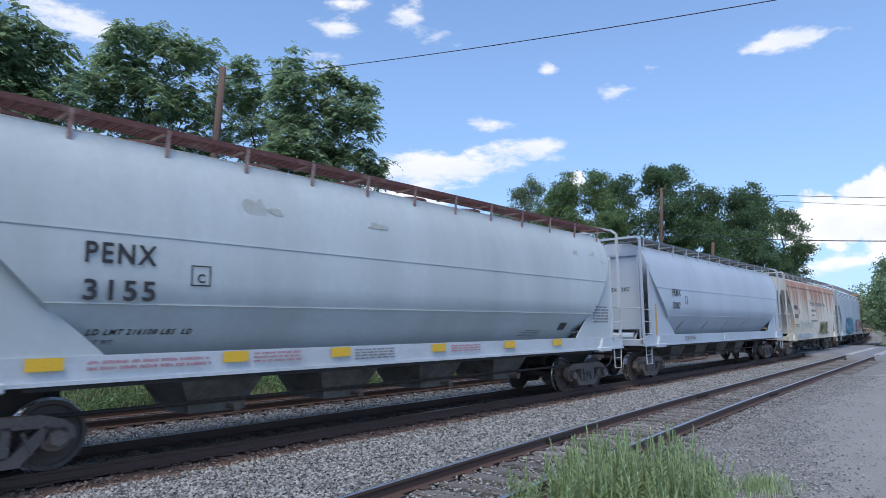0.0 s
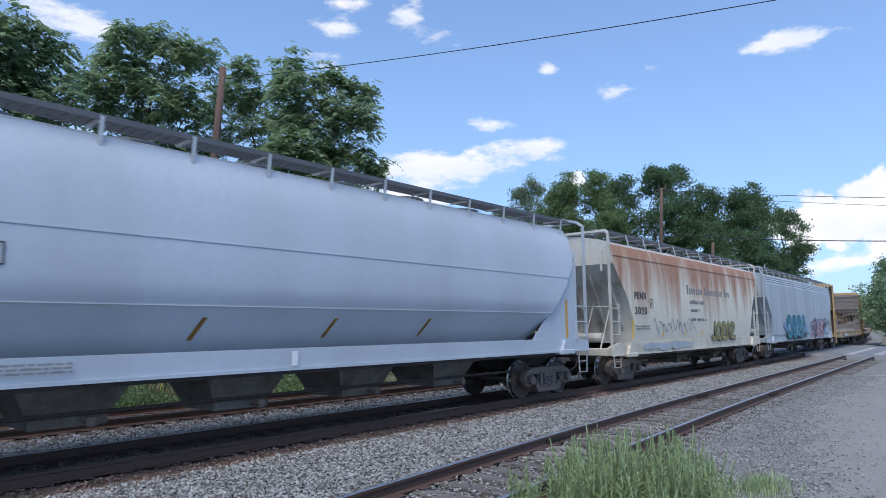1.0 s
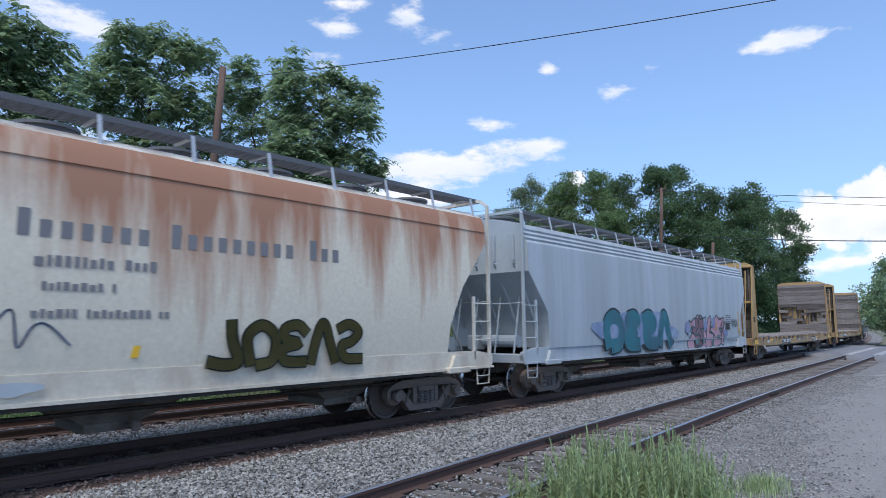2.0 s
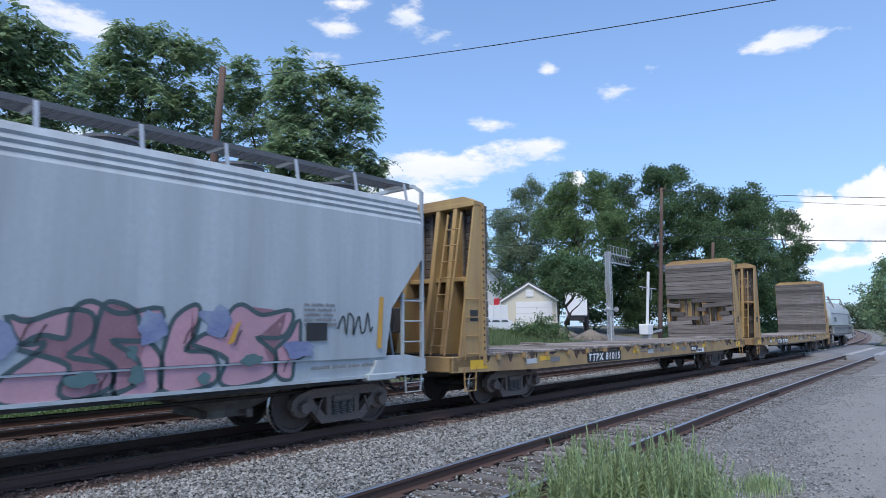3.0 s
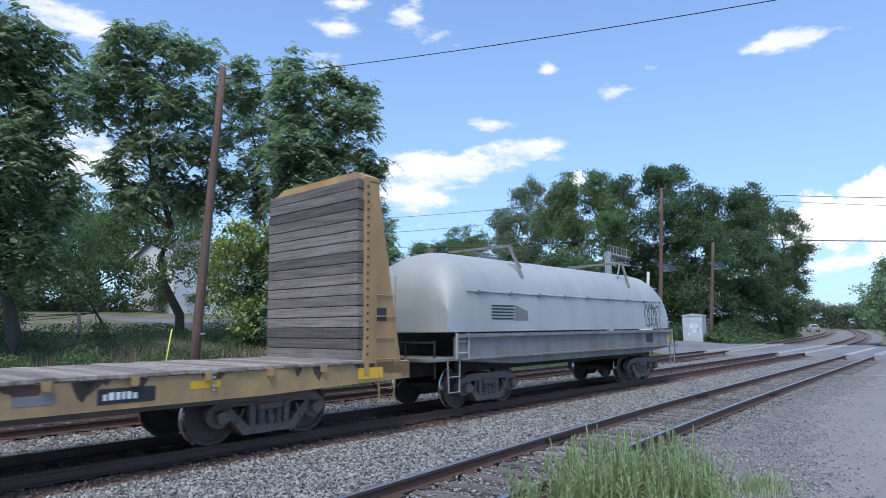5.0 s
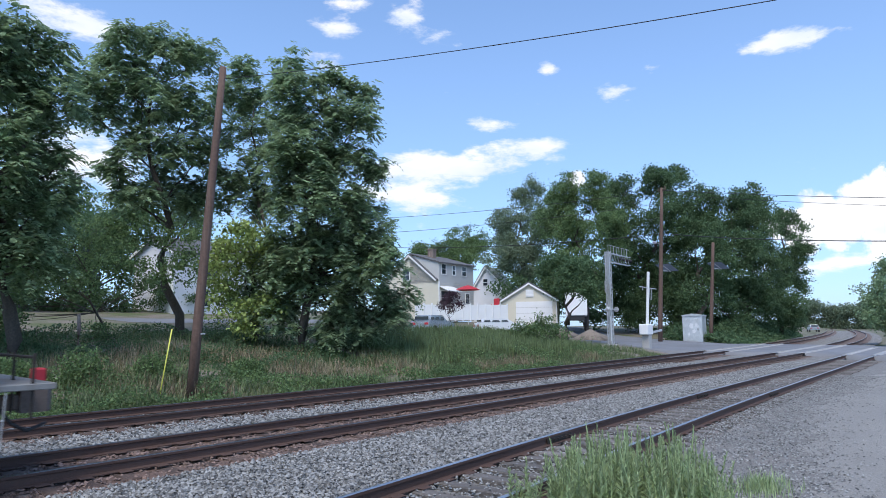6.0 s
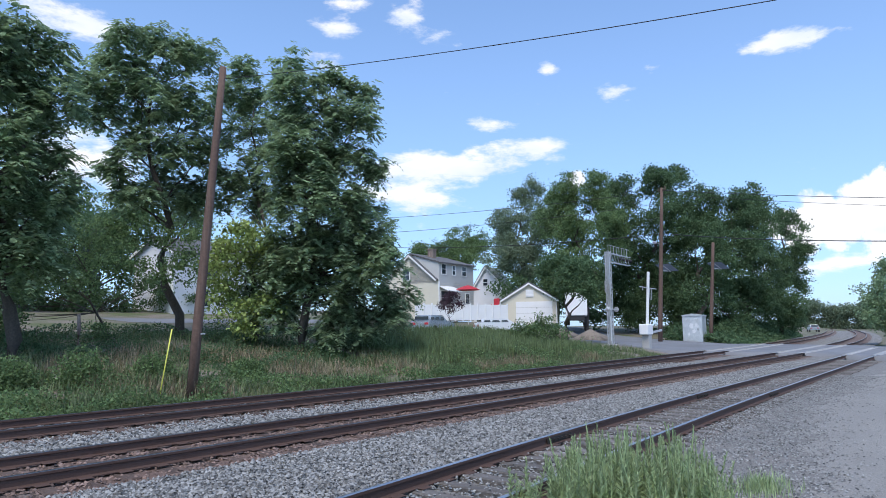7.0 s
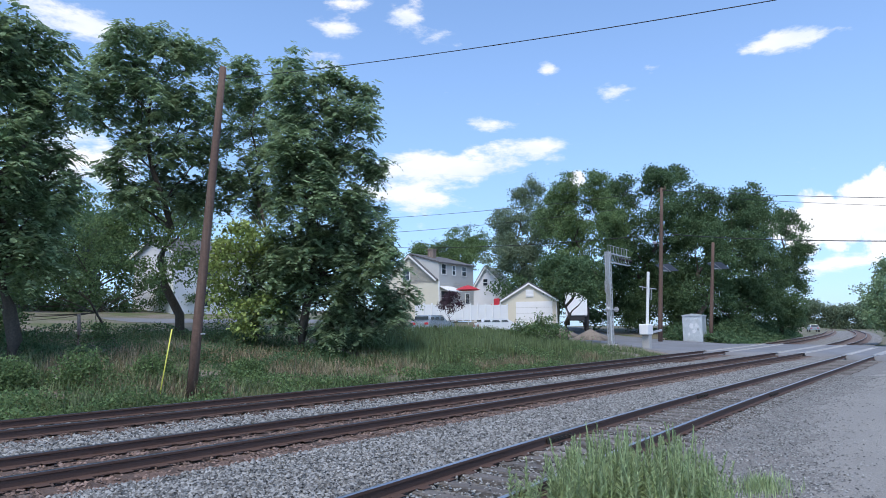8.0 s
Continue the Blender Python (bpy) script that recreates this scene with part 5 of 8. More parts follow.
        for a, b in runs:
            bm = bmesh.new()
            j = rnd.uniform(0, 0.015)
            box(bm, (min(X(-0.16 - j), X(0.02)), a - 0.03 + rnd.uniform(0, 0.03), z0), (max(X(-0.16 - j), X(0.02)), b + 0.03 - rnd.uniform(0, 0.03), z1), bevel=0.008)
            if len(runs) > 1:
                bmesh.ops.rotate(bm, cent=(X(0), (a + b) / 2, z0), matrix=Matrix.Rotation(rnd.uniform(-0.12, 0.12), 3, "X"), verts=bm.verts)
            part("plank", bm, "plank", car)


def flat_car(s0, s1, words, label, broken):
    L = s1 - s0
    h = L / 2
    car = thing("bulkhead_flatcar", Matrix(), label, "freight car", "freight cars of the train")
    TRAIN.append((car, (s0 + s1) / 2, L * 0.7))
    rnd_s = random.Random(int(s1))
    for side in (-1, 1):
        bm = bmesh.new()
        y = side * 1.5
        prism(bm, [(-h, 0.86), (-h, 1.18), (h, 1.18), (h, 0.86), (h - 3.2, 0.78), (-h + 3.2, 0.78)], min(y, y - side * 0.08), max(y, y - side * 0.08))
        bmesh.ops.recalc_face_normals(bm, faces=bm.faces)
        part("side_sill", bm, "flat", car, "faded yellow steel side sill")
        bm = bmesh.new()
        box(bm, (-h + 3.0, min(y, y - side * 0.14), 0.72), (h - 3.0, max(y, y - side * 0.14), 0.775))
        part("lower_flange", bm, "dark", car)
        for k in range(int(L / 1.05)):
            x = -h + 1.6 + k * 1.05
            if x > h - 1.4:
                break
            bm = bmesh.new()
            prism(bm, [(x - 0.055, 1.2), (x + 0.055, 1.2), (x + 0.045, 1.08), (x - 0.045, 1.08)], min(y, y + side * 0.07), max(y, y + side * 0.07))
            bmesh.ops.recalc_face_normals(bm, faces=bm.faces)
            part("stake_pocket", bm, "flat", car)
            if k % 3 == 1 and side < 0:
                bm = bmesh.new()
                for i in range(5):
                    bar(bm, (x + 0.1, y - 0.03, 1.2 - i * 0.06), (x + 0.1, y - 0.03, 1.16 - i * 0.06), 0.022 if i % 2 else 0.012, n=6)
                part("chain", bm, "galv", car)
    bm = bmesh.new()
    box(bm, (-h + 0.1, -0.4, 0.7), (h - 0.1, 0.4, 1.15))
    for k in range(10):
        x = -h + 1 + k * (L - 2) / 9
        box(bm, (x - 0.06, -1.44, 0.85), (x + 0.06, 1.44, 1.16))
    part("underframe", bm, "dark", car)
    for e in (-1, 1):
        bm = bmesh.new()
        box(bm, (min(e * (h - 0.22), e * h), -1.5, 0.86), (max(e * (h - 0.22), e * h), 1.5, 1.2), bevel=0.02)
        part("end_sill", bm, "flat", car)
        bm = bmesh.new()
        box(bm, (min(e * (h - 1.1), e * (h - 0.05)), -1.45, 1.2), (max(e * (h - 1.1), e * (h - 0.05)), 1.45, 1.23))
        part("end_platform", bm, "dark", car)
        coupler(e * h, e, car)
        bulkhead(car, e, h, broken and e > 0)
        tabs(car, [e * (h - 0.95) - 0.35], 0.9, 0.6, 0.2, y=-1.502, name="reflector")
    for k, (x, y, tw) in enumerate(((h - 1.75, -1.15, 8), (h - 2.2, -0.3, -5), (h - 3.4, -0.9, 3), (-h + 6.0, 0.4, 80))):
        if broken or k == 3:
            bm = bmesh.new()
            box(bm, (-0.09, -0.55, 0), (0.09, 0.55, 0.06), bevel=0.008)
            bmesh.ops.transform(bm, matrix=pose(x, y, 1.255 + 0.01 * k, 0, 0, 80 + tw), verts=bm.verts)
            part("loose_plank", bm, "deck", car, "loose weathered plank lying on the deck")
    for e in (-1, 1):
        decal("data_plate", [(e * (h - 0.75) - 0.14, 1.95), (e * (h - 0.75) + 0.14, 1.95), (e * (h - 0.75) + 0.14, 2.2), (e * (h - 0.75) - 0.14, 2.2)], -1.503, "ink", car)
    # brake wheel
    bm = bmesh.new()
    lathe(bm, ((0.26, -0.015), (0.28, 0.0), (0.26, 0.015), (0.22, 0.0)), 18, pose(-h + 0.1, 0.6, 2.1, 0, 90))
    for k in range(3):
        a = k * math.pi / 3
        bar(bm, (-h + 0.1, 0.6 - 0.25 * math.cos(a), 2.1 - 0.25 * math.sin(a)), (-h + 0.1, 0.6 + 0.25 * math.cos(a), 2.1 + 0.25 * math.sin(a)), 0.015, n=6)
    box(bm, (-h + 0.12, 0.4, 1.7), (-h + 0.4, 0.75, 2.3), bevel=0.03)
    part("brake_wheel", bm, "truck", car)
    for e in () if broken else (-1, 1):
        t = lettering("TTPX " + words[0][2].split()[1], 0, 0, 4.67, 0.13, "ink", car, width=1.5)
        t.data.transform(pose(e * (h - 0.775), -0.75 * e, 0, 0, 0, 90 * e))
    # grease and soot streaks below the deck
    for k in range(44):
        x = rnd_s.uniform(-h + 0.6, h - 0.9)
        w, dpt = rnd_s.uniform(0.06, 0.5), rnd_s.uniform(0.06, 0.26)
        decal("grime_streak", [(x, 1.17), (x + w * 0.3, 1.17 - dpt * 0.8), (x + w * 0.5, 1.17 - dpt), (x + w * 0.8, 1.17 - dpt * 0.5), (x + w, 1.17)], -1.5005 - 0.0004 * k / 44, "rail" if k % 3 else "dark", car)
    if broken:
        decal("data_panel", [(14.3 - h, 0.8), (15.1 - h, 0.8), (15.1 - h, 0.96), (14.4 - h, 0.96)], -1.503, "whiteink", car, "white panel with worn dark lettering")
        bars_of_text(14.42 - h, 15.0 - h, 0.83, 0.1, -1.507, "ink", car, 1, 64)
    rnd = random.Random(int(s0))
    n = int((L - 2.4) / 0.235)
    for k in range(n):
        x = -h + 1.2 + k * (L - 2.4) / n
        bm = bmesh.new()
        box(bm, (x + 0.004, -1.53 + rnd.uniform(-0.03, 0.02), 1.185 + rnd.uniform(-0.004, 0.004)), (x + 0.225, 1.53 + rnd.uniform(-0.02, 0.03), 1.24 + rnd.uniform(-0.008, 0.012)), bevel=0.006)
        part("deck_plank", bm, "deck", car)
    for (x, w, text, size, lean) in words:
        decal("number_panel", [(-h + x - 0.08, 0.8), (-h + x + w + 0.08, 0.8), (-h + x + w + 0.08, 1.1), (-h + x - 0.08, 1.1)], -1.503, "black", car, "black panel with white lettering")
        lettering(text, -h + x, -1.508, 0.85, size, "whiteink", car, width=w, lean=lean)
    tabs(car, [-h + 3.4, -h + 8.8, -h + 12.1, -h + 15.0], 0.97, 0.46, 0.11, y=-1.502)
    decal("owner_mark", [(-h + 13.75, 0.86), (-h + 14.5, 0.86), (-h + 14.5, 1.06), (-h + 13.75, 1.06)], -1.503, "black", car)
    bars_of_text(-h + 13.82, -h + 14.45, 0.91, 0.1, -1.507, "whiteink", car, 1, 61)
    for k, x in enumerate((2.8, 3.9, 9.9, 12.8)):
        decal("data_plate", [(-h + x, 0.92), (-h + x + 0.45, 0.92), (-h + x + 0.45, 1.04), (-h + x, 1.04)], -1.502, "greyink" if k % 2 else "white", car)
    bars_of_text(-h + 9.2, -h + 11.3, 1.06, 0.05, -1.502, "greyink", car, 2, int(s0))
    bars_of_text(-h + 10.9, -h + 11.9, 1.02, 0.05, -1.502, "greyink", car, 2, int(s0) + 1)
    bogie(-h + 2.85, car)
    bogie(h - 2.85, car)
    return car


def coil_car(s0, s1):
    L = s1 - s0
    h = L / 2
    car = thing("coil_steel_car", Matrix(), "pale grey coil steel car with a long rounded hood", "freight car", "freight cars of the train")
    TRAIN.append((car, (s0 + s1) / 2, L * 0.66))
    prof = [(0, 3.62), (0.45, 3.58), (0.85, 3.45), (1.15, 3.22), (1.35, 2.92), (1.42, 2.6), (1.43, 1.72)]
    full = [(-y, z) for y, z in prof[::-1]] + [(y, z) for y, z in prof[1:]]
    bm = bmesh.new()
    hh = h - 0.15
    rows = []
    for i, (x, sc) in enumerate(((-hh, 0.5), (-hh + 0.08, 0.68), (-hh + 0.3, 0.87), (-hh + 0.6, 0.96), (-hh + 1.0, 1.0), (0, 1.0), (hh - 1.35, 1.0), (hh - 0.95, 0.96), (hh - 0.65, 0.87), (hh - 0.43, 0.68), (hh - 0.35, 0.5))):
        rows.append([bm.verts.new((x, y, 1.72 + (z - 1.72) * sc)) for y, z in full])
    for a, b in zip(rows, rows[1:]):
        for j in range(len(full) - 1):
            bm.faces.new((a[j], b[j], b[j + 1], a[j + 1]))
    bm.faces.new(rows[0]), bm.faces.new(rows[-1])
    bmesh.ops.recalc_face_normals(bm, faces=bm.faces)
    part("hood", bm, "coil", car, "long rounded steel hood", smooth=True)
    for side in (-1, 1):
        bm = bmesh.new()
        y = side * 1.46
        prism(bm, [(-h + 0.4, 1.1), (-h + 0.4, 1.62), (h - 0.4, 1.62), (h - 0.4, 1.1), (h - 2.6, 0.95), (-h + 2.6, 0.95)], min(y, y - side * 0.1), max(y, y - side * 0.1))
        box(bm, (-h + 0.4, min(y, y + side * 0.08), 1.6), (h - 0.4, max(y, y + side * 0.08), 1.68))
        box(bm, (-h + 0.5, min(y, y + side * 0.12), 1.12), (h - 0.5, max(y, y + side * 0.12), 1.16))
        bmesh.ops.recalc_face_normals(bm, faces=bm.faces)
        part("side_sill", bm, "coilsill", car, "grimy grey side sill")
        bm = bmesh.new()
        bar(bm, (-h + 0.8, side * 1.43, 2.63), (h - 1.4, side * 1.43, 2.63), 0.022, n=6)
        part("hood_ridge", bm, "coil", car)
        for k in range(9):
            x = -h + 1.2 + k * (L - 2.4) / 8
            bm = bmesh.new()
            bar(bm, (x, side * 1.45, 2.62), (x, side * 1.47, 2.62), 0.05, n=8)
            bar(bm, (x, side * 1.46, 2.62), (x + 0.3, side * 1.46, 2.63), 0.012, n=6)
            part("hood_clip", bm, "coilsill", car)
    for e in (-1, 1):
        for side in (-1, 1):
            bm = bmesh.new()
            x = e * (h - 3.2)
            bar(bm, (x, side * 1.3, 3.05), (x + e * 0.15, side * 1.0, 3.9), 0.05, 0.07)
            bar(bm, (x - e * 0.3, side * 1.05, 3.35), (x + e * 0.1, side * 0.95, 3.85), 0.04, 0.04)
            part("lifting_bracket", bm, "coilsill", car)
        bm = bmesh.new()
        x = e * (h - 3.2)
        bar(bm, (x + e * 0.15, -1.02, 3.88), (x + e * 0.15, 1.02, 3.88), 0.06, 0.06)
        bar(bm, (x - e * 1.6, 0.3, 3.6), (x + e * 0.1, 0.3, 3.86), 0.05, 0.07)
        part("lifting_beam", bm, "coilsill", car)
        bm = bmesh.new()
        box(bm, (min(e * (h - 0.8), e * (h + 0.45)), -1.4, 1.1), (max(e * (h - 0.8), e * (h + 0.45)), 1.4, 1.18), bevel=0.01)
        part("end_platform", bm, "coilsill", car)
        bm = bmesh.new()
        for y in (-1.35, -0.5, 0.5, 1.35):
            bar(bm, (e * (h + 0.2), y, 0.75), (e * (h + 0.2), y, 1.55), 0.02, n=6)
        bar(bm, (e * (h + 0.2), -1.35, 1.5), (e * (h + 0.2), 1.35, 1.5), 0.02, n=6)
        part("end_rail", bm, "dark", car)
        bm = bmesh.new()
        box(bm, (min(e * (h - 1.4), e * h), -0.4, 0.72), (max(e * (h - 1.4), e * h), 0.4, 1.1), bevel=0.02)
        part("centre_sill", bm, "dark", car)
        coupler(e * (h + 0.1), e, car)
        stirrup(e * (h - 0.3), -1.45, 0.45, 1.1, 0.4, car, "galv")
        ladder(e * (h - 0.55), -1.5, 1.15, 1.7, 0.4, car, "coil", step=0.25)
        bogie(e * (h - 2.0), car)
    bm = bmesh.new()
    box(bm, (-h + 1, -0.9, 0.8), (h - 1, 0.9, 1.2))
    part("underframe", bm, "dark", car)
    # railroad mark as plain bars
    for k in range(5):
        decal("owner_mark", [(-h + 1.7, 2.0 + k * 0.075), (-h + 2.6, 2.0 + k * 0.075), (-h + 2.6, 2.035 + k * 0.075), (-h + 1.7, 2.035 + k * 0.075)], -1.433, "ink", car)
    decal("owner_mark", [(-h + 2.65, 1.98), (-h + 3.2, 1.98), (-h + 3.2, 2.2), (-h + 2.65, 2.35)], -1.433, "greyink", car, "faded railroad mark as plain bars")
    bars_of_text(-h + 4.0, -h + 5.2, 1.4, 0.1, -1.463, "greyink", car, 1, 51)
    decal("data_panel", [(-h + 10.05, 1.28), (-h + 10.57, 1.28), (-h + 10.57, 1.56), (-h + 10.05, 1.56)], -1.463, "black", car)
    tabs(car, [-h + 11.7], 1.3, 0.45, 0.22, y=-1.463, material="orange")
    for i in range(4):
        cx = -h + 10.3 + i * 0.28
        stroke("graffiti", blob(cx, 2.15, 0.2, 0.32, i + 110, n=20, wob=1.1), 0.035, -1.434, "ink", car)
    # end marker
    bm = bmesh.new()
    box(bm, (h + 0.55, -0.12, 0.9), (h + 0.7, 0.12, 1.3), bevel=0.02)
    part("end_marker", bm, "red", car, "red end-of-train marker")
    return car


flat_car(42.45, 62.9, [(5.91, 1.95, "TTPX 81015", 0.2, 0.15)], "yellow bulkhead flatcar with splintered timber end wall", True)
flat_car(64.4, 83.85, [(4.52, 2.12, "TTPX 804903", 0.2, 0.1)], "yellow bulkhead flatcar with worn plank deck", False)
coil_car(84.95, 97.45)


# ---------------------------------------------------------------- plants
# crowns: the foot, then boughs as (x, y, z, radius) from the foot
TREE_DARK = ((6.82, 27.57, 0.72), [(-0.92, -1.04, 11.74, 1.04), (0.17, -0.45, 11.39, 1.0), (-0.78, -0.24, 9.83, 1.58), (0.37, -1.15, 9.58, 1.07), (-0.45, -0.92, 7.59, 1.66), (0.88, -1.14, 7.38, 0.81), (0.28, -0.63, 5.84, 1.52), (-0.73, -0.67, 4.66, 1.73), (0.1, -1.16, 3.46, 1.23), (-2.2, -0.22, 10.5, 2.03), (-2.0, -0.55, 6.74, 2.38), (-1.38, 0.55, 3.27, 2.05)])
TREE_TALL = ((15.73, 32.82, 1.49), [(-3.56, -0.07, 15.23, 0.76), (-3.35, 0.99, 13.86, 1.25), (-1.43, 0.2, 14.87, 1.47), (-0.17, -1.24, 14.68, 0.92), (-4.68, 0.62, 12.17, 1.02), (-2.56, 0.03, 11.99, 1.71), (-0.24, -0.52, 11.99, 1.59), (-4.23, 0.71, 10.83, 0.91), (-2.27, -0.41, 9.25, 1.51), (0.03, -0.83, 9.31, 1.33), (-3.51, 0.27, 7.81, 0.85), (-0.55, 0.72, 7.45, 1.41), (0.7, 0.3, 6.94, 1.25), (-2.73, -0.33, 6.68, 1.14)])
TREE_MID = ((18.39, 29.66, 1.02), [(0.5, 3.12, 15.68, 1.0), (0.04, 3.62, 13.95, 1.13), (1.42, 2.56, 13.87, 1.14), (0.21, 2.4, 11.51, 1.36), (-0.83, 2.23, 8.51, 1.19), (0.83, 0.68, 9.82, 1.27), (0.45, 2.01, 8.18, 1.28), (2.04, 0.92, 12.28, 1.15), (1.63, 1.52, 7.3, 1.29)])
TREE_BROAD = ((18.82, 26.50, 0.55), [(-0.31, 0.86, 15.13, 0.6), (-0.97, -0.46, 13.2, 0.91), (1.35, -0.68, 13.95, 0.9), (2.65, -1.45, 13.58, 0.67), (0.4, -0.29, 11.8, 1.64), (1.66, -1.95, 11.57, 1.11), (-0.6, -0.3, 9.5, 1.71), (2.0, -0.89, 9.43, 1.73), (2.66, -2.98, 9.19, 0.41), (0.1, -1.06, 6.9, 2.11), (2.56, -1.54, 6.7, 1.47), (2.05, -0.44, 4.53, 2.51), (2.34, -3.11, 3.79, 1.07), (-0.17, 0.15, 4.42, 1.71), (1.0, 0.03, 2.46, 1.88), (2.75, -1.89, 2.15, 1.59), (4.34, -3.08, 2.96, 0.32), (2.96, -2.92, 5.57, 0.52), (-0.71, 1.47, 1.9, 1.43), (2.01, -1.01, 1.16, 1.44), (3.3, -2.57, 1.71, 0.98), (1.92, -2.39, 4.38, 1.7), (0.46, -0.64, 4.69, 1.7), (-1.0, 1.09, 3.58, 1.28), (0.03, -0.16, 8.46, 1.44)])
BUSH_YELLOW = ((17.72, 29.37, 0.98), [(-0.88, -1.15, 5.84, 0.85), (-1.76, -1.02, 4.64, 1.11), (0.14, -1.12, 4.64, 1.1), (-0.53, -0.09, 2.93, 1.62), (0.61, -1.52, 2.62, 1.09), (-1.63, -0.02, 3.17, 0.79), (-0.73, -1.64, 1.46, 1.11), (0.89, -1.54, 4.08, 0.76)])
SHRUBS = ((12.20, 32.27, 1.42), [(-0.51, 0.51, 3.9, 1.1), (0.45, -1.08, 3.5, 0.9), (-2.08, 0.87, 3.2, 0.9), (-1.66, -0.93, 2.9, 0.8), (-4.03, -0.09, 2.6, 1.0), (-2.76, 0.59, 3.7, 1.0), (1.78, -1.21, 3.4, 0.9), (2.75, -1.92, 3.1, 0.7), (-5.2, 0.6, 2.4, 1.1), (-0.9, -0.4, 0.25, 0.6), (-3.0, 0.0, 4.8, 1.2), (-1.0, 0.0, 5.2, 1.2), (1.0, -0.6, 4.9, 1.1), (2.6, -1.4, 4.4, 1.0), (-4.6, 0.3, 4.4, 1.2), (-5.6, 0.0, 3.6, 1.1), (-5.4, 0.4, 1.1, 1.2), (-6.8, 0.2, 0.9, 1.3), (-4.1, 0.2, 0.8, 0.9)])
BACK_A = ((19.43, 58.88, 2.60), [(-3.16, 2.46, 8.56, 2.4), (-1.45, -0.19, 9.42, 1.91), (2.45, 0.41, 8.48, 2.53), (3.45, -3.09, 8.69, 1.97), (0.45, -1.69, 5.6, 2.38), (-3.26, 1.34, 5.08, 2.35), (3.45, -1.13, 5.38, 2.0), (-4.75, 1.05, 2.21, 1.82), (7.27, -3.6, 8.57, 2.05)])
BACK_B = ((13.0, 52.0, 3.4), [(-6.0, 1.0, 2.6, 1.9), (-3.4, 0.3, 3.6, 2.0), (-0.8, 0.0, 2.5, 1.5), (1.6, -0.6, 4.2, 1.9), (-2.0, 0.8, 5.6, 2.0), (-5.0, 1.2, 5.5, 2.1), (3.6, -1.0, 2.2, 1.2), (-8.5, 1.4, 3.6, 2.2), (-7.5, 1.5, 6.0, 2.0), (4.6, -0.4, 5.4, 1.9)])
WOOD_A = ((79.00, 54.54, 1.68), [(2.64, 0.13, 20.34, 2.48), (-2.53, 1.88, 16.33, 1.88), (0.98, 1.83, 13.91, 3.68), (-0.58, -3.89, 15.28, 3.0), (-3.39, 0.86, 10.41, 2.85), (1.31, -0.95, 9.34, 3.09)])
WOOD_B = ((71.58, 40.00, 0.69), [(0.54, 2.93, 18.42, 2.4), (0.17, -2.04, 18.0, 2.15), (0.16, 2.89, 13.45, 3.55), (-1.05, -2.79, 12.71, 3.21), (-2.41, 0.33, 7.93, 2.95), (-1.47, 3.42, 6.37, 1.74), (0.55, -0.69, 5.89, 2.14)])
WOOD_C = ((80.36, 35.86, 0.69), [(0.96, 2.86, 19.19, 2.51), (-0.15, -1.88, 19.85, 2.25), (3.11, -3.02, 20.21, 2.14), (-2.89, 0.49, 12.99, 3.84), (-0.55, -4.01, 13.86, 3.79), (0.02, 1.17, 7.63, 4.24), (1.41, -2.91, 8.2, 3.41), (-0.61, 0.31, 3.08, 2.97)])
WOOD_D = ((75.54, 27.53, 0.23), [(7.7, 1.11, 16.73, 2.5), (4.4, 1.74, 12.24, 3.42), (8.26, -1.83, 15.9, 2.59), (4.27, -2.54, 10.08, 3.69), (3.47, 0.93, 5.77, 3.89), (4.95, 4.13, 2.73, 2.45), (6.5, -1.23, 2.64, 2.51)])
WOOD_E = ((88.15, 26.32, 0.49), [(2.75, -1.74, 17.2, 2.59), (-0.49, -1.63, 11.91, 3.68), (2.41, -2.0, 6.87, 3.74), (-2.54, -0.35, 3.84, 3.89), (-2.45, 0.59, 0.26, 1.88)])
WOOD_F = ((100.93, 25.10, 0.12), [(2.75, -0.96, 16.71, 2.02), (-0.51, -2.41, 12.48, 2.26), (2.33, -1.11, 8.65, 2.82), (-2.72, -0.92, 4.02, 3.17), (-3.09, 2.11, 1.29, 2.42), (0.94, -1.35, 2.05, 1.46)])
GARDEN = ((48.01, 28.83, 0.31), [(0.76, 1.3, 7.03, 1.11), (-0.12, -0.9, 5.98, 1.26), (2.09, -1.49, 6.42, 1.29), (-1.34, -0.76, 4.82, 0.67), (-0.22, -2.25, 4.46, 0.86), (-0.63, 1.62, 6.26, 0.6)])
BEHIND = ((89.56, 76.83, 1.61), [(2.54, 1.31, 16.87, 2.61), (-2.93, 1.52, 14.24, 2.31), (4.54, -1.93, 15.11, 2.59), (-6.92, 2.79, 13.5, 2.06), (-1.39, -2.65, 12.44, 2.69)])
RIGHT = ((74.45, 9.09, -0.28), [(-1.34, 0.59, 4.96, 1.3), (1.71, -0.23, 6.98, 1.46), (-1.47, 1.04, 3.07, 0.87), (1.97, -0.64, 3.9, 2.22), (-0.13, 0.62, 1.99, 0.77)])
DISTANT = ((294.80, 55.63, -0.28), [(-1.04, 5.25, 8.02, 3.69), (0.08, -0.43, 6.31, 3.19), (1.1, -6.18, 7.32, 3.15), (1.97, -11.7, 6.76, 3.56), (-1.92, 9.36, 5.34, 2.78), (0.57, -3.1, 3.79, 2.03), (2.46, -15.18, 4.5, 2.64), (0.0, 3.0, 1.8, 2.6), (1.0, -4.0, 1.8, 2.6), (2.0, -10.0, 1.8, 2.6), (-1.0, 8.0, 1.8, 2.6), (2.4, -15.0, 1.8, 2.4)])
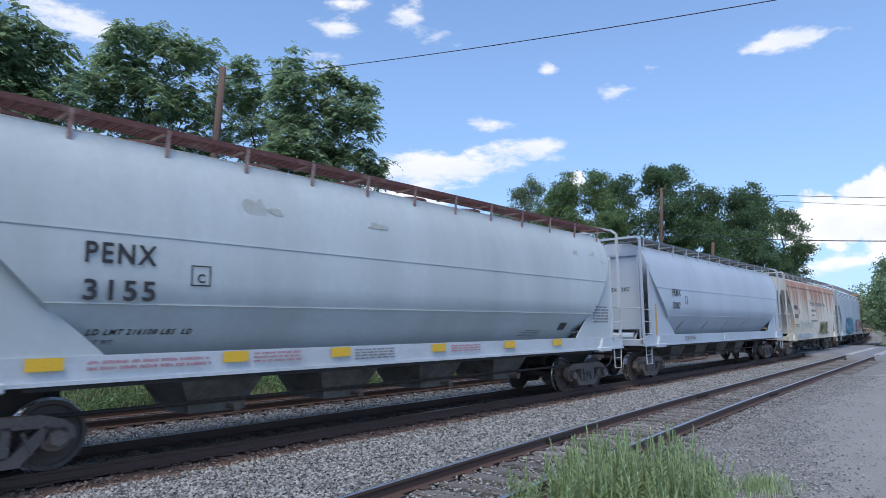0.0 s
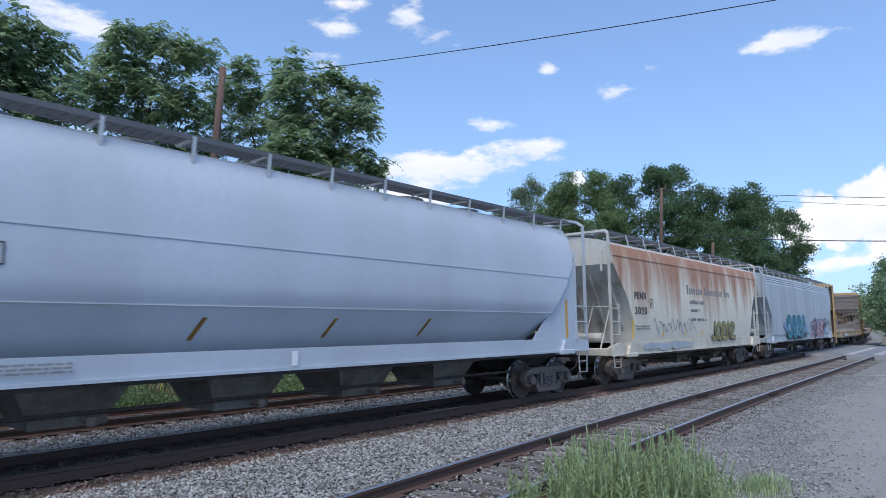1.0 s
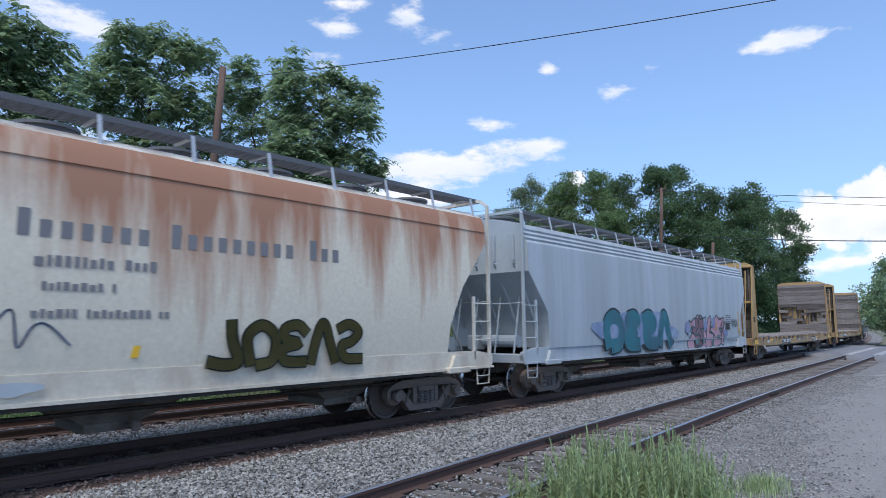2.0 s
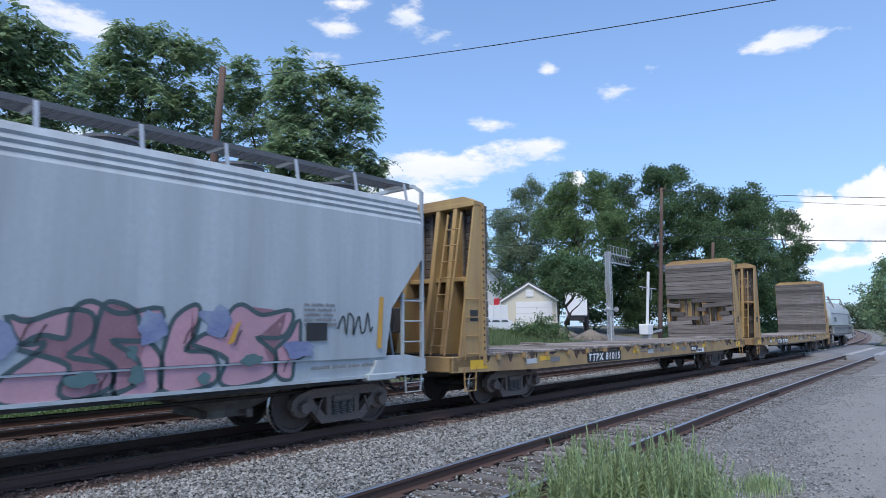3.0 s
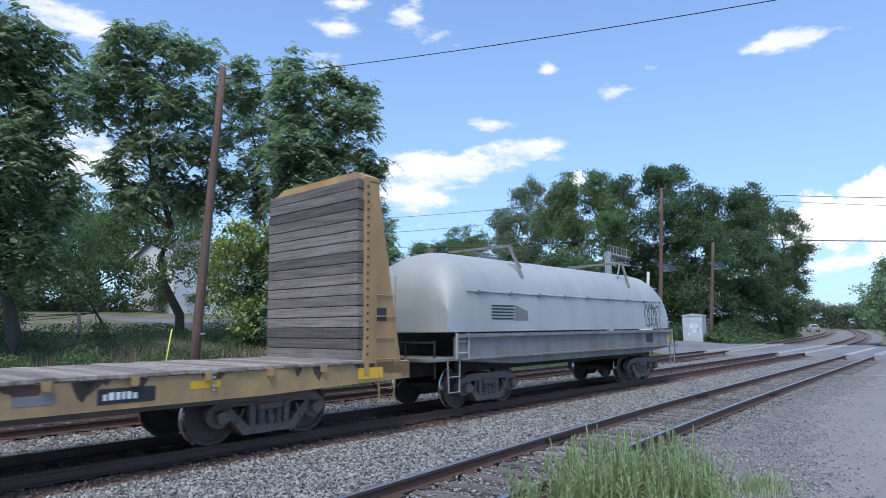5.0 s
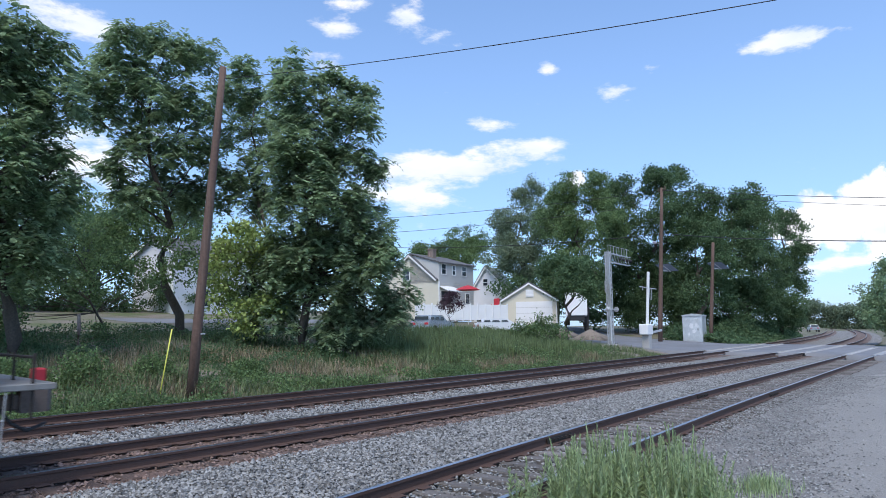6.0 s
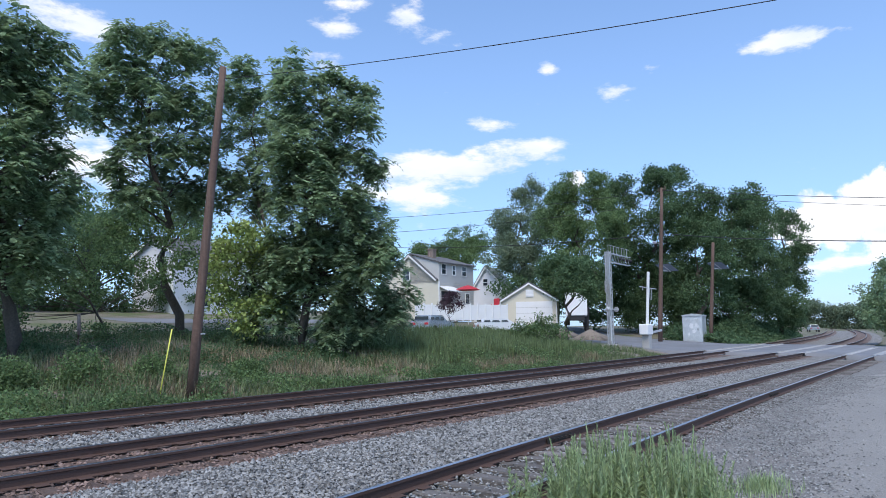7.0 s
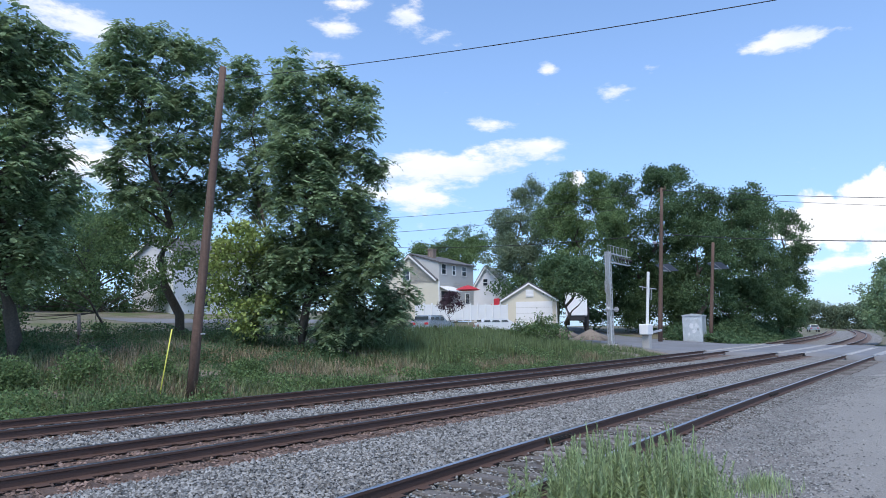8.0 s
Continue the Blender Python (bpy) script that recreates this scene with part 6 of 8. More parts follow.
CLIMBER = ((35.91, 23.47, 0.09), [(0.83, 0.48, 1.85, 0.85), (1.75, 2.52, 1.27, 0.96), (2.16, 0.21, 1.19, 0.7), (1.04, 3.25, 0.88, 0.72)])
PURPLE = ((40.56, 35.65, 1.75), [(0.74, 1.08, 2.49, 0.44), (-0.2, -0.59, 2.64, 0.43), (0.79, 0.67, 1.99, 0.54), (-1.54, -0.5, 1.91, 0.33), (-0.48, -1.38, 1.9, 0.33)])



def unit(v):
    return v / (np.linalg.norm(v, axis=-1, keepdims=True) + 1e-9)


def frond_mesh(name, rs, base, out, length, pairs=6, leaflet=0.13, width=0.3):
    """Feathered leaves: from each base a drooping stalk towards out, with pairs of leaflets."""
    n = len(base)
    up = np.array([0, 0, 1.0])
    side = unit(np.cross(out, up))
    t = np.linspace(0.18, 1.0, pairs)
    L = length[:, None, None]
    p = base[:, None, :] + out[:, None, :] * L * t[None, :, None] - up * (L * 0.62 * (t ** 2)[None, :, None])
    V = []
    for s in (-1, 1):
        ll = leaflet * (0.75 + 0.5 * np.sin(t * math.pi))[None, :, None] * (1 + 0.3 * rs.uniform(-1, 1, (n, pairs, 1)))
        sv = s * side[:, None, :] + 0.55 * out[:, None, :] - up * rs.uniform(0.1, 1.1, (n, pairs, 1))
        sv = unit(sv) * ll
        wv = unit(np.cross(sv, up + 0.3 * out[:, None, :])) * ll * width
        V.append(np.stack((p, p + sv * 0.45 + wv, p + sv, p + sv * 0.45 - wv), 2))
    V = np.concatenate(V, 1).reshape(-1, 3)
    return np_mesh(name, V, np.arange(len(V)).reshape(-1, 4))


def leaf_mesh(name, rs, c, size):
    """Single leaves at c, turned at random, folded along the middle."""
    n = len(c)
    a = unit(rs.normal(size=(n, 3)) + np.array([0, 0, -0.3]))
    b = unit(np.cross(a, rs.normal(size=(n, 3))))
    s = (size * rs.uniform(0.6, 1.3, n))[:, None]
    V = np.stack((c, c + a * s * 0.5 + b * s * 0.38, c + a * s, c + a * s * 0.5 - b * s * 0.38), 1).reshape(-1, 3)
    return np_mesh(name, V, np.arange(len(V)).reshape(-1, 4))


def limb(bm, a, b, r0, r1, rnd, n=6, k=5, sag=0.25):
    pts = []
    a, b = Vector(a), Vector(b)
    d = (b - a).length
    for i in range(k + 1):
        t = i / k
        w = math.sin(math.pi * t) * d * 0.06
        pts.append(a.lerp(b, t) + Vector((rnd.uniform(-w, w), rnd.uniform(-w, w), -sag * w)))
    rings = []
    for i, p in enumerate(pts):
        t = (pts[min(i + 1, k)] - pts[max(i - 1, 0)]).normalized()
        q = t.to_track_quat("Z", "Y").to_matrix()
        r = r0 + (r1 - r0) * i / k
        rings.append([bm.verts.new(p + q @ Vector((r * math.cos(2 * math.pi * j / n), r * math.sin(2 * math.pi * j / n), 0))) for j in range(n)])
    for x, y in zip(rings, rings[1:]):
        for j in range(n):
            bm.faces.new((x[j], x[(j + 1) % n], y[(j + 1) % n], y[j]))
    return pts


def tree(name, spec, style, leafmat, label, category="tree", trunk=0.2, dens=1.0, size=0.3, seed=1, fine=1.0, group=""):
    foot, lobes = spec
    rnd, rs = random.Random(seed), np.random.RandomState(seed)
    t = thing(name, Matrix.Translation(foot), label, category, group)
    top = max(z for x, y, z, r in lobes)
    crown_mid = Vector((np.mean([l[0] for l in lobes]), np.mean([l[1] for l in lobes]), 0))
    bm = bmesh.new()
    spine_top = Vector((crown_mid.x, crown_mid.y, top * 0.86))
    spine = limb(bm, (0, 0, -0.4), spine_top, trunk, trunk * 0.22, rnd, n=9, k=9, sag=0)
    clusters, outs = [], []
    for x, y, z, r in lobes:
        c = Vector((x, y, z))
        low = max(0.25 * top, z - 1.2 * r - 0.5 * math.hypot(x - crown_mid.x, y - crown_mid.y))
        start = min(spine, key=lambda p: abs(p.z - low))
        limb(bm, start, c, trunk * 0.42 * max(0.35, 1 - start.z / (top + 1)), trunk * 0.07, rnd, n=5)
        if style == "frond":
            k = max(6, int(dens * 16 * r ** 1.6))
            v = unit(rs.normal(size=(k, 3)))
            v[:, 2] = np.where(v[:, 2] < -0.45, -v[:, 2], v[:, 2])
            rr = r * rs.uniform(0.35, 1.08, (k, 1)) ** 0.6
            pts = np.array(c) + v * rr * np.array([1.0, 1.25, 0.95])
        else:
            # boughs break up into rounded sprays
            k = max(8, int(dens * fine * 9 * r ** 1.7))
            ns = 14
            sub = unit(rs.normal(size=(ns, 3))) * r * rs.uniform(0.45, 0.98, (ns, 1))
            sub[:, 2] *= 1.1
            pick = rs.randint(0, ns, k)
            v = unit(rs.normal(size=(k, 3)) + np.array([0, 0, 0.45]))
            pts = np.array(c) + sub[pick] + v * r * 0.42 * rs.uniform(0.55, 1.08, (k, 1))
        clusters.append(pts), outs.append(v)
        for q in pts[:: 3 if style == "frond" else 9]:
            limb(bm, c, q, trunk * 0.06, 0.008, rnd, n=3, k=2)
    bmesh.ops.recalc_face_normals(bm, faces=bm.faces)
    part("trunk", bm, "bark", t, "furrowed grey-brown trunk with branching limbs", smooth="all")
    pts, v = np.concatenate(clusters), np.concatenate(outs)
    if style == "frond":
        m = 11
        base = np.repeat(pts, m, 0) + rs.normal(size=(len(pts) * m, 3)) * np.array([0.15, 0.15, 0.26])
        ang = rs.uniform(0, 2 * math.pi, len(base))
        out = np.repeat(v, m, 0) * 0.35 + np.stack((np.cos(ang), np.sin(ang), 0 * ang), -1) * 0.8
        out[:, 2] = rs.uniform(-0.35, 1.1, len(base))
        me = frond_mesh("crown", rs, base, unit(out), rs.uniform(0.4, 0.82, len(base)), leaflet=size)
    else:
        m = 34
        c = np.repeat(pts, m, 0) + rs.normal(size=(len(pts) * m, 3)) * np.array([1, 1, 0.6]) * size * 1.55
        me = leaf_mesh("crown", rs, c, size)
    part("crown", me, leafmat, t, "crown of many small leaves with gaps")
    return t


def build_trees():
    tree("walnut_tree", TREE_DARK, "frond", "leaf", "tall dark green tree with feathered leaves", trunk=0.28, seed=11, size=0.185, dens=1.05)
    tree("walnut_tree", TREE_TALL, "frond", "leaf", "tall open-crowned tree with feathered leaves and a leaning trunk", trunk=0.26, seed=12, size=0.19, dens=1.15)
    tree("walnut_tree", TREE_MID, "frond", "leaf", "slender tree with sparse feathered leaves", trunk=0.17, seed=13, size=0.17, dens=1.1)
    tree("walnut_tree", TREE_BROAD, "frond", "leaf", "broad dark green tree with dense feathered leaves", trunk=0.27, seed=14, size=0.19, dens=1.25)
    tree("young_maple", BUSH_YELLOW, "leaf", "leaf3", "young tree with yellow-green leaves", trunk=0.09, seed=15, size=0.18, dens=3.0)
    tree("shrub_thicket", SHRUBS, "leaf", "leaf2", "dark green shrubs under the tall trees", "shrub", trunk=0.07, seed=16, size=0.13, dens=3.4)
    tree("background_tree", BACK_A, "leaf", "leaf_far2", "mid-green trees standing behind the house", trunk=0.25, seed=17, size=0.24, fine=2.0, dens=1.7)
    tree("background_tree", BACK_B, "leaf", "leaf_far", "dark green trees along the far side of the street", trunk=0.2, seed=18, size=0.22, fine=1.6, dens=1.6)
    for k, (n, s, m, d) in enumerate((("woodland_tree", WOOD_A, "leaf_pale", 1.7), ("woodland_tree", WOOD_B, "leaf_far2", 2.2), ("woodland_tree", WOOD_C, "leaf_far", 1.8),
                                      ("woodland_tree", WOOD_D, "leaf_far", 1.8), ("woodland_tree", WOOD_E, "leaf_far", 1.8), ("woodland_tree", WOOD_F, "leaf_far", 1.8))):
        tree(n, s, "leaf", m, "large leafy tree of the wood beside the crossing" if k else "tall leafy tree with gaps behind the garage", trunk=0.4, seed=30 + k, size=0.25, fine=2.2, dens=d, group="trees of the wood")
    floor_growth = ((80.0, 41.0, 1.4), [(6.5 - 1.9 * i, -9.0 + 2.9 * i, 2.0 + (i % 2) * 2.6, 2.7) for i in range(8)] + [(6.0 - 2.0 * i, -8.0 + 3.0 * i, 6.4, 2.4) for i in range(6)])
    tree("wood_thicket", floor_growth, "leaf", "leaf_far", "dark leafy thicket at the edge of the wood", "thicket", trunk=0.2, seed=47, size=0.34, dens=1.5)
    tree("garden_tree", GARDEN, "leaf", "leaf_far", "leafy tree beside the cream garage", trunk=0.25, seed=46, size=0.2, fine=2.0, dens=3.0)
    tree("background_tree", BEHIND, "leaf", "leaf_far2", "leafy trees rising behind the white house", trunk=0.4, seed=41, size=0.28, fine=2.0, dens=1.6)
    tree("roadside_tree", RIGHT, "leaf", "leaf", "leafy tree across the tracks by the road", trunk=0.25, seed=42, size=0.22, fine=2.0, dens=2.2)
    tree("distant_wood", DISTANT, "leaf", "leaf_distant", "distant trees where the railway bends away", trunk=0.5, seed=43, size=0.75, fine=1.2, dens=0.9)
    tree("overgrown_bush", CLIMBER, "leaf", "leaf2", "rounded green bush beside the crossing", "shrub", trunk=0.06, seed=44, size=0.13, dens=6.0)
    tree("purple_plum_tree", PURPLE, "leaf", "leaf4", "small purple-leaved ornamental tree by the fence", trunk=0.06, seed=45, size=0.12, dens=7.0)
    hedge = ((14.0, 50.5, 3.2), [(-11 + i * 1.6, 0.5 * math.sin(i * 1.9), 1.0 + 0.35 * math.sin(i * 2.3), 1.2 + 0.2 * math.sin(i * 1.1)) for i in range(15)])
    tree("hedge", hedge, "leaf", "leaf_far", "dark green hedge along the far side of the street", "hedge", trunk=0.06, seed=19, size=0.16, dens=4.0)
    # blue spruce behind the trees
    t = thing("blue_spruce", Matrix.Translation((19.0, 56.9, 2.6)), "blue-grey conical spruce behind the trees", "tree")
    bm = bmesh.new()
    bar(bm, (0, 0, 0), (0, 0, 7.8), 0.1, n=7)
    part("trunk", bm, "bark", t)
    rs = np.random.RandomState(8)
    z = rs.uniform(0.3, 7.9, 2600)
    a = rs.uniform(0, 2 * math.pi, 2600)
    r = (8.1 - z) * 0.28 * rs.uniform(0.5, 1.0, 2600)
    part("crown", leaf_mesh("crown", rs, np.stack((r * np.cos(a), r * np.sin(a), z - r * 0.25), -1), 0.28), "needle", t, "needled blue-grey branches")


def blades(name, rs, x, y, z, h, w, material, label, lean=0.35, category="grass"):
    n = len(x)
    a = rs.uniform(0, 2 * math.pi, n)
    ln = rs.uniform(0, lean, n) * h
    d = np.stack((np.cos(a), np.sin(a), 0 * a), -1)
    s = np.stack((-np.sin(a), np.cos(a), 0 * a), -1)
    p = np.stack((x, y, z), -1)
    up = np.array([0, 0, 1.0])
    hh, ww = h[:, None], w[:, None]
    m = p + up * hh * 0.55 + d * ln[:, None] * 0.35
    tip = p + up * hh + d * ln[:, None]
    V = np.stack((p - s * ww, p + s * ww, m + s * ww * 0.8, tip, m - s * ww * 0.8), 1).reshape(-1, 3)
    i = np.arange(n)[:, None] * 5
    me = np_mesh(name, V, np.concatenate((i + np.array([[0, 1, 2]]), i + np.array([[0, 2, 4]]), i + np.array([[4, 2, 3]])), 0))
    return tagged(part(name, me, material), label=label, category=category, kind="stuff")


def patch_noise(x, y, k, seed):
    return np.array([noise.noise((a * k, b * k, seed)) for a, b in zip(x, y)])


def build_grass():
    rs = np.random.RandomState(21)

    def spread(n, x0, x1, d0, d1):
        x = rs.uniform(x0, x1, n)
        d = d0 + (d1 - d0) * rs.uniform(0, 1, n) ** 1.25
        y = line_y(x) + d
        return x, y, d
    x, y, d = spread(60000, -3, 44, 7.0, 22)
    keep = (patch_noise(x, y, 0.35, 1.0) > -0.22) & (rs.uniform(0, 1, len(x)) < np.interp(d, (12, 15), (1.0, 0.35)))
    x, y, d = x[keep], y[keep], d[keep]
    h = rs.uniform(0.2, 0.62, len(x)) * (0.75 + 0.8 * np.clip(patch_noise(x, y, 0.3, 5.0) + 0.3, 0, 1))
    h *= np.interp(d, (7, 9, 12), (0.55, 0.8, 1.1))
    blades("bank_grass", rs, x, y, ground_z(x, y) - 0.04, h, rs.uniform(0.008, 0.022, len(x)), "grass", "rough green grass on the bank behind the tracks", lean=0.8)
    x, y, d = spread(34000, -3, 42, 8.2, 18)
    keep = patch_noise(x, y, 0.28, 9.0) + 0.42 * np.exp(-((d - 12.5) / 2.2) ** 2 - ((x - 15.5) / 3.6) ** 2) + 0.12 * np.exp(-((d - 13) / 2.0) ** 2) > 0.13
    x, y = x[keep], y[keep]
    blades("dry_grass", rs, x, y, ground_z(x, y) - 0.03, rs.uniform(0.25, 0.75, len(x)), rs.uniform(0.006, 0.014, len(x)), "drygrass", "straw-coloured dry grass on the bank", lean=1.1)
    # low leafy growth beside the far track
    x, y, d = spread(70000, -3, 30, 6.9, 11)
    keep = (patch_noise(x, y, 0.5, 14.0) > -0.02) | (x + (d - 7) * 0.8 < 8.5)
    x, y = x[keep], y[keep]
    z = ground_z(x, y) + rs.uniform(0.0, 0.55, len(x)) * (0.35 + np.clip(patch_noise(x, y, 0.6, 17.0) + 0.35, 0, 1))
    ob = part("ground_ivy", leaf_mesh("ground_ivy", rs, np.stack((x, y, z), -1), 0.085), "leaf2")
    tagged(ob, label="low leafy creepers beside the far track", category="creeper", kind="stuff")
    # bushes on the bank
    for k, (bx, by, r, hgt) in enumerate(((7.6, 22.4, 0.9, 1.2), (9.6, 21.8, 0.8, 1.05), (5.6, 22.8, 0.8, 0.9), (13.5, 22.5, 0.7, 0.7))):
        b = thing("bramble_bush", Matrix.Translation((bx, by, float(ground_z(bx, by)) - 0.05)), "leafy green bush on the grassy bank", "shrub", "bushes on the bank")
        bm = bmesh.new()
        for i in range(9):
            a = i * 0.7
            bar(bm, (0, 0, 0), (r * 0.6 * math.cos(a), r * 0.6 * math.sin(a), hgt * 0.8), 0.012, n=4)
        part("stem", bm, "bark", b)
        v = unit(rs.normal(size=(4200, 3))) * rs.uniform(0.4, 1, (4200, 1)) ** 0.5 * (1 + 0.25 * np.sin(rs.uniform(0, 6, (4200, 1))))
        v[:, 2] = np.abs(v[:, 2])
        part("foliage", leaf_mesh("foliage", rs, v * np.array([r, r, hgt]), 0.09), "leaf2", b)
    # tall weeds before the houses
    n = 26000
    x = rs.uniform(22.5, 41, n)
    y = line_y(x) + rs.uniform(10.5, 19, n)
    blades("tall_weeds", rs, x, y, ground_z(x, y) - 0.03, rs.uniform(0.6, 1.35, n) * np.interp(x, (22, 26, 37, 41), (0.6, 1, 0.9, 0.5)), rs.uniform(0.015, 0.035, n), "weedgrass", "tall green weeds before the houses", lean=0.25)
    n = 36000
    x = rs.uniform(22, 41.5, n)
    d = rs.uniform(9.0, 19, n)
    y = line_y(x) + d
    keep = patch_noise(x, y, 0.45, 31.0) > -0.1
    x, y = x[keep], y[keep]
    z = ground_z(x, y) + rs.uniform(0.0, 1.25, len(x)) * (0.5 + np.clip(patch_noise(x, y, 0.4, 33.0), -0.4, 0.6))
    tagged(part("weed_leaves", leaf_mesh("weed_leaves", rs, np.stack((x, y, z), -1), 0.1), "leaf2"), label="leafy green weeds among the tall grass", category="weeds", kind="stuff")
    # brush at the foot of the wood, beyond the crossing
    n = 34000
    x = rs.uniform(66, 118, n)
    d = rs.uniform(8.2, 16, n)
    y = line_y(x) + d
    z = ground_z(x, y) + rs.uniform(0, 1.0, n) ** 0.7 * (0.5 + 1.6 * np.clip(patch_noise(x, y, 0.22, 51.0) + 0.25, 0, 1)) * np.interp(d, (8.2, 11), (0.3, 1.3)) * np.interp(x, (66, 73), (0.35, 1.0))
    tagged(part("trackside_brush", leaf_mesh("trackside_brush", rs, np.stack((x, y, z), -1), 0.3), "leaf_far"), label="leafy green brush at the foot of the wood", category="brush", kind="stuff")
    # undergrowth beneath the trees, whose shade is put into its darker leaf colour
    n = 70000
    x = rs.uniform(-2, 26, n)
    y = line_y(x) + rs.uniform(12, 24, n)
    keep = patch_noise(x, y, 0.3, 41.0) > -0.15
    x, y = x[keep], y[keep]
    z = ground_z(x, y) + rs.uniform(0, 0.85, len(x)) * (0.45 + np.clip(patch_noise(x, y, 0.35, 43.0), -0.35, 0.8))
    tagged(part("undergrowth", leaf_mesh("undergrowth", rs, np.stack((x, y, z), -1), 0.1), "leaf_far"), label="leafy undergrowth beneath the trees, their shade put into its colour", category="undergrowth", kind="stuff")
    # leafy weeds in the foreground: stalks with narrow leaves
    stems, leaves, lb = [], [], []
    rnd = random.Random(4)
    tops = ((17.6, 0.38), (18.6, 0.5), (20.0, 0.72), (22.0, 0.88), (24.5, 0.8), (28.0, 0.86), (31.0, 0.74), (33.0, 0.55), (35.5, 0.42))
    for k in range(400):
        mid = radians(rnd.choice((19.6, 20.6, 21.8, 22.8, 24.0, 25.4, 26.6, 27.8, 29.2, 30.4, 31.4)))
        az, dist = mid + radians(rnd.gauss(0, 0.75)), 7.05 + rnd.uniform(-0.75, 0.95)
        if k > 380:
            az = radians(rnd.uniform(32.2, 36.0))
        px, py = dist * math.cos(az), dist * math.sin(az)
        hgt = float(np.interp(math.degrees(az), [a for a, b in tops], [b for a, b in tops])) * rnd.choice((0.72, 0.8, 0.86, 0.92, 1.0, 1.1))
        lx, ly = rnd.gauss(0, 0.08), rnd.gauss(0, 0.08)
        stems.append(((px, py, -0.24), (px + lx, py + ly, -0.24 + hgt)))
        for i in range(64):
            t = (i + rnd.random()) / 64
            a = rnd.uniform(0, 2 * math.pi)
            leaves.append((px + lx * t, py + ly * t, -0.24 + hgt * (0.1 + 0.9 * t)))
            lb.append((math.cos(a), math.sin(a), 0.6 + 1.0 * t, (0.14 - 0.1 * t) * rnd.uniform(0.7, 1.2)))
    bm = bmesh.new()
    for a, b in stems:
        bar(bm, a, b, 0.006, n=4)
    p, q = np.array(leaves), np.array(lb)
    d, L = unit(q[:, :3]), q[:, 3:4]
    s = unit(np.cross(d, np.array([0, 0, 1.0]))) * L * 0.11
    up = np.array([0, 0, 1.0])
    m, tip = p + d * L * 0.5, p + d * L - up * L * 0.18
    V = np.stack((p, m + s, tip, m - s), 1).reshape(-1, 3)
    t = thing("weed_clump", Matrix(), "tall green leafy weeds growing beside the siding", "weeds", kind="stuff")
    part("stalks", bm, "weed", t)
    part("leaves", np_mesh("leaves", V, np.arange(len(V)).reshape(-1, 4)), "weed", t)
    n = 900
    a, r = rs.uniform(0, 6.28, n), np.abs(rs.normal(0, 0.28, n))
    blades("grass_tuft", rs, 8.75 + r * np.cos(a) * 1.2, 2.56 + r * np.sin(a) * 0.7, -0.23 + 0 * a, rs.uniform(0.06, 0.2, n), rs.uniform(0.003, 0.007, n), "weed", "bright green grass tuft on the gravel", lean=0.7)


build_trees()
build_grass()


# ---------------------------------------------------------------- poles, signals, houses
def pole(name, foot, top, r0, r1, material, label):
    t = thing(name, Matrix.Translation(foot), label, "utility pole")
    d = Vector(top) - Vector(foot)
    tube("shaft", [d * f - (Vector((0, 0, 0.4)) if f == 0 else Vector()) for f in (0, 0.2, 0.4, 0.6, 0.8, 1.0)], r0, material, t, n=14, r2=r1)
    return t, d


def solar(t, d, f, material="panel"):
    p = d * f
    bm = bmesh.new()
    v = [bm.verts.new(p + Vector(q)) for q in ((0.35, -0.75, 0.35), (0.35, 0.75, 0.35), (1.25, 0.2, -0.35), (1.25, -1.3, -0.35))]
    bm.faces.new(v)
    bmesh.ops.solidify(bm, geom=bm.faces[:], thickness=0.05)
    sp = part("solar_panel", bm, material, t, "tilted solar panel, sky reflection put into its pale colour")
    bm = bmesh.new()
    bar(bm, p + Vector((0, 0, -0.3)), p + Vector((1.2, -0.5, -0.36)), 0.06, 0.06)
    bar(bm, p + Vector((0, 0, 0.3)), p + Vector((0.4, 0, 0.33)), 0.06, 0.06)
    bar(bm, p + Vector((0.05, 0, 0.3)), p + Vector((1.2, -0.5, -0.36)), 0.05, 0.05)
    part("panel_bracket", bm, "galv", t)


def wire(name, a, b, sag, r=0.012):
    pts = []
    for i in range(25):
        t = i / 24
        p = Vector(a).lerp(Vector(b), t)
        p.z -= sag * 4 * t * (1 - t)
        pts.append(p)
    return tagged(tube(name, pts, r, "cable", n=4), label="thin black overhead cable", category="cable")


